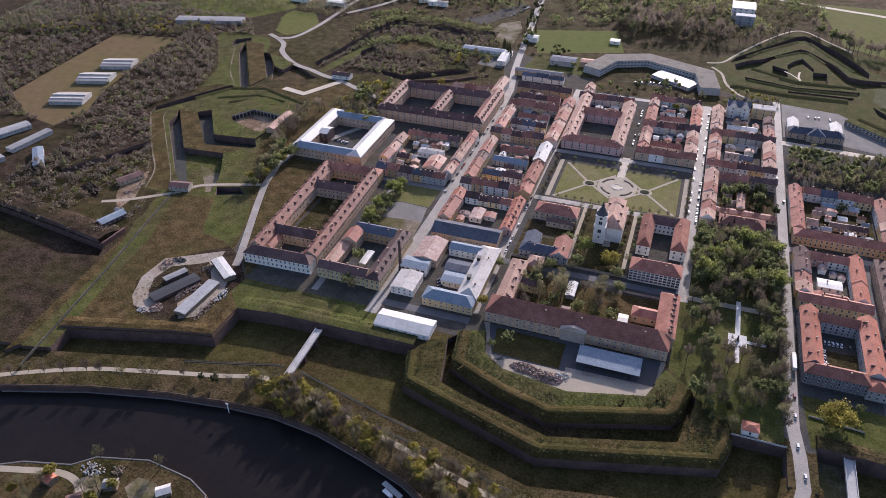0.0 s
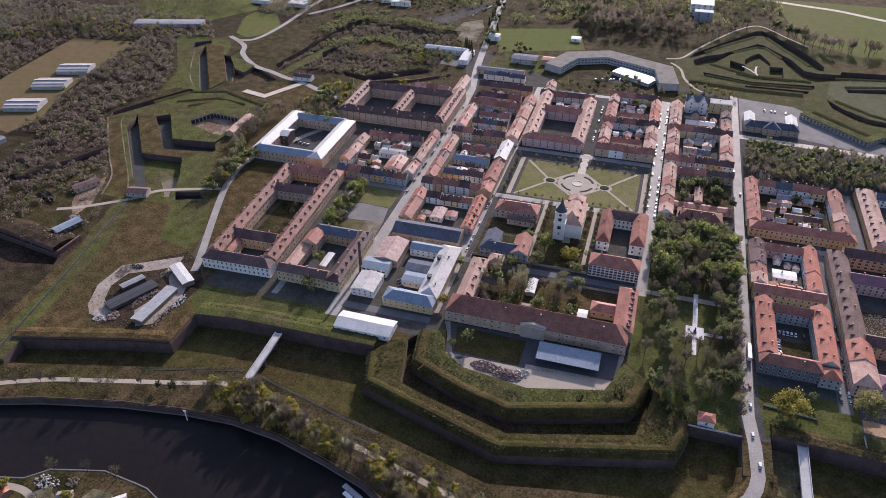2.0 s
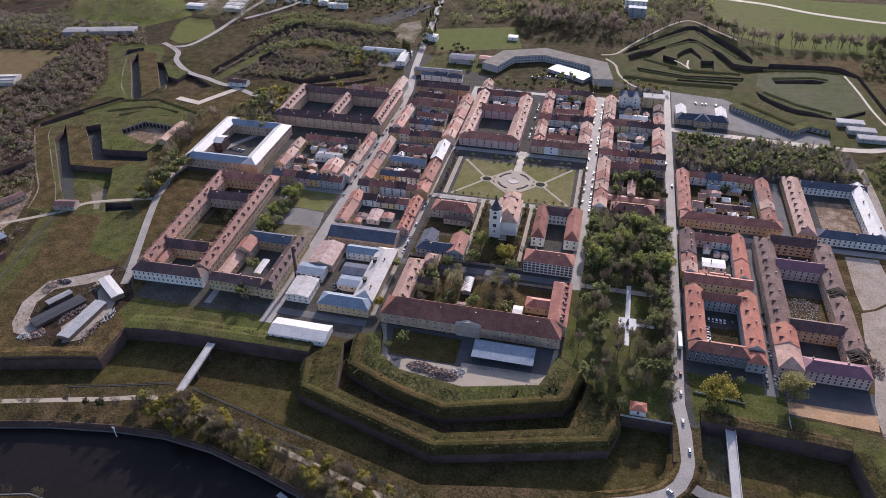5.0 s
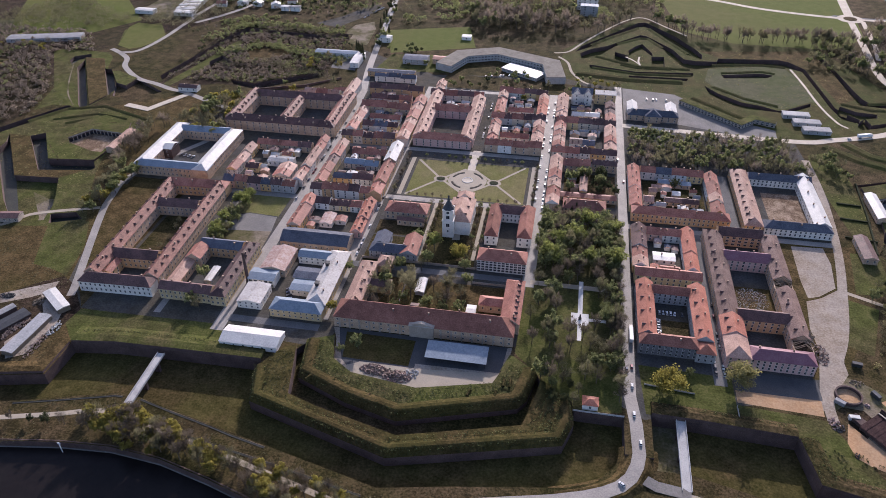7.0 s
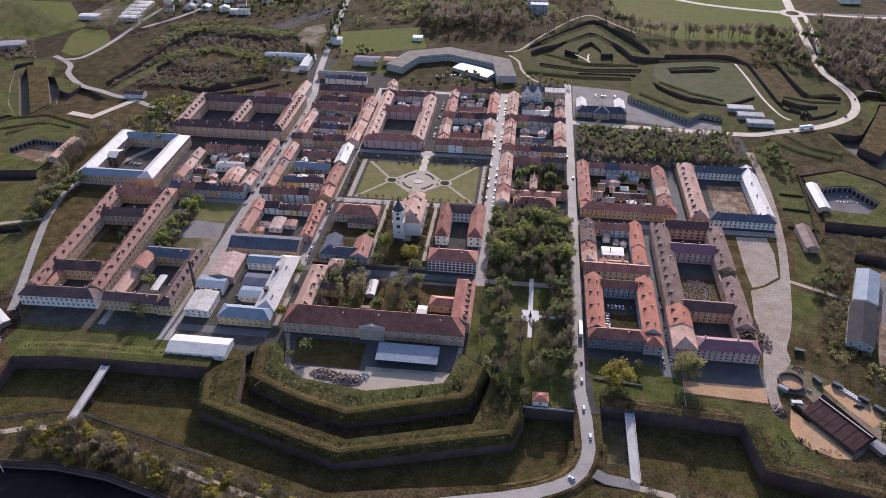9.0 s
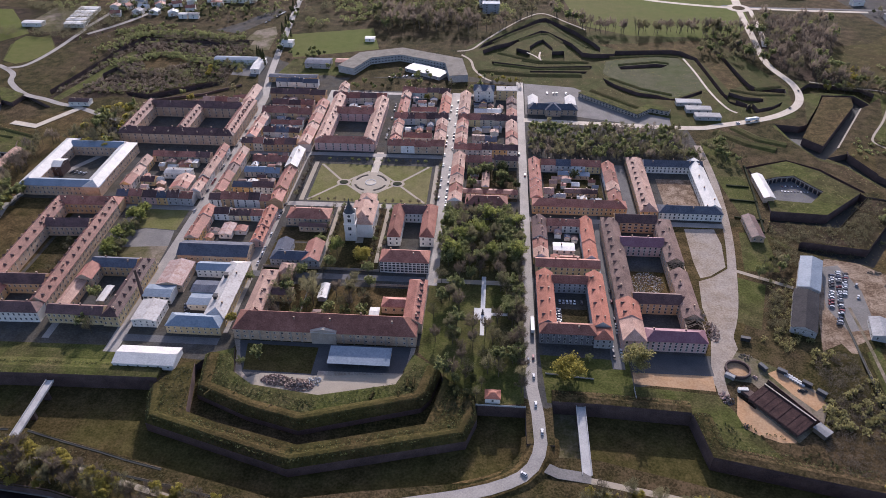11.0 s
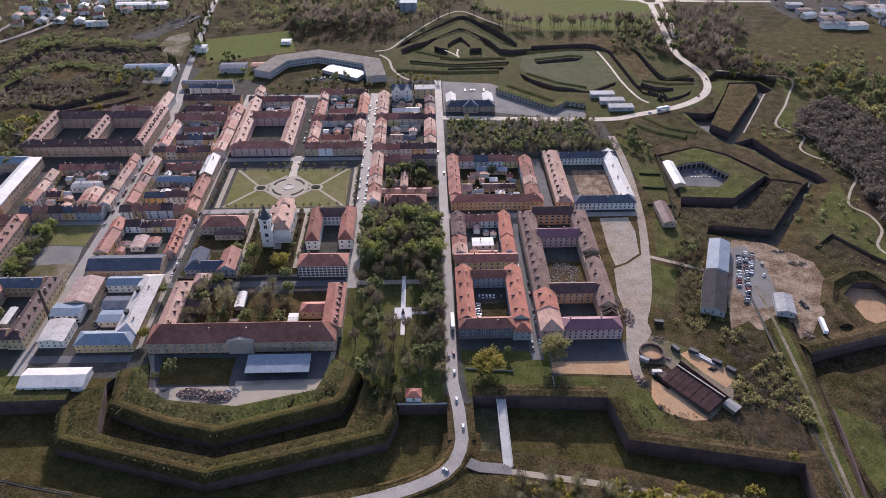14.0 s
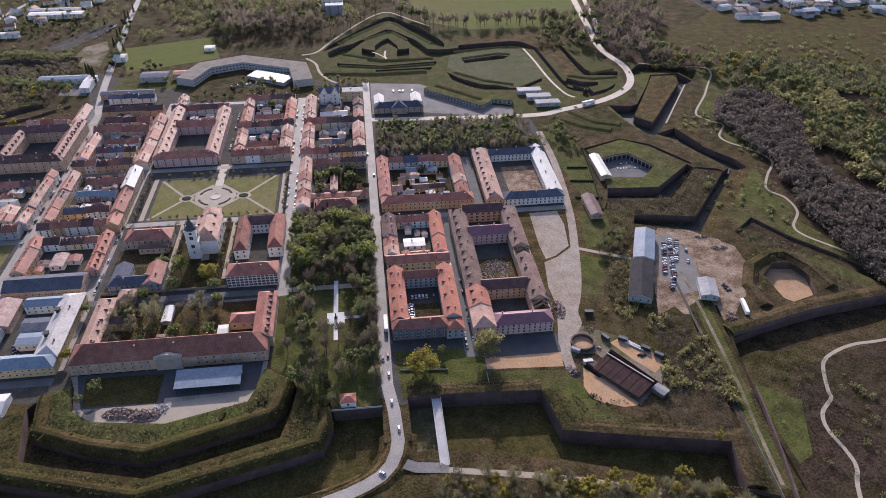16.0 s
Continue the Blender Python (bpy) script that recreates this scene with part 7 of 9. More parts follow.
# yards between the houses: sheds, lean-tos and walls
def clutter(x0, y0, x1, y1, n, seed):
    rng = random.Random(seed)
    taken = []
    for _ in range(n * 6):
        if len(taken) >= n:
            break
        w, d = rng.uniform(4, 9), rng.uniform(3.5, 7)
        x, y = rng.uniform(x0 + w / 2, x1 - w / 2), rng.uniform(y0 + d / 2, y1 - d / 2)
        if any(abs(x - a) < (w + e) / 2 + 0.4 and abs(y - b2) < (d + f) / 2 + 0.4 for a, b2, e, f in taken):
            continue
        taken.append((x, y, w, d))
        roof = rng.choice([TILE, TILE_DARK, TILE_PINK, SHEET_GREY, SHEET_WHITE, RUST, SLATE, TILE])
        house(x - w / 2, y - d / 2, x + w / 2, y + d / 2, rng.uniform(2.6, 5.2), rng.uniform(0.8, 2.2), rng.choice("xy"), roof, rng.choice([PLASTER, PL_OLD, PL_WHITE]), "gg", "", 1, rng.choice((0, 0, 1)),
              name="shed", label=f"small back-yard shed with a {ROOF_WORDS[roof]} roof", category="shed", group="back-yard sheds")


for box in ((-118, -16, -82, 0, 5), (-118, 13, -82, 21, 4), (-118, 33, -82, 42, 4), (-120, 64, -82, 79, 6), (-120, 91, -84, 99, 4), (-118, 110, -84, 119, 4), (-126, 133, -84, 144, 5), (-126, 157, -84, 167, 4),
            (-205, -36, -178, -8, 5), (-200, 6, -158, 22, 7), (20, 90, 49, 114, 6), (20, 130, 50, 139, 3), (20, 152, 50, 178, 7), (86, 92, 118, 114, 6), (86, 64, 118, 77, 4), (86, 130, 120, 141, 4), (86, 154, 120, 172, 5),
            (155, -30, 206, -16, 7), (155, -4, 206, 14, 7), (155, 24, 206, 27, 0), (156, -88, 178, -72, 3), (156, -114, 160, -102, 1), (-48, 138, -20, 162, 5), (86, -8, 99, 26, 3), (-118, -104, -110, -76, 2), (-115, -58, -82, -53, 0)):
    clutter(*box[:4], box[4], int(box[0] * 7 + box[1] * 3))

sweep("retaining_wall", [(-262, 158), (-215, 176), (-180, 204)], [(1.0, -5.3), (1.0, 2.2), (0.2, 2.3), (-0.2, -0.3)], [BRICK], "long dark masonry wall along the old ditch", "wall")
for x0, y0, x1, y1, roof, wall, k in ((-196, 150, -180, 160, TILE_PINK, PL_OLD, 25), (-176, 160, -162, 170, TILE, PL_WHITE, 15), (-216, 146, -204, 153, TILE_PINK, PL_OLD, 20)):
    turned(house(x0, y0, x1, y1, 4.5, 2.6, "x", roof, wall, "gg", "s", 1, 1), k)

# ---- trees ----
def limb(g, p, q, r0, r1, n=5):
    d = (q - p).normalized()
    u = d.orthogonal().normalized()
    v = d.cross(u)
    g.solid([p + r0 * (math.cos(2 * math.pi * k / n) * u + math.sin(2 * math.pi * k / n) * v) for k in range(n)],
            [q + r1 * (math.cos(2 * math.pi * k / n) * u + math.sin(2 * math.pi * k / n) * v) for k in range(n)])


def tree_meshes(seed, height, spread, leaf, count, size, twiggy=False, conifer=False, limbs=11, low=0.30):
    """A tapered trunk that forks into rising limbs, and a loose crown of many small leaves or twigs with gaps."""
    rng = random.Random(seed)
    g, tips = Geo(), []
    top = Vector((rng.uniform(-0.4, 0.4), rng.uniform(-0.4, 0.4), height * (low + 0.08)))
    limb(g, Vector((0, 0, -0.3)), top, 0.019 * height, 0.013 * height, 5)
    if conifer:
        limb(g, top, Vector((0, 0, height * 0.97)), 0.017 * height, 0.004 * height, 4)
    for k in range(0 if conifer else limbs):
        a = 2 * math.pi * k / limbs * 1.9 + rng.uniform(-0.5, 0.5)
        r = spread * math.sqrt(rng.uniform(0.04, 0.75))
        tip = Vector((r * math.cos(a), r * math.sin(a), height * (rng.uniform(0.72, 0.99) - 0.30 * (r / spread) ** 2)))
        base = top * rng.uniform(0.8, 1.0)
        mid = base.lerp(tip, 0.5) + Vector((0.12 * tip.x, 0.12 * tip.y, -0.02 * height))
        limb(g, base, mid, 0.0085 * height, 0.005 * height, 3)
        limb(g, mid, tip, 0.005 * height, 0.0015 * height, 3)
        tips += [tip, tip, mid.lerp(tip, 0.4)]
        for _ in range(2):
            t2 = mid + Vector((rng.uniform(-1, 1), rng.uniform(-1, 1), rng.uniform(0.0, 0.9))) * spread * 0.5
            limb(g, mid, t2, 0.004 * height, 0.001 * height, 3)
            tips.append(t2)
    trunk = g.mesh("trunk", [BARK])
    c = Geo()
    blobs = [(t, spread * rng.uniform(0.16, 0.40)) for t in tips]
    for k in range(count):
        if conifer:
            h = rng.uniform(0.08, 1.0)
            a, r = rng.uniform(0, 2 * math.pi), spread * (1.02 - h) * math.sqrt(rng.uniform(0.2, 1)) * (0.8 + 0.3 * math.sin(h * 40))
            p = Vector((r * math.cos(a), r * math.sin(a), h * height))
        else:
            t, r = blobs[rng.randrange(len(blobs))]
            d = Vector((rng.gauss(0, 1), rng.gauss(0, 1), rng.gauss(0, 1.0))).normalized()
            p = t + d * r * (rng.random() ** 0.45)
            p.z = max(p.z, height * low * 0.8)
        if twiggy:
            d = (p - Vector((0, 0, height * 0.35))).normalized() + Vector((rng.gauss(0, 0.4), rng.gauss(0, 0.4), rng.gauss(0.35, 0.4)))
            d.normalize()
            s = d.orthogonal().normalized() * size * 0.075
            l = size * rng.uniform(0.9, 1.9)
            c.face([p - s, p + s, p + d * l])
        else:
            d = Vector((rng.gauss(0, 1), rng.gauss(0, 1), rng.gauss(0, 1))).normalized()
            u = d.orthogonal().normalized()
            v = d.cross(u)
            q = size * rng.uniform(0.5, 1.2)
            c.face([p - u * q * 1.15, p + u * q * 0.6 - v * q * 0.95, p + u * q * 0.6 + v * q * 0.95])
    return trunk, c.mesh("crown", [leaf])


KINDS = {
    "broad": [tree_meshes(s, 12, 8.4, LEAF_YELLOW, 3400, 0.5, limbs=18, low=0.2) for s in (31,)],
    "olive": [tree_meshes(s, 15, 8.2, LEAF_OLIVE, 3000, 0.5, limbs=18, low=0.22) for s in (32,)],
    "spring": [tree_meshes(s, 15, 6.2, LEAF_FRESH, 1500, 0.52, limbs=14) for s in (33,)],
    "yellow": [tree_meshes(s, 10, 4.4, LEAF_YELLOW, 1200, 0.45) for s in (1, 2)],
    "green": [tree_meshes(s, 13, 4.4, LEAF_GREEN, 1200, 0.45) for s in (3, 4, 5)],
    "dark": [tree_meshes(s, 11, 3.8, LEAF_DARK, 1000, 0.38) for s in (6, 7)],
    "budding": [tree_meshes(s, 14, 4.0, TWIG, 820, 1.05, True) for s in (8, 9, 10)],
    "bare": [tree_meshes(s, 14, 3.8, TWIG_BARE, 520, 1.15, True) for s in (11, 12)],
    "poplar": [tree_meshes(s, 24, 3.2, TWIG, 900, 1.1, True, True) for s in (14,)],
    "conifer": [tree_meshes(s, 13, 3.0, LEAF_DARK, 700, 0.42, False, True) for s in (13,)],
}
# the same kinds with coarser crowns, for trees in the distance
DISTANT = {
    "yellow": [tree_meshes(s, 10, 4.4, LEAF_YELLOW, 420, 0.72, limbs=6) for s in (1, 2)],
    "green": [tree_meshes(s, 13, 4.4, LEAF_GREEN, 470, 0.71, limbs=6) for s in (3, 4)],
    "dark": [tree_meshes(s, 11, 3.8, LEAF_DARK, 400, 0.62, limbs=6) for s in (6,)],
    "budding": [tree_meshes(s, 14, 4.0, TWIG, 400, 1.5, True, limbs=6) for s in (8, 9)],
    "bare": [tree_meshes(s, 14, 3.8, TWIG_DARK, 280, 1.6, True, limbs=6) for s in (11, 12)],
}
LABELS = {"broad": "broad round tree in bright yellow-green leaf", "olive": "broad round tree in olive spring leaf", "spring": "tall park tree in fresh green leaf", "poplar": "tall narrow budding poplar", "yellow": "round tree in fresh yellow-green leaf", "green": "broadleaf tree in young spring leaf", "dark": "dense dark green tree", "budding": "budding tree with fine brown twigs", "bare": "leafless tree with bare dark branches", "conifer": "dark narrow conifer in a garden"}
TREE_RNG = random.Random(21)


def tree(kind, x, y, z=0.0, s=1.0, group=""):
    trunk, crown = TREE_RNG.choice(KINDS[kind])
    r = thing("tree", x, y, z, LABELS[kind], "tree", group)
    part("trunk", trunk, None, r)
    part("crown", crown, None, r)
    r.rotation_euler = (0, 0, TREE_RNG.uniform(0, 6.28))
    k = s * TREE_RNG.uniform(0.85, 1.15)
    r.scale = (k, k, k * TREE_RNG.uniform(0.9, 1.1))


JOINED = []


def far_tree(kind, x, y, z=0.0, s=1.0):
    """Kept for the joined trees."""
    rng = TREE_RNG
    k = s * rng.uniform(0.85, 1.15)
    z = z or ground_at(x, y)[1]
    far = kind in DISTANT and (y > 45 or abs(x) > 320)
    JOINED.append((kind, far, rng.randrange(len((DISTANT if far else KINDS)[kind])), x, y, z, rng.uniform(0, 6.28), k))


def join_trees():
    """All trees too far or too many to tell apart, one mesh for each kind."""
    for kind, far in [(k, f) for k in KINDS for f in (False, True) if not f or k in DISTANT]:
        for which, (trunk, crown) in enumerate((DISTANT if far else KINDS)[kind]):
            rows = [r for r in JOINED if r[:3] == (kind, far, which)]
            if not rows:
                continue
            V, F, I = [], [], []
            n = 0
            for me, mi in ((trunk, 0), (crown, 1)):
                co = np.empty(len(me.vertices) * 3)
                me.vertices.foreach_get("co", co)
                co = co.reshape(-1, 3)
                polys = [tuple(p.vertices) for p in me.polygons]
                for _, _, _, x, y, z, a, k in rows:
                    c, s = math.cos(a) * k, math.sin(a) * k
                    V.append(np.stack([co[:, 0] * c - co[:, 1] * s + x, co[:, 0] * s + co[:, 1] * c + y, co[:, 2] * k + z], 1))
                    F += [tuple(v + n for v in p) for p in polys]
                    I += [mi] * len(polys)
                    n += len(co)
            me = mesh_of("trees", np.concatenate(V).tolist(), F, [BARK, crown.materials[0]], I)
            tagged(new("trees", me), "many trees: " + LABELS[kind], "trees", "", "stuff")


def grove(poly, n, mix, gap=5.0, s=1.0, seed=0, z=0.0, avoid=(), group="park trees", apart=True):
    rng = random.Random(seed)
    for p in scatter(poly, n, rng, gap, avoid):
        if apart:
            tree(rng.choice(mix), *p, z, s, group)
        else:
            far_tree(rng.choice(mix), *p, z, s)


def avenue(a, b, n, kind, s=1.0, z=0.0, jitter=1.0, group="avenue trees", apart=True):
    for k in range(n):
        u = (k + 0.5) / n
        (tree if apart else far_tree)(TREE_RNG.choice(kind), a[0] + (b[0] - a[0]) * u + TREE_RNG.uniform(-jitter, jitter), a[1] + (b[1] - a[1]) * u + TREE_RNG.uniform(-jitter, jitter), z, s, *([group] if apart else []))


WEST_AVOID = ([(-678, -15), (-686, 60), (-698, 185), (-608, 196), (-599, 120), (-585, 33), (-561, -30), (-571, -65), (-614, -56)], [(-496, -5), (-487, 16), (-468, 41), (-445, 77), (-345, 67), (-343, -40), (-326, -79), (-302, -123), (-399, -138), (-435, -81)], [(-568, 228), (-496, 238), (-470, 190), (-423, 128), (-431, 73), (-483, 67), (-492, 99)], [(-424, -139), (-415, -112), (-397, -154), (-398, -177), (-415, -157)], [(-640, -60), (-640, -170), (-530, -170), (-530, -60)], [(-430, -150), (-385, -130), (-385, -200), (-440, -200)], [(-620, -190), (-371, -222), (-366, -240), (-620, -225)])
NW_AVOID = ([(-380, 158), (-369, 208), (-354, 294), (-349, 308), (-342, 302), (-352, 214), (-371, 149)], [(-330, 280), (-274, 292), (-268, 267), (-307, 241)])
CROSS_AREA = [(96, -190), (114, -190), (114, -134), (96, -134)]
grove([(72, -122), (132, -122), (132, -56), (72, -56)], 66, ["green", "spring", "budding", "green", "bare", "green", "budding", "green", "green"], 5.8, 1.2, 1, apart=False)
grove([(74, -240), (131, -240), (131, -124), (74, -124)], 34, ["bare", "green", "budding", "bare", "budding"], 6.6, 1.2, 2, avoid=(CROSS_AREA, [(62, -250), (82, -250), (82, -125), (62, -125)]))
grove([(70, -136), (86, -136), (88, -212), (72, -212)], 8, ["budding", "green", "bare"], 6.0, 1.15, 4, apart=False)
grove([(118, -140), (130, -140), (130, -226), (114, -226), (122, -190)], 14, ["budding", "green", "green"], 5.5, 1.1, 5, apart=False)
grove([(84, -255), (106, -255), (106, -235), (84, -230)], 10, ["green", "dark", "budding"], 4, 0.7, 3)
grove([(146, 50), (300, 50), (290, 112), (146, 112)], 150, ["budding", "green", "budding", "bare", "green", "budding", "budding", "green"], 6, 1.05, 4, apart=False)
grove([(-62, -240), (-40, -240), (-40, -232), (-62, -232)], 1, ["green"], 1, 0.6, 5)
grove([(-44, -198), (24, -198), (24, -146), (-44, -146)], 24, ["budding", "bare", "green", "budding"], 7, 1.0, 6, avoid=([(-14, -192), (-2, -192), (-2, -150), (-14, -150)],), apart=False)
for x, y, k, s in ((11, -117, "broad", 0.75), (-9, -113, "spring", 1.0), (-11, -131, "green", 1.1), (-29, -141, "green", 1.0), (-14, -139, "budding", 1.0), (18, -134, "green", 1.1), (24, -112, "budding", 0.8), (-24, -100, "green", 0.9), (-15, -172, "budding", 1.7), (9, -160, "budding", 1.1), (-36, -160, "green", 1.0), (-30, -178, "budding", 1.2), (12, -178, "bare", 1.2), (-66, -150, "green", 0.8),
                   (160, -230, "broad", 1.15), (203, -221, "olive", 1.1), (-38, -229, "green", 1.0), (174, -218, "green", 0.6), (182, 12, "dark", 1.2), (-66, -196, "yellow", 0.9), (-166, -206, "green", 1.1), (-170, -178, "green", 1.1), (-158, -212, "budding", 1.0), (104, 14, "dark", 1.5), (118, 18, "dark", 1.3), (35, 178, "yellow", 0.8)):
    tree(k, x, y, 0, s)
for x in (-20, 22):
    for dx in (-4, 4):
        avenue((x + dx, -42), (x + dx, -125), 12, ["bare", "budding", "green"], 0.5, 0, 0.8, apart=False)
for x in (-60, 61):
    avenue((x, -34), (x, 36), 12, ["bare", "budding"], 0.5, 0, 0.5, apart=False)
avenue((-50, -36), (50, -36), 14, ["bare"], 0.4, 0, 0.5, apart=False)
avenue((-48, 36), (50, 36), 14, ["green", "bare"], 0.35, 0, 0.5, apart=False)
avenue((131, -250), (131, -60), 24, ["bare", "budding"], 1.05, 0, 0.6)
avenue((-80, -205), (-78, -140), 1, ["green"], 0.6)
grove([(88, -10), (131, -10), (131, 28), (108, 28), (88, 20)], 16, ["dark", "green", "green", "conifer"], 5, 0.95, 7)
grove([(76, -54), (130, -54), (130, -38), (76, -38)], 16, ["bare", "bare", "budding", "conifer"], 4.5, 0.8, 8)
grove([(-186, -62), (-174, -62), (-178, -132), (-186, -132)], 28, ["green", "spring", "budding", "green"], 3.8, 0.85, 9, apart=False)
grove([(-308, 46), (-256, 36), (-250, 124), (-300, 134)], 44, ["green", "yellow", "budding", "budding"], 6, 1.3, 10, apart=False)
grove([(-314, -110), (-300, -110), (-300, -40), (-316, -40)], 22, ["budding", "yellow", "green"], 5, 1.15, 11, apart=False)
grove([(-336, -30), (-322, -40), (-318, 60), (-336, 60)], 22, ["budding", "bare", "bare"], 5, 1.15, 12, apart=False)
grove([(-226, -160), (-204, -160), (-204, -105), (-226, -105)], 8, ["green", "budding"], 6, 0.6, 13, group="court trees")
avenue((-340, -358), (-235, -326), 9, ["bare", "budding", "bare"], 0.8, -3, 3)
avenue((-230, -324), (-175, -316), 5, ["bare", "dark", "bare"], 0.7, -3, 2)
grove([(-180, -308), (-152, -306), (-117, -317), (-79, -333), (-49, -344), (20, -378), (80, -430), (40, -415), (-20, -368), (-66, -345), (-93, -337), (-126, -328), (-158, -325), (-182, -322)], 110, ["budding", "yellow", "bare", "yellow", "bare"], 3.4, 1.1, 14, -3, group="riverside trees", apart=False)
grove([(-132, -316), (-100, -321), (-60, -329), (-20, -337), (4, -345), (-12, -350), (-50, -341), (-96, -331), (-130, -326)], 44, ["bare", "budding", "bare", "budding", "yellow"], 3.6, 0.85, 24, -3, apart=False)
grove([(165, -314), (230, -321), (300, -337), (330, -350), (300, -356), (220, -342), (160, -334)], 86, ["yellow", "budding", "bare", "budding", "yellow"], 3.2, 1.15, 15, -3, group="riverside trees", apart=False)
grove([(300, -352), (380, -384), (380, -420), (290, -380), (220, -352), (140, -340)], 40, ["yellow", "budding"], 4, 1.0, 16, -3, apart=False)
grove([(-320, -425), (-180, -395), (-165, -400), (-160, -450), (-330, -470)], 34, ["budding", "yellow", "budding"], 5, 0.9, 16, -3, group="far bank trees", apart=False)
grove([(310, 84), (330, 100), (345, 60), (318, 40)], 12, ["budding", "green"], 5, 0.9, 17, apart=False)
grove([(306, -122), (332, -112), (336, -100), (318, -100)], 10, ["dark", "green", "budding"], 4, 0.8, 18, apart=False)
grove([(360, 330), (425, 310), (420, 420), (390, 440)], 24, ["green", "budding"], 6, 1.0, 19, apart=False)
avenue((-770, 205), (-690, 242), 18, ["poplar"], 1.0, 0, 4, apart=False)
avenue((-860, 152), (-815, 170), 7, ["poplar"], 1.0, 0, 4, apart=False)
avenue((240, 412), (430, 420), 44, ["bare", "bare", "budding"], 1.3, 0, 9, apart=False)
avenue((403, 437), (428, 300), 26, ["green", "bare", "budding"], 1.3, 0, 7, apart=False)
avenue((100, 405), (165, 490), 14, ["bare", "budding"], 1.4, 0, 9, apart=False)
avenue((180, 490), (240, 410), 16, ["bare", "green"], 1.4, 0, 8, apart=False)
grove([(-76, 505), (82, 495), (85, 395), (-53, 400)], 84, ["bare", "budding", "green", "budding", "bare", "bare"], 7, 1.6, 71, apart=False)
avenue((-190, 300), (-168, 262), 6, ["conifer"], 1.2, 0, 3, apart=False)
avenue((-160, 300), (-190, 520), 18, ["dark", "conifer", "green"], 1.0, 0, 8, apart=False)
grove([(-440, 560), (-210, 560), (-210, 430), (-300, 425), (-445, 430)], 60, ["budding", "dark", "green", "conifer"], 9, 0.8, 72, apart=False)
grove([(-240, 230), (-205, 215), (-180, 235), (-190, 262), (-230, 266)], 14, ["yellow", "budding", "green"], 5, 0.9, 73, apart=False)
grove([(90, 232), (140, 222), (140, 236), (92, 246)], 12, ["green", "yellow", "budding"], 4, 0.6, 74, apart=False)
grove([(442, 284), (440, 404), (470, 470), (565, 470), (550, 400), (510, 304), (505, 258)], 84, ["bare", "budding", "bare", "bare", "green"], 7, 1.4, 75, apart=False)
grove([(471, 270), (521, 288), (548, 256), (552, 218), (519, 220), (476, 243)], 38, ["yellow", "budding", "green", "bare", "budding"], 6.5, 1.1, 78, apart=False)
grove([(550, 244), (614, 255), (657, 188), (619, 144), (570, 165), (529, 194)], 48, ["green", "budding", "green", "yellow"], 7, 1.2, 76, apart=False)
grove([(592, 117), (685, 92), (600, -50), (560, -5)], 48, ["green", "green", "budding"], 7, 1.2, 77, apart=False)
grove([(-66, 195), (120, 200), (120, 215), (-60, 215)], 14, ["green", "dark"], 5, 0.7, 20, apart=False)
grove([(-20, 232), (36, 232), (34, 250), (-20, 258)], 8, ["green"], 5, 0.7, 22, apart=False)
grove([(-160, 300), (-120, 285), (-90, 300), (-130, 320)], 10, ["dark", "green"], 5, 0.7, 23, apart=False)

for x, y, k, s in ((239, -327, "yellow", 0.9), (256, -323, "yellow", 1.0), (293, -327, "yellow", 1.1), (268, -331, "yellow", 0.8), (-172, -319, "yellow", 0.9), (-159, -321, "yellow", 0.8), (-146, -330, "yellow", 0.9), (-131, -330, "yellow", 0.8), (-250, -409, "yellow", 0.8), (-232, -391, "budding", 0.9), (-214, -386, "bare", 0.9), (-196, -385, "budding", 0.8), (-262, -424, "yellow", 0.8), (-226, -412, "budding", 0.8), (-212, -404, "yellow", 0.7)):
    tree(k, x, y, -3, s, "riverside trees")
tree("yellow", 323, -306, 1.5, 0.7)
for x, y, k, s in ((-222, 158, "yellow", 0.9), (-236, 170, "green", 0.9), (-180, 178, "budding", 0.9), (-192, 190, "bare", 0.8), (-40, 214, "green", 0.9), (-10, 220, "dark", 0.8), (24, 216, "green", 0.9), (60, 212, "budding", 0.9), (92, 214, "green", 0.8), (112, 210, "yellow", 0.7), (-110, 250, "dark", 0.8), (-90, 256, "green", 0.9)):
    far_tree(k, x, y, 0, s)
grove([(-900, -330), (-500, -240), (-430, -150), (-480, -70), (-515, 10), (-500, 60), (-500, 110), (-560, 235), (-720, 240), (-900, 120)], 430, ["bare", "budding", "budding", "green", "bare", "dark"], 6, 0.62, 81, avoid=WEST_AVOID, apart=False)
grove([(-880, 110), (-700, 190), (-600, 205), (-560, 240), (-640, 262), (-720, 250), (-800, 215)], 110, ["bare", "budding", "green", "yellow"], 6, 0.7, 82, apart=False)
grove([(-395, 180), (-330, 165), (-210, 205), (-190, 300), (-250, 375), (-400, 390), (-440, 330), (-400, 300)], 170, ["bare", "budding", "green", "dark"], 5, 0.5, 83, avoid=NW_AVOID, apart=False)
grove([(650, 400), (960, 390), (980, 520), (640, 520)], 70, ["bare", "dark", "green", "budding"], 9, 0.8, 84, apart=False)
grove([(560, 260), (700, 240), (860, 200), (900, 120), (760, 60), (680, 100), (640, 180)], 90, ["green", "yellow", "green", "budding"], 7, 0.9, 85, apart=False)
grove([(590, 262), (760, 238), (760, 250), (590, 278)], 12, ["bare", "budding"], 8, 0.6, 86, apart=False)
grove([(-440, 520), (-200, 500), (-190, 440), (-230, 400), (-330, 420), (-440, 425)], 70, ["bare", "budding", "green", "dark"], 8, 0.6, 87, apart=False)
join_trees()


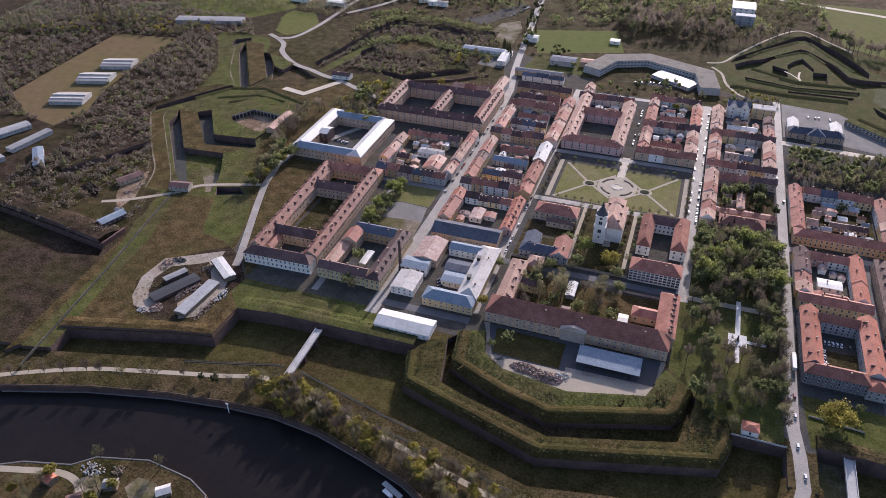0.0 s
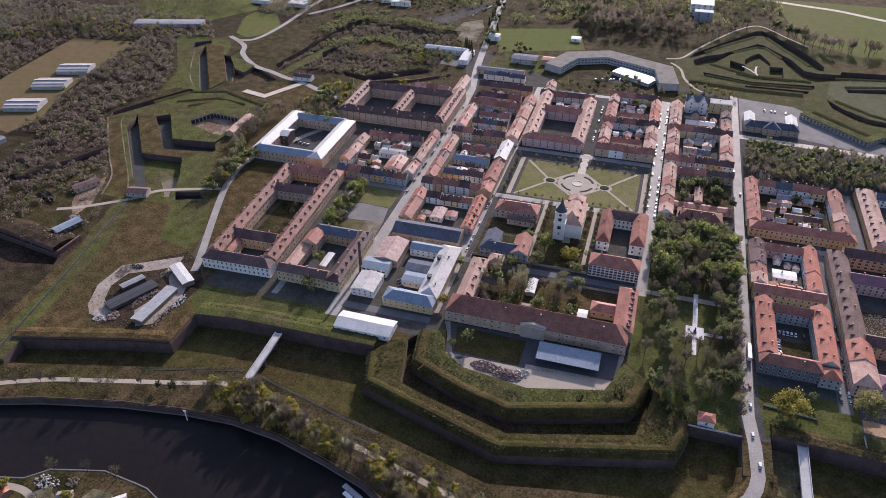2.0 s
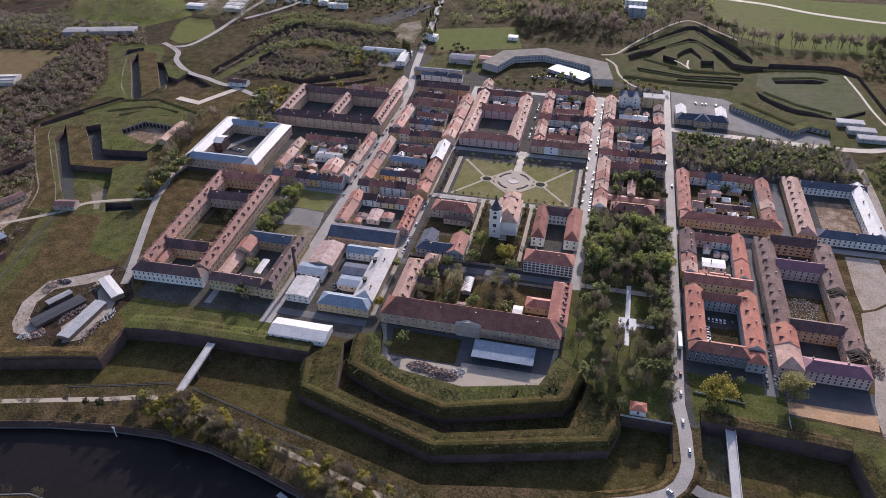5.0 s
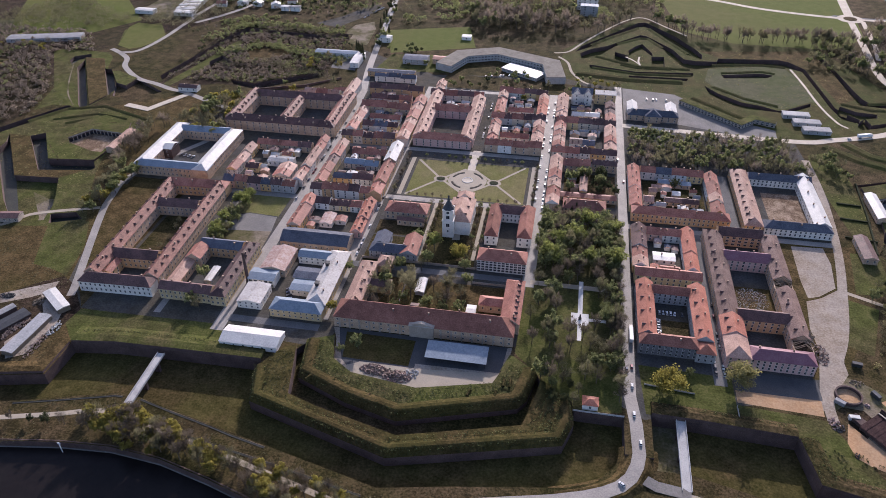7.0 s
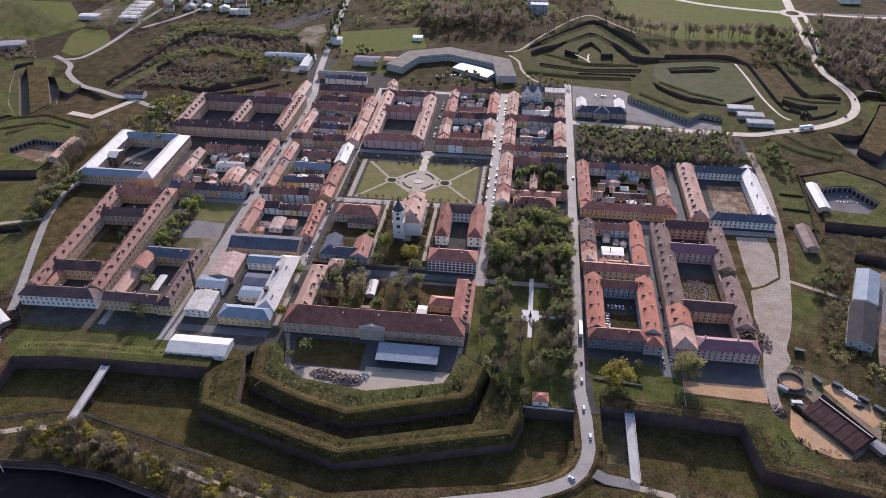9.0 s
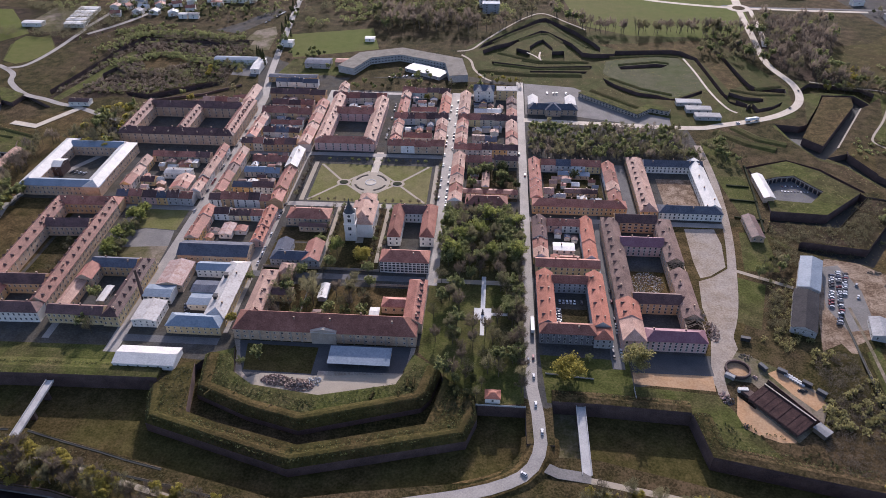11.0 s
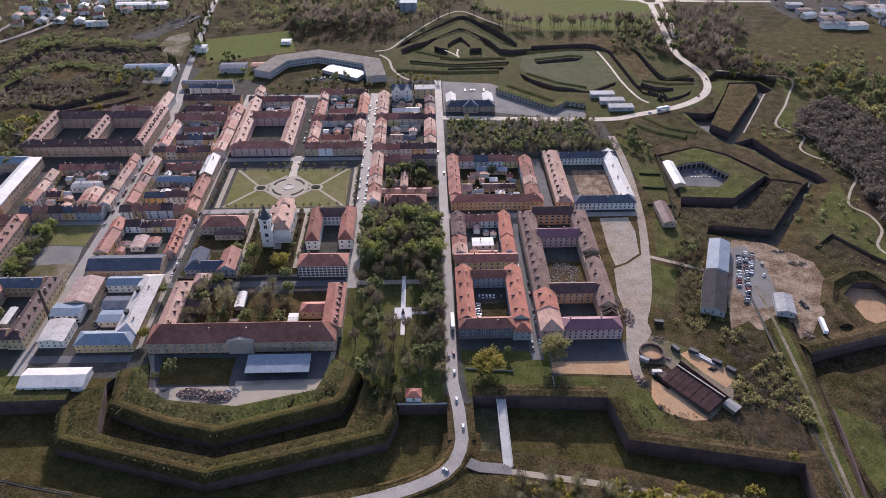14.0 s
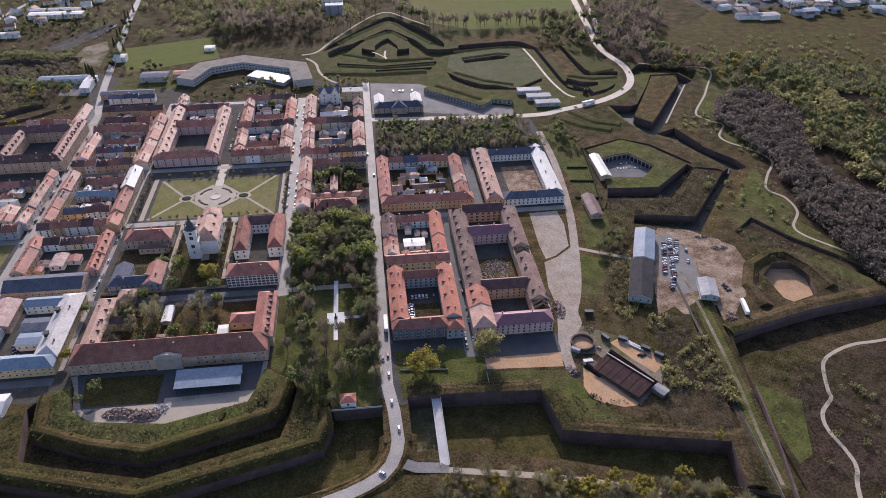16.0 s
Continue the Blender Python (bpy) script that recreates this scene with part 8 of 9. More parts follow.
# ---- woods, scrub and tufts: many small plants in one mesh ----
def thicket(name, spots, per, size, leaf, label, seed, rise=1.0, twiggy=False):
    """spots: (x, y, z, radius). Every plant is a heap of small leaves or twigs round its spot."""
    rs = np.random.RandomState(seed)
    S = np.array(spots, float)
    n = len(S)
    c = np.repeat(S, per, 0)
    d = rs.normal(size=(n * per, 3))
    d /= np.linalg.norm(d, axis=1, keepdims=True)
    d[:, 2] = np.abs(d[:, 2]) * rise
    p = c[:, :3] + d * (c[:, 3:4] * rs.rand(n * per, 1) ** 0.35)
    u = rs.normal(size=(n * per, 3))
    u /= np.linalg.norm(u, axis=1, keepdims=True)
    v = np.cross(u, rs.normal(size=(n * per, 3)))
    v /= np.linalg.norm(v, axis=1, keepdims=True)
    k = size * (0.5 + 0.8 * rs.rand(n * per, 1)) * np.clip(c[:, 3:4] / 3.0, 0.45, 1.6)
    if twiggy:
        u[:, 2] = np.abs(u[:, 2]) + 0.2
        verts = np.stack([p - v * k * 0.15, p + v * k * 0.15, p + u * k * 2.2], 1).reshape(-1, 3)
        q = 3
    else:
        verts = np.stack([p - u * k * 1.15, p + u * k * 0.6 - v * k * 0.95, p + u * k * 0.6 + v * k * 0.95], 1).reshape(-1, 3)
        q = 3
    me = bpy.data.meshes.new(name)
    m = n * per
    me.vertices.add(m * q)
    me.vertices.foreach_set("co", verts.ravel())
    me.loops.add(m * q)
    me.loops.foreach_set("vertex_index", np.arange(m * q))
    me.polygons.add(m)
    me.polygons.foreach_set("loop_start", np.arange(0, m * q, q))
    me.materials.append(leaf)
    me.update(calc_edges=True)
    me.validate()
    return tagged(new(name, me), label, name.replace("_", " "), "", "stuff")


def spots_in(poly, n, seed, r0, r1, z=0.0, avoid=(), clump=0.0, lift=0.3, level=-0.05):
    rng = random.Random(seed)
    out = []
    for p in scatter(poly, n, rng, 0, avoid):
        if clump and noise.noise(Vector((p[0] * clump, p[1] * clump, seed))) < level:
            continue
        r = rng.uniform(r0, r1)
        out.append((*p, (z + ground_at(*p)[1] if 0 <= z < 2 else z) + r * lift, r))
    return out


WEST = [(-900, -330), (-375, -215), (-380, -130), (-508, 0), (-494, 40), (-478, 72), (-462, 104), (-520, 240), (-560, 300), (-900, 320)]
thicket("scrub", spots_in(WEST, 5600, 31, 1.8, 4.6, 0, WEST_AVOID, 0.02, 0.3, -0.5), 30, 0.62, TWIG_DARK, "brown budding scrub on rough ground", 31, 1.2)
thicket("scrub", spots_in(WEST, 3400, 32, 1.2, 3.2, 0, WEST_AVOID, 0.02, 0.3, 0.0), 26, 0.7, LEAF_GREEN, "green spring scrub on rough ground", 32)
NW = [(-388, 169), (-382, 221), (-376, 311), (-365, 371), (-247, 357), (-211, 349), (-208, 268), (-207, 217), (-274, 169), (-327, 174)]
thicket("scrub", spots_in(NW, 1500, 33, 1.2, 3.4, 0, NW_AVOID, 0.03, 0.3, -0.3), 34, 0.65, TWIG_DARK, "dark scrub on overgrown earthworks", 33, 1.0)
thicket("scrub", spots_in(NW, 1000, 34, 1.2, 2.8, 0, NW_AVOID, 0.03), 40, 0.5, LEAF_GREEN, "green scrub on overgrown earthworks", 34)
DARK_WOOD = [(519, 140), (560, 165), (590, 100), (560, 30), (545, -10), (560, -60), (640, -150), (620, -300), (540, -260), (505, -190), (497, -100), (500, -50), (512, 0), (502, 40), (495, 100)]
thicket("wood", spots_in(DARK_WOOD, 2300, 35, 3.0, 6.0, 1.5), 64, 0.55, TWIG_WOOD, "bare dark brown wood beyond the ditch", 35, 1.3)
YELLOW_WOOD = [(560, 170), (650, 175), (660, 90), (640, -20), (680, -140), (640, -150), (575, -50), (560, 30), (592, 100)]
thicket("wood", spots_in(YELLOW_WOOD, 900, 36, 3.0, 5.5, 1.5, ([(640, 44), (697, 42), (648, -26), (594, -22)],), 0.02, 0.3, -0.3), 50, 0.7, LEAF_OLIVE, "wood in young yellow-green leaf", 36, 1.3)
EAST_FAR = [(640, 170), (1000, 170), (1100, -100), (900, -300), (660, -160), (660, 60)]
thicket("wood", spots_in(EAST_FAR, 1500, 49, 2.5, 5.5, 1, ([(640, 44), (697, 42), (648, -26), (594, -22)],), 0.012, 0.3, 0.05), 44, 0.7, LEAF_OLIVE, "scattered willows on damp meadows", 49, 1.2)
NORTH = [(560, 190), (560, 150), (800, 130), (900, 200), (760, 200), (600, 236)]
thicket("wood", spots_in(NORTH, 350, 37, 3.0, 6.0, 1), 60, 0.6, LEAF_GREEN, "wood in young leaf beside meadows", 37, 1.2)
thicket("wood", spots_in(NORTH, 350, 38, 3.0, 6.0, 1), 60, 0.9, TWIG, "budding brown wood beside meadows", 38, 1.2, True)
FAR = [(-60, 395), (200, 470), (215, 700), (-200, 700), (-180, 540), (-150, 400)]
thicket("wood", spots_in(FAR, 700, 39, 3.0, 6.0, 1, ([(76, 500), (118, 500), (118, 546), (76, 546)],), 0.008), 60, 0.6, LEAF_GREEN, "far wood in young leaf", 39, 1.2)
thicket("wood", spots_in(FAR, 800, 40, 3.0, 6.0, 1, ([(76, 500), (118, 500), (118, 546), (76, 546)],), 0.008), 60, 0.9, TWIG, "far budding brown wood", 40, 1.2, True)
WFAR = [(-1000, 300), (-560, 310), (-530, 360), (-450, 330), (-400, 420), (-500, 470), (-1000, 600)]
thicket("wood", spots_in(WFAR, 3000, 41, 2.5, 5.5, 1, (), 0.01), 44, 0.8, TWIG, "far brown wood and hedges", 41, 1.2, True)
MISC = [(-560, 460), (-200, 450), (-200, 720), (-600, 720)]
thicket("wood", spots_in(MISC, 500, 42, 2.0, 4.5, 1), 46, 0.6, LEAF_GREEN, "garden trees among far houses", 42, 1.2)
thicket("scrub", spots_in([(318, -196), (345, -200), (345, -257), (336, -300), (306, -296), (300, -276), (316, -246), (318, -230)], 620, 43, 0.9, 2.6), 46, 0.6, TWIG_WOOD, "dark thorny scrub on the rampart", 43, 1.0, True)
thicket("scrub", spots_in([(300, -200), (326, -190), (332, -120), (314, -120), (306, -160), (290, -190)], 150, 53, 0.8, 2.4, 0, (), 0.03), 46, 0.5, LEAF_OLIVE, "green and brown scrub beside the warehouses", 53)
thicket("scrub", spots_in([(236, -286), (290, -296), (330, -306), (300, -280), (262, -262), (236, -262)], 150, 54, 0.4, 1.3, 0, (), 0.04), 30, 0.5, LEAF_DARK, "low dark bushes on the rampart", 54)
thicket("scrub", spots_in([(345, -75), (389, -88), (440, -26), (425, -14), (392, -48), (350, -44)], 240, 44, 1.0, 2.8), 46, 0.6, TWIG, "pale brown scrub on the outwork", 44, 1.0, True)
thicket("scrub", spots_in([(362, -285), (520, -225), (560, -330), (420, -380), (372, -345)], 200, 45, 1.0, 3.2, 0, (), 0.02), 46, 0.5, LEAF_GREEN, "loose green scrub on rough grass", 45)
thicket("scrub", spots_in([(400, -120), (490, -100), (500, -180), (460, -200), (405, -195)], 60, 46, 0.8, 2.2, 0, (), 0.03), 40, 0.5, LEAF_GREEN, "low green scrub round the pit", 46)
thicket("scrub", spots_in([(560, 330), (880, 320), (760, 180), (570, 220)], 120, 47, 2, 4, 0), 50, 0.6, LEAF_GREEN, "loose green hedges between meadows", 47)
thicket("scrub", spots_in([(-345, -220), (-300, -205), (-262, -196), (-300, -110), (-352, -165)], 110, 48, 0.6, 1.6), 36, 0.5, TWIG, "low brown scrub on a bank", 48, 1.0, True)
# tufts on the bastions
TUFT = []
for k, (pts, w, z) in enumerate(((INNER[:8], 19, 3.4), (OUTER[1:9], 11, 2.5), (SCARP_W[3:], 12, 2.0), (SCARP_E[:5], 10, 2.0), (SCARP_E[4:], 14, 1.5))):
    rng = random.Random(60 + k)
    for a, b2 in zip(pts, pts[1:]):
        L = (Vector(b2) - Vector(a)).length
        d = (Vector(b2) - Vector(a)) / L
        for _ in range(int(L * w * 0.5)):
            p = Vector(a) + d * rng.uniform(0, L) + Vector((-d.y, d.x)) * rng.uniform(0.5, w)
            TUFT.append((p.x, p.y, z, rng.uniform(0.35, 1.0)))
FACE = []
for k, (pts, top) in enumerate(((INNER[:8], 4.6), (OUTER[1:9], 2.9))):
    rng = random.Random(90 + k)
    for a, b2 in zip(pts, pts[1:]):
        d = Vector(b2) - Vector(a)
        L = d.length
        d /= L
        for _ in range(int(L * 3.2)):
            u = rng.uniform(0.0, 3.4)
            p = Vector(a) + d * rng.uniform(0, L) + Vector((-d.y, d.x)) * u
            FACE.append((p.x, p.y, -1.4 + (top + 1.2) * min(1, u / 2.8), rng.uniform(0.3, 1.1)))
for k, (poly, leaf) in enumerate((([(-98, -257), (-86, -240), (-77, -242), (-70, -275), (-91, -281)], TWIG), ([(-98, -257), (-86, -240), (-77, -242), (-70, -275), (-91, -281)], LEAF_DARK), ([(82, -258), (76, -276), (98, -283), (103, -267), (101, -252), (85, -241)], LEAF_GREEN), ([(82, -258), (76, -276), (98, -283), (103, -267), (101, -252), (85, -241)], LEAF_DARK))):
    thicket("grass_tufts", spots_in(poly, 190, 190 + k, 0.3, 0.8, 2.1, (), 0, 0.1), 9, 0.45, leaf, "rough tussocks on the bastion flank", 190 + k, 0.6)
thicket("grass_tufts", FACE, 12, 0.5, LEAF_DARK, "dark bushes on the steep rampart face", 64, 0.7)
thicket("grass_tufts", TUFT[::3], 9, 0.5, LEAF_DARK, "dark coarse tufts on the rampart tops", 62, 0.6)
thicket("grass_tufts", TUFT[1::3], 9, 0.45, LEAF_GREEN, "rough grass tufts on the rampart tops", 61, 0.6)
thicket("grass_tufts", TUFT[2::3], 9, 0.45, LEAF_DARK, "dark grass tufts on the rampart tops", 63, 0.6)

for k, (pts, w) in enumerate((([(-330, 222), (-285, 240), (-225, 212), (-200, 198)], 14), ([(-360, 258), (-300, 294), (-240, 270), (-190, 258)], 16), ([(-330, 340), (-270, 356), (-215, 330)], 18), ([(-390, 300), (-372, 350), (-330, 372), (-230, 352)], 14))):
    rng, rows = random.Random(80 + k), []
    for a, b2 in zip(pts, pts[1:]):
        L = (Vector(b2) - Vector(a)).length
        for _ in range(int(L * 1.6)):
            p = Vector(a).lerp(Vector(b2), rng.random()) + Vector((rng.uniform(-w, w), rng.uniform(-w, w) * 0.5))
            r = rng.uniform(1.2, 3.0)
            rows.append((p.x, p.y, 2.5, r))
    thicket("scrub", rows, 36, 0.7, LEAF_GREEN if k % 2 else TWIG, "pale spring scrub on old earthworks", 80 + k, 1.0, k % 2 == 0)

# rough growth on the eastern glacis and along old ditches
for k, (poly, n, leaf, tw, lab) in enumerate((([(430, -10), (500, -20), (478, -100), (440, -80), (410, -60)], 50, LEAF_GREEN, False, "low green scrub on the glacis"), ([(400, -92), (440, -100), (470, -150), (498, -195), (470, -205), (458, -160), (420, -130)], 220, TWIG, True, "pale dry scrub along the ditch"),
                                             ([(362, -240), (420, -252), (408, -290), (372, -300), (352, -262)], 130, TWIG, True, "pale dry scrub on rough grass"), ([(400, -330), (560, -250), (600, -330), (430, -420)], 700, TWIG_WOOD, True, "bare brown thicket beside the path"),
                                             ([(345, -35), (395, -44), (430, 6), (444, -2), (460, -8), (402, -86), (350, -72)], 260, TWIG, True, "pale brown scrub on the outwork"), ([(311, -132), (329, -139), (312, -182), (294, -182)], 150, TWIG, True, "pale brown scrub behind the warehouses"), ([(336, -45), (353, -67), (334, -125), (308, -124), (328, -95)], 160, TWIG, True, "pale brown scrub beside the ditch"), ([(318, -196), (350, -200), (352, -285), (300, -290), (312, -240)], 360, LEAF_OLIVE, False, "green scrub behind the warehouses"),
                                             ([(440, 75), (520, -10), (545, 30), (500, 110), (470, 130)], 110, LEAF_GREEN, False, "loose green scrub beyond the ditch"), ([(-500, 10), (-440, 100), (-520, 200), (-560, 120)], 200, TWIG, True, "pale brown scrub above the ditch"),
                                             ([(-345, 175), (-200, 215), (-210, 260), (-300, 280), (-350, 250)], 500, TWIG_DARK, True, "dark bare scrub on overgrown earthworks"), ([(-430, 360), (-250, 350), (-200, 310), (-230, 380), (-360, 410)], 420, LEAF_GREEN, False, "green scrub on overgrown earthworks"))):
    thicket("scrub", spots_in(poly, n, 120 + k, 0.8, 3.2, 0, NW_AVOID, 0.03, 0.3, -0.1), 40, 0.75, leaf, lab, 120 + k, 1.0, tw)

# low tussocks that break up the open grass
for k, (poly, n, leaf, lab) in enumerate((([(-352, -335), (-262, -200), (-345, -150), (-372, -190)], 900, TWIG, "dry tussocks on rough pasture"), ([(-335, -310), (-230, -286), (-228, -257), (-300, -250)], 420, TWIG, "dry tussocks behind the scarp"), ([(310, 60), (440, 60), (500, -10), (470, -180), (400, -100), (330, -60)], 900, LEAF_OLIVE, "green tussocks on the outworks"),
                                          ([(340, -250), (420, -250), (520, -230), (520, -420), (350, -400)], 1100, TWIG, "dry tussocks on rough grass"), ([(-500, 0), (-400, 100), (-330, 60), (-345, -120)], 700, LEAF_OLIVE, "green tussocks on the ravelin"), ([(90, 250), (100, 350), (168, 460), (240, 370), (380, 390), (430, 230), (370, 160), (300, 190)], 1100, LEAF_OLIVE, "green tussocks on the crown work"),
                                          ([(-330, -336), (-231, -310), (-176, -294), (-160, -295), (-93, -311), (-16, -329), (0, -333), (40, -325), (100, -317), (100, -328), (0, -348), (-100, -326), (-330, -350)], 700, TWIG, "dry tussocks outside the moat"), ([(460, 130), (540, 260), (900, 150), (900, 300), (520, 420)], 500, LEAF_OLIVE, "tussocks on damp meadows"))):
    thicket("grass_tufts", spots_in(poly, n, 160 + k, 0.4, 1.3, -3 if k == 6 else 0, (), 0.03, 0.1, -0.2), 9, 0.5, leaf, lab, 160 + k, 0.5)

# ---- vehicles ----
def car_meshes():
    g = Geo()
    low = [(-2.1, -0.85), (2.1, -0.85), (2.1, 0.85), (-2.1, 0.85)]
    g.solid([(x * 0.97, y * 0.95, 0.28) for x, y in low], [(x, y, 0.6) for x, y in low], bottom=True)
    g.solid([(x, y, 0.6) for x, y in low], [(x * 0.95, y * 0.93, 0.92) for x, y in low])
    g.solid([(-1.35, -0.6, 1.42), (0.55, -0.6, 1.42), (0.55, 0.6, 1.42), (-1.35, 0.6, 1.42)], [(-1.3, -0.55, 1.47), (0.5, -0.55, 1.47), (0.5, 0.55, 1.47), (-1.3, 0.55, 1.47)])
    body = g.mesh("body", [PAINT])
    g = Geo()
    g.solid([(-1.85, -0.78, 0.92), (1.05, -0.78, 0.92), (1.05, 0.78, 0.92), (-1.85, 0.78, 0.92)], [(-1.35, -0.6, 1.42), (0.55, -0.6, 1.42), (0.55, 0.6, 1.42), (-1.35, 0.6, 1.42)])
    glass = g.mesh("glasshouse", [GLASS])
    g = Geo()
    ring = [(0.32 * math.cos(k * math.pi / 5), 0.32 * math.sin(k * math.pi / 5)) for k in range(10)]
    g.solid([(x, -0.1, z) for x, z in ring], [(x, 0.1, z) for x, z in ring], bottom=True)
    w = Geo()
    for dx in (-1.3, 1.3):
        for dy in (-0.78, 0.78):
            w.solid([(x + dx, dy - 0.1, z + 0.32) for x, z in ring], [(x + dx, dy + 0.1, z + 0.32) for x, z in ring], bottom=True)
    return body, glass, g.mesh("wheel", [RUBBER]), w.mesh("running_gear", [RUBBER])


CAR = car_meshes()


def car(x, y, z=0.1, rz=90, group="parked cars", label="parked car with dark windows"):
    r = thing("car", x, y, z, label, "car", group)
    part("body", CAR[0], None, r)
    part("glasshouse", CAR[1], None, r)
    if y < -60:
        for dx in (-1.3, 1.3):
            for dy in (-0.78, 0.78):
                part("wheel", CAR[2], None, r).location = (dx, dy, 0.32)
    else:
        part("running_gear", CAR[3], None, r)
    r.rotation_euler = (0, 0, radians(rz))


def parked(a, b, n, fill=0.7, rz=90, seed=0, z=0.1, group="parked cars"):
    rng = random.Random(seed)
    for k in range(n):
        if rng.random() < fill:
            u = (k + 0.5) / n
            car(a[0] + (b[0] - a[0]) * u, a[1] + (b[1] - a[1]) * u, z, rz + rng.uniform(-3, 3) + rng.choice((0, 180)), group)


parked((69.5, -40), (69.5, 180), 34, 0.5, 90, 1)
parked((63, -40), (63, 180), 34, 0.4, 90, 2)
parked((-74.5, -30), (-74.5, 180), 34, 0.45, 90, 3)
parked((-67.5, -130), (-67.5, -40), 14, 0.5, 90, 4)
parked((-141.5, -100), (-141.5, 160), 40, 0.3, 90, 5)
parked((191, -215), (191, -120), 16, 0.8, 90, 6)
parked((196, -215), (196, -140), 12, 0.35, 90, 7)
parked((157.5, -190), (157.5, -165), 9, 0.9, 0, 8)
parked((158, -158), (176, -158), 7, 0.8, 90, 9)
parked((-190, -190), (-190, -110), 14, 0.7, 90, 10)
parked((365, 14), (390, 14), 9, 0.9, 80, 11, -4.95)
parked((368, 22), (390, 24), 8, 0.9, 80, 12, -4.95)
parked((369, -108), (356, -150), 14, 0.85, 10, 13)
parked((363, -112), (349, -152), 12, 0.7, 10, 14)
parked((374, -110), (362, -140), 11, 0.9, 10, 31)
parked((357, -150), (345, -176), 9, 0.8, 10, 32)
parked((380, -112), (372, -140), 8, 0.5, 60, 33)
parked((148, 205), (190, 205), 12, 0.5, 90, 34)
parked((-212, 420), (-196, 470), 12, 0.7, 60, 35)
parked((-20, 238), (34, 252), 16, 0.8, 75, 15)
parked((-280, 0), (-250, -5), 7, 0.6, 60, 16)
parked((2.5, 62), (2.5, 180), 18, 0.45, 90, 17)
parked((-105, -176), (-100, -190), 4, 0.8, 20, 18)
for x, y, rz, z in ((138.5, -232, 90, 0.1), (139, -255, 90, 0.1), (135.5, -218, -90, 0.1), (138.8, -215, 90, 0.1), (142, -276, 90, 0.1), (134, 60, 90, 0.1), (138.6, 20, 90, 0.1), (131, -305, 140, -1.2), (449, 230, 80, 0.2), (425, 183, 45, 0.2), (360, 142, 15, 0.2)):
    car(x, y, z, rz, "cars on the road", "car on the road with dark windows")


def truck(x, y, rz, z=0.1):
    r = thing("truck", x, y, z, "articulated lorry with a long white box trailer", "truck")
    g = Geo()
    g.box(-8.0, -1.25, 1.1, 5.0, 1.25, 3.9)
    part("trailer", g.mesh("trailer", [CURTAIN]), None, r)
    g = Geo()
    g.solid([(5.4, -1.2, 0.6), (7.8, -1.2, 0.6), (7.8, 1.2, 0.6), (5.4, 1.2, 0.6)], [(5.4, -1.2, 2.4), (7.7, -1.2, 2.2), (7.7, 1.2, 2.2), (5.4, 1.2, 2.4)], bottom=True)
    g.solid([(5.4, -1.2, 2.4), (7.7, -1.2, 2.2), (7.7, 1.2, 2.2), (5.4, 1.2, 2.4)], [(5.5, -1.1, 3.5), (7.3, -1.1, 3.4), (7.3, 1.1, 3.4), (5.5, 1.1, 3.5)])
    part("cab", g.mesh("cab", [PL_WHITE]), None, r)
    g = Geo()
    g.box(-7.5, -0.5, 0.6, 6, 0.5, 1.1)
    part("chassis", g.mesh("chassis", [IRON]), None, r)
    for dx in (-6.5, -5.2, -3.9, 4.2, 6.8):
        for dy in (-1.1, 1.1):
            w = part("wheel", CAR[2], None, r)
            w.location, w.scale = (dx, dy, 0.5), (1.55, 1.5, 1.55)
    r.rotation_euler = (0, 0, radians(rz))


truck(139, -185, 90)
truck(376, 149, 20, 0.2)


# ---- heaps and small things ----
def heap(name, x, y, rx, ry, h, n, mat, label, seed, size=0.7, z=0.0):
    """A pile of broken pieces in one mesh."""
    rng = random.Random(seed)
    g = Geo()
    for _ in range(n):
        a, r = rng.uniform(0, 6.28), math.sqrt(rng.random())
        px, py = rx * r * math.cos(a), ry * r * math.sin(a)
        pz = h * (1 - r) * rng.random()
        s = size * rng.uniform(0.4, 1.4)
        m = Euler((rng.uniform(0, 3), rng.uniform(0, 3), rng.uniform(0, 3))).to_matrix()
        q = [Vector((px, py, pz)) + m @ Vector((sx * s, sy * s * 0.7, sz * s * 0.5)) for sz in (-1, 1) for sx, sy in ((-1, -1), (1, -1), (1, 1), (-1, 1))]
        g.solid(q[:4], q[4:], bottom=True)
    return single(name, g, [mat], label, "heap", (x, y, z), kind="stuff")


heap("rubble_heap", -23, -245.5, 9, 4.5, 2.8, 240, RUBBLE, "heap of broken brick and stone", 1, 0.55)
heap("rubble_heap", -7, -249, 10, 5, 3.2, 240, RUBBLE, "heap of broken brick and stone", 26, 0.6)
heap("rubble_heap", 2, -245, 5, 4, 2.0, 60, CONCRETE, "heap of pale broken concrete", 27, 0.5)
heap("rubble_heap", -15, -247, 12, 4, 2.4, 70, WOOD, "broken timber on a rubble heap", 28, 0.6)
heap("rubble_heap", 260, -182, 5, 10, 1.2, 170, RUBBLE, "heap of building rubble beside the ruin", 2, 0.5)
heap("scrap_heap", 254, -241, 3.4, 5.5, 1.0, 60, RUST, "rusty scrap and stone beside a road", 3, 0.42)
heap("scrap_heap", 256, -244, 3.2, 3.6, 1.1, 60, IRON, "dark machine scrap beside a road", 23, 0.45)
heap("scrap_heap", 261, -263.5, 1.8, 2.2, 0.9, 22, IRON, "small dark scrap pile on sand", 24, 0.4)
heap("rubble_heap", 224, -132, 13, 13, 0.6, 420, CONCRETE, "pale broken debris in a derelict court", 4, 0.3)
heap("rubble_heap", 226, -128, 10, 9, 0.5, 200, RUBBLE, "brick debris in a derelict court", 25, 0.35)
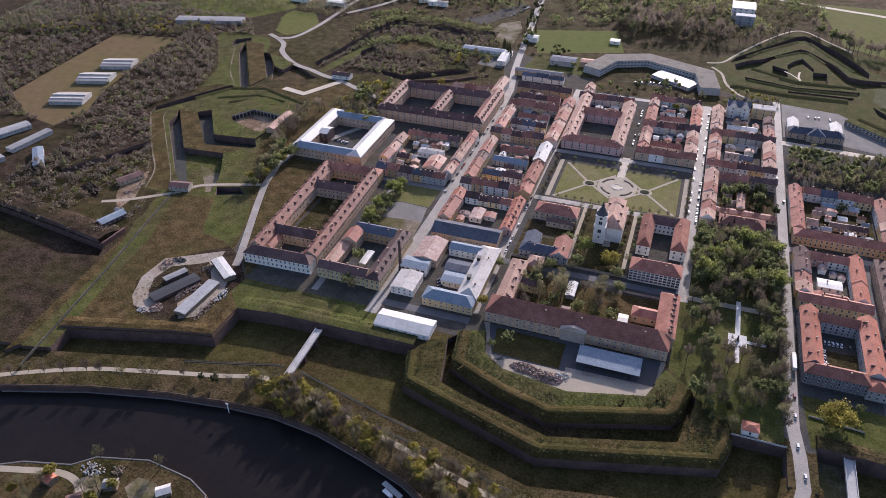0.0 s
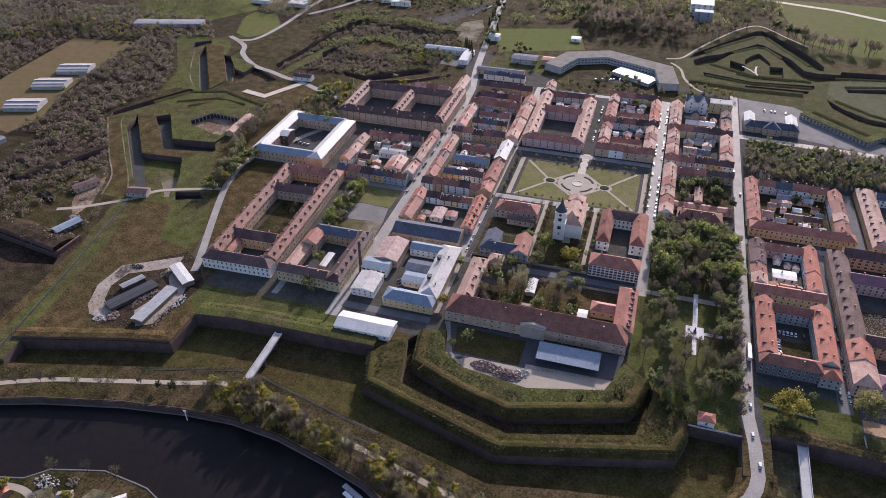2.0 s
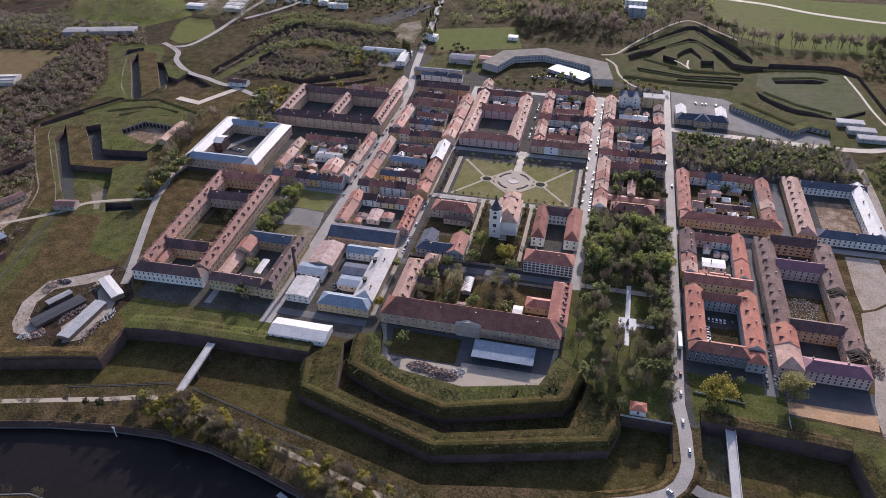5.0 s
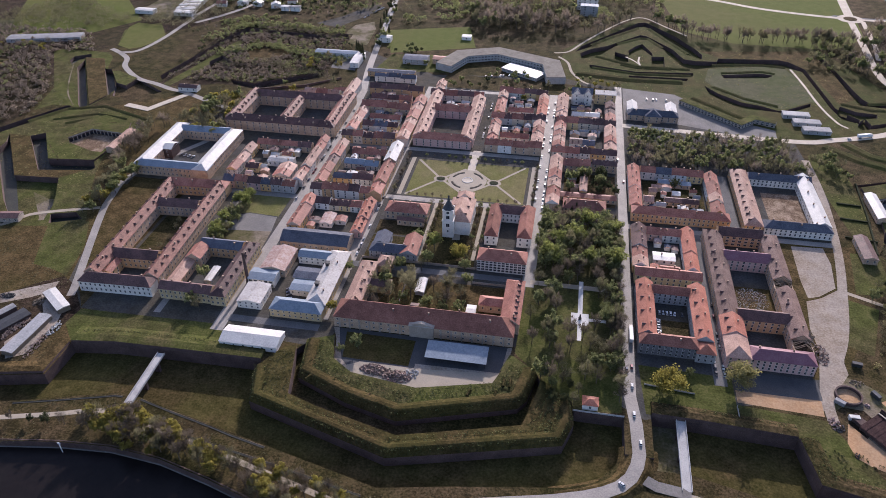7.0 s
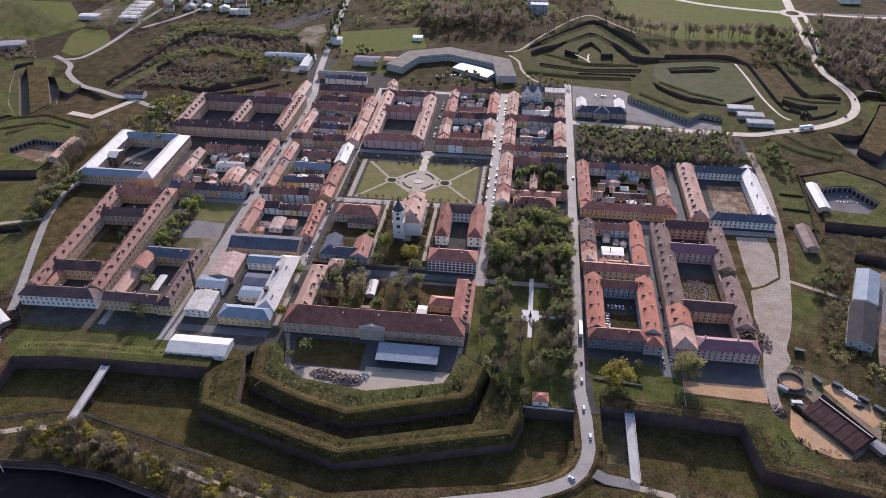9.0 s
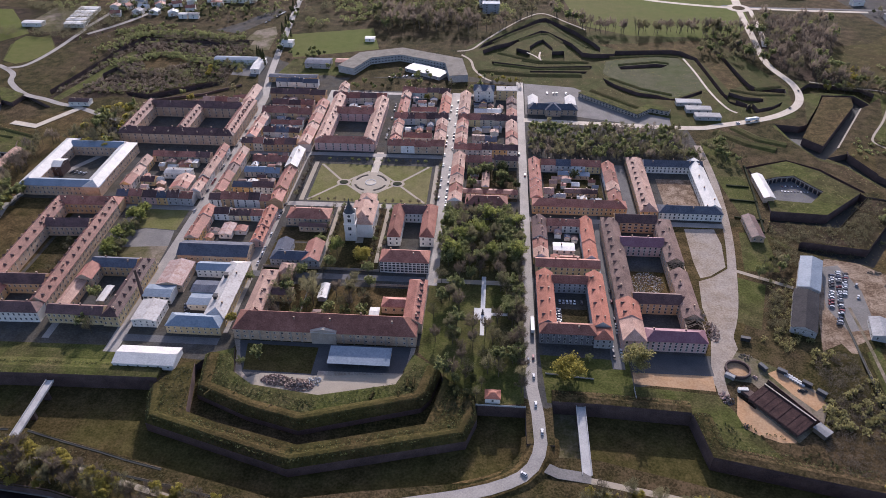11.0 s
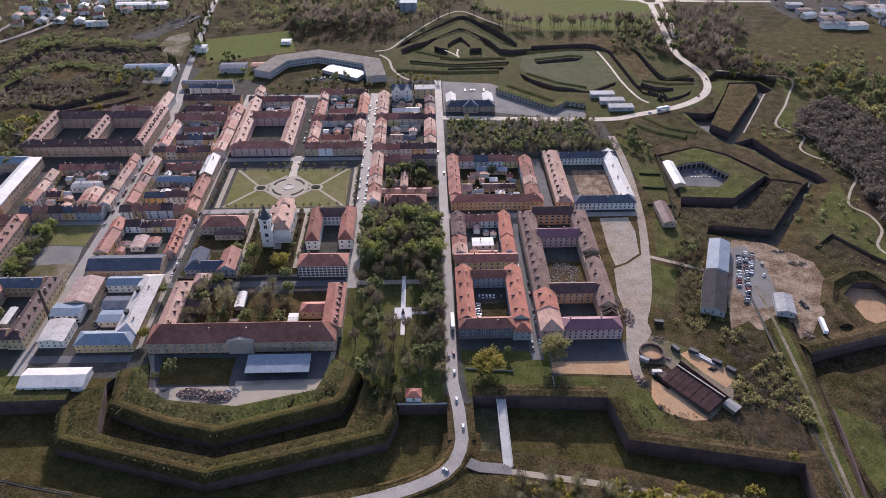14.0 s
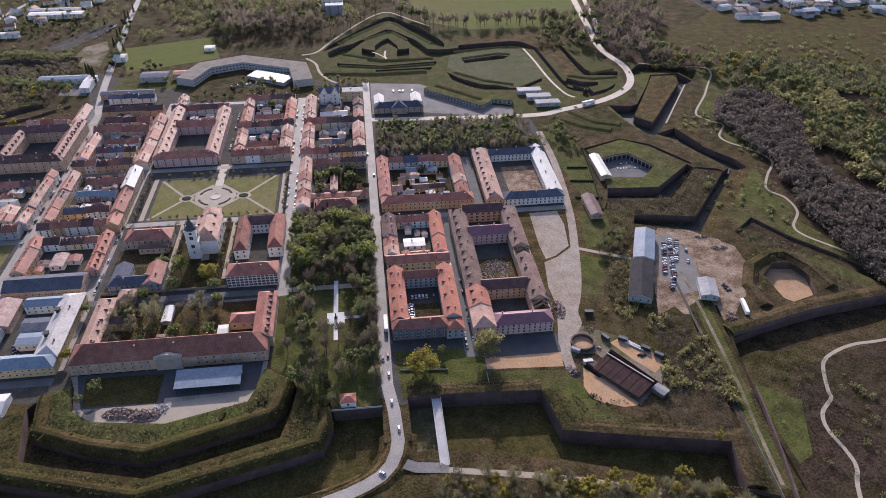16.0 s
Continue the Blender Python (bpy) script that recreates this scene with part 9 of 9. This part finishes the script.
for k in range(16):
    g = Geo()
    g.box(-0.75, -0.6, 0, 0.75, 0.6, 1.0)
    single("stone_block", g, [WHITE_STONE], "white cut stone block on a sandy yard", "stone block", (296.5 + (k % 8) * 1.15 + (k // 8) * 1.0, -220.5 - (k % 8) * 1.2 + (k // 8) * 1.5, 0), group="rows of white stone blocks")
heap("stone_blocks", -276, -252, 3, 10, 1.2, 120, RUBBLE, "scattered cut stone blocks in a yard", 6, 0.5)
heap("stone_blocks", -309, -228, 5, 8, 1.2, 100, RUBBLE, "scattered cut stone blocks in a yard", 7, 0.5)


def fence(pts, h, label, mat, gap=3.0, solid=True):
    """A wall or fence along a line, with its posts."""
    r = thing("fence", pts[0][0], pts[0][1], 0, label, "fence")
    o = Vector(pts[0])
    g = Geo()
    g.box(-0.12, -0.12, -0.3, 0.12, 0.12, h + 0.2)
    post = g.mesh("post", [mat])
    for a, b in zip(pts, pts[1:]):
        a, b = Vector(a), Vector(b)
        L = (b - a).length
        d = (b - a) / L
        nrm = Vector((-d.y, d.x)) * 0.08
        g = Geo()
        q = [a - o - nrm, b - o - nrm, b - o + nrm, a - o + nrm]
        g.solid([(*p, 0) for p in q], [(*p, h) for p in q])
        part("panel", g.mesh("panel", [mat]), None, r)
        for k in range(int(L / gap) + 1):
            p = a + d * min(L, k * gap) - o
            part("post", post, None, r).location = (p.x, p.y, 0)


fence([(200, -238), (200, -254)], 1.6, "low concrete wall running to the rampart", CONCRETE, 4)
fence([(146, -229), (176, -232)], 1.2, "low stone wall in the grass", STONE, 6)
fence([(103, -258), (133, -258)], 1.3, "pale wall above the moat", CONCRETE, 6)
fence([(-62, -141), (-62, -131), (26, -131)], 2.2, "old grey stone garden wall", STONE, 6)
fence([(-22, -190), (-22, -150)], 2.0, "old grey stone garden wall", STONE, 6)
fence([(26, -148), (65, -148)], 2.0, "old grey stone garden wall", STONE, 6)

# river mooring
b = thing("mooring_pontoon", -70, -352, -8.2, "small grey mooring pontoon with a boat", "pontoon")
g = Geo()
g.box(-7, -1.5, -0.2, 7, 1.5, 0.5)
part("deck", g.mesh("deck", [CONCRETE]), None, b)
g = Geo()
g.solid([(-3, -4.4, 0), (2.5, -4.4, 0), (3.5, -3.4, 0), (2.5, -2.4, 0), (-3, -2.4, 0)], [(-3.2, -4.6, 1.0), (2.7, -4.6, 1.0), (4.2, -3.4, 1.1), (2.7, -2.2, 1.0), (-3.2, -2.2, 1.0)], bottom=True)
part("hull", g.mesh("hull", [CURTAIN]), None, b)
b.rotation_euler = (0, 0, radians(-25))
b = thing("river_marker", -186, -334, -8.2, "white navigation post by the river", "post")
g = Geo()
g.box(-0.2, -0.2, -0.5, 0.2, 0.2, 9)
g.box(-1.0, -0.1, 7.5, 1.0, 0.1, 8.8)
part("post", g.mesh("post", [CURTAIN]), None, b)
# park monument
b = thing("monument", 105, -174, 0.1, "small dark stone monument on the paving", "monument")
g = Geo()
g.box(-1.2, -1.2, 0, 1.2, 1.2, 0.6)
g.solid([(-0.7, -0.7, 0.6), (0.7, -0.7, 0.6), (0.7, 0.7, 0.6), (-0.7, 0.7, 0.6)], [(-0.35, -0.35, 4.2), (0.35, -0.35, 4.2), (0.35, 0.35, 4.2), (-0.35, 0.35, 4.2)])
part("pillar", g.mesh("pillar", [IRON]), None, b)


for line in ([(317, 14), (336, 12)], [(314, -10), (337, -13)], [(311, -38), (334, -42)], [(342, 51), (337, -2), (329, -60)]):
    sweep("hedge", [tuple(p) for p in line], [(0.8, -0.1), (0.7, 1.3), (-0.7, 1.3), (-0.8, -0.1)], [LEAF_DARK], "dark clipped hedge between grass plots", "hedge", seg=4)
# palisade of posts across the end of the moat
b = thing("palisade", 306, -331, -3, "row of leaning dark timber posts", "fence")
g = Geo()
g.box(-0.35, -0.35, -0.3, 0.35, 0.35, 2.6)
pm = g.mesh("post", [WOOD])
for k in range(18):
    o = part("post", pm, None, b)
    o.location, o.rotation_euler = (k * 1.65, -k * 0.47, 0), (0.25, 0.1 * (k % 3 - 1), 0)
heap("scrap_heap", -284, -273, 5, 5, 1.0, 150, RUBBLE, "scrap and stone chips along a yard edge", 11, 0.5)
heap("scrap_heap", -250, -262, 3, 14, 0.9, 110, RUBBLE, "rows of rough stone between sheds", 12, 0.5)
heap("fallen_rafters", 251, -192, 4, 5, 1.0, 60, WOOD, "fallen timbers beside the ruined wing", 13, 0.5)

# junk on the works yards
for k, (x, y, rx, ry, n, mat, lab) in enumerate(((404, -124, 7, 3, 60, WOOD, "stack of old timber on bare ground"), (378, -206, 4, 9, 70, RUBBLE, "rows of brick stacks beside a track"), (388, -172, 3, 5, 40, IRON, "dark scrap metal beside a shed"), (352, -100, 5, 4, 50, CONCRETE, "concrete slabs on a yard"), (396, -108, 5, 2, 40, WOOD, "timber stack beside a ditch"),
                                               (277, -223.5, 1.6, 1.4, 16, RUST, "red scrap beside the round pit"), (303, -233, 3, 2, 26, IRON, "dark machine parts on sand"), (276, -205, 4, 3, 24, WOOD, "timber and brush beside the road"),
                                               (-303, -220, 6, 3, 70, IRON, "dark scrap along a yard wall"), (-272, -244, 4, 5, 70, RUBBLE, "broken stone along a yard"), (-276, -222, 4, 5, 60, WOOD, "old timber and scrap in a yard"), (-248, -246, 3, 8, 50, CONCRETE, "pale stone blocks in a yard"), (-292, -278, 4, 3, 40, CONCRETE, "white containers and blocks"),
                                               (-408, -150, 4, 3, 40, RUBBLE, "rubble beside a farm track"), (-396, -176, 5, 3, 40, CONCRETE, "pale junk beside farm sheds"), (248, -150, 3, 12, 120, RUBBLE, "fallen roof debris along the ruined wing"), (246, -190, 4, 7, 80, RUST, "collapsed rusty sheets beside the ruin"))):
    heap("yard_junk", x, y, rx, ry, 1.2, n, mat, lab, 200 + k, 0.55)
truck(390, -196, 80)
heap("fallen_rafters", 247, -118, 5, 8, 1.5, 90, WOOD, "broken rafters on a collapsed roof", 230, 0.6, 9.2)
heap("fallen_rafters", 250, -176, 5, 7, 1.5, 90, WOOD, "broken rafters on a collapsed roof", 231, 0.6, 9.0)
heap("stone_pile", -232, -398, 8, 4, 1.2, 70, CONCRETE, "pale stones and boards in a garden", 240, 0.5, -3)
heap("stone_pile", -218, -394, 5, 3, 1.0, 50, WOOD, "garden clutter beside huts", 241, 0.5, -3)


def casemate_front(name, pts, z0, label):
    """Dark arches in the inner wall of a sunken court."""
    r = thing(name, pts[0][0], pts[0][1], z0, label, "casemate")
    o = Vector(pts[0])
    for a, b in zip(pts, pts[1:]):
        a, b = Vector(a) - o, Vector(b) - o
        L = (b - a).length
        d = (b - a) / L
        n = Vector((d.y, -d.x)) * 0.35
        g = Geo()
        q = [a, b, b + n, a + n]
        g.solid([(*p, 4.3) for p in q], [(*p, 5.3) for p in q], bottom=True)
        part("cornice", g.mesh("cornice", [STONE]), None, r)
        for k in range(int(L / 4.2)):
            c = a + d * (L * (k + 0.5) / int(L / 4.2)) + n * 0.5
            g = Geo()
            g.face([(*(c - d * 1.2), 0), (*(c + d * 1.2), 0)] + [(*(c + d * 1.2 * math.cos(t * math.pi / 6)), 2.0 + 1.2 * math.sin(t * math.pi / 6)) for t in range(7)])
            part("arch", g.mesh("arch", [GLASS]), None, r)
            g = Geo()
            e = c + d * 2.1
            g.solid([(*(e - d * 0.35), 0), (*(e + d * 0.35), 0), (*(e + d * 0.35 + n), 0), (*(e - d * 0.35 + n), 0)], [(*(e - d * 0.35), 4.3), (*(e + d * 0.35), 4.3), (*(e + d * 0.35 + n), 4.3), (*(e - d * 0.35 + n), 4.3)])
            part("pier", g.mesh("pier", [STONE]), None, r)


casemate_front("casemate_range", [(350, 23), (366, 30), (381, 33), (398, 6)], -4, "arched stone casemates round a sunken court")
casemate_front("casemate_range", [(-406, 12), (-393, 34), (-357, 30)], -4, "arched stone casemates round a sunken court")
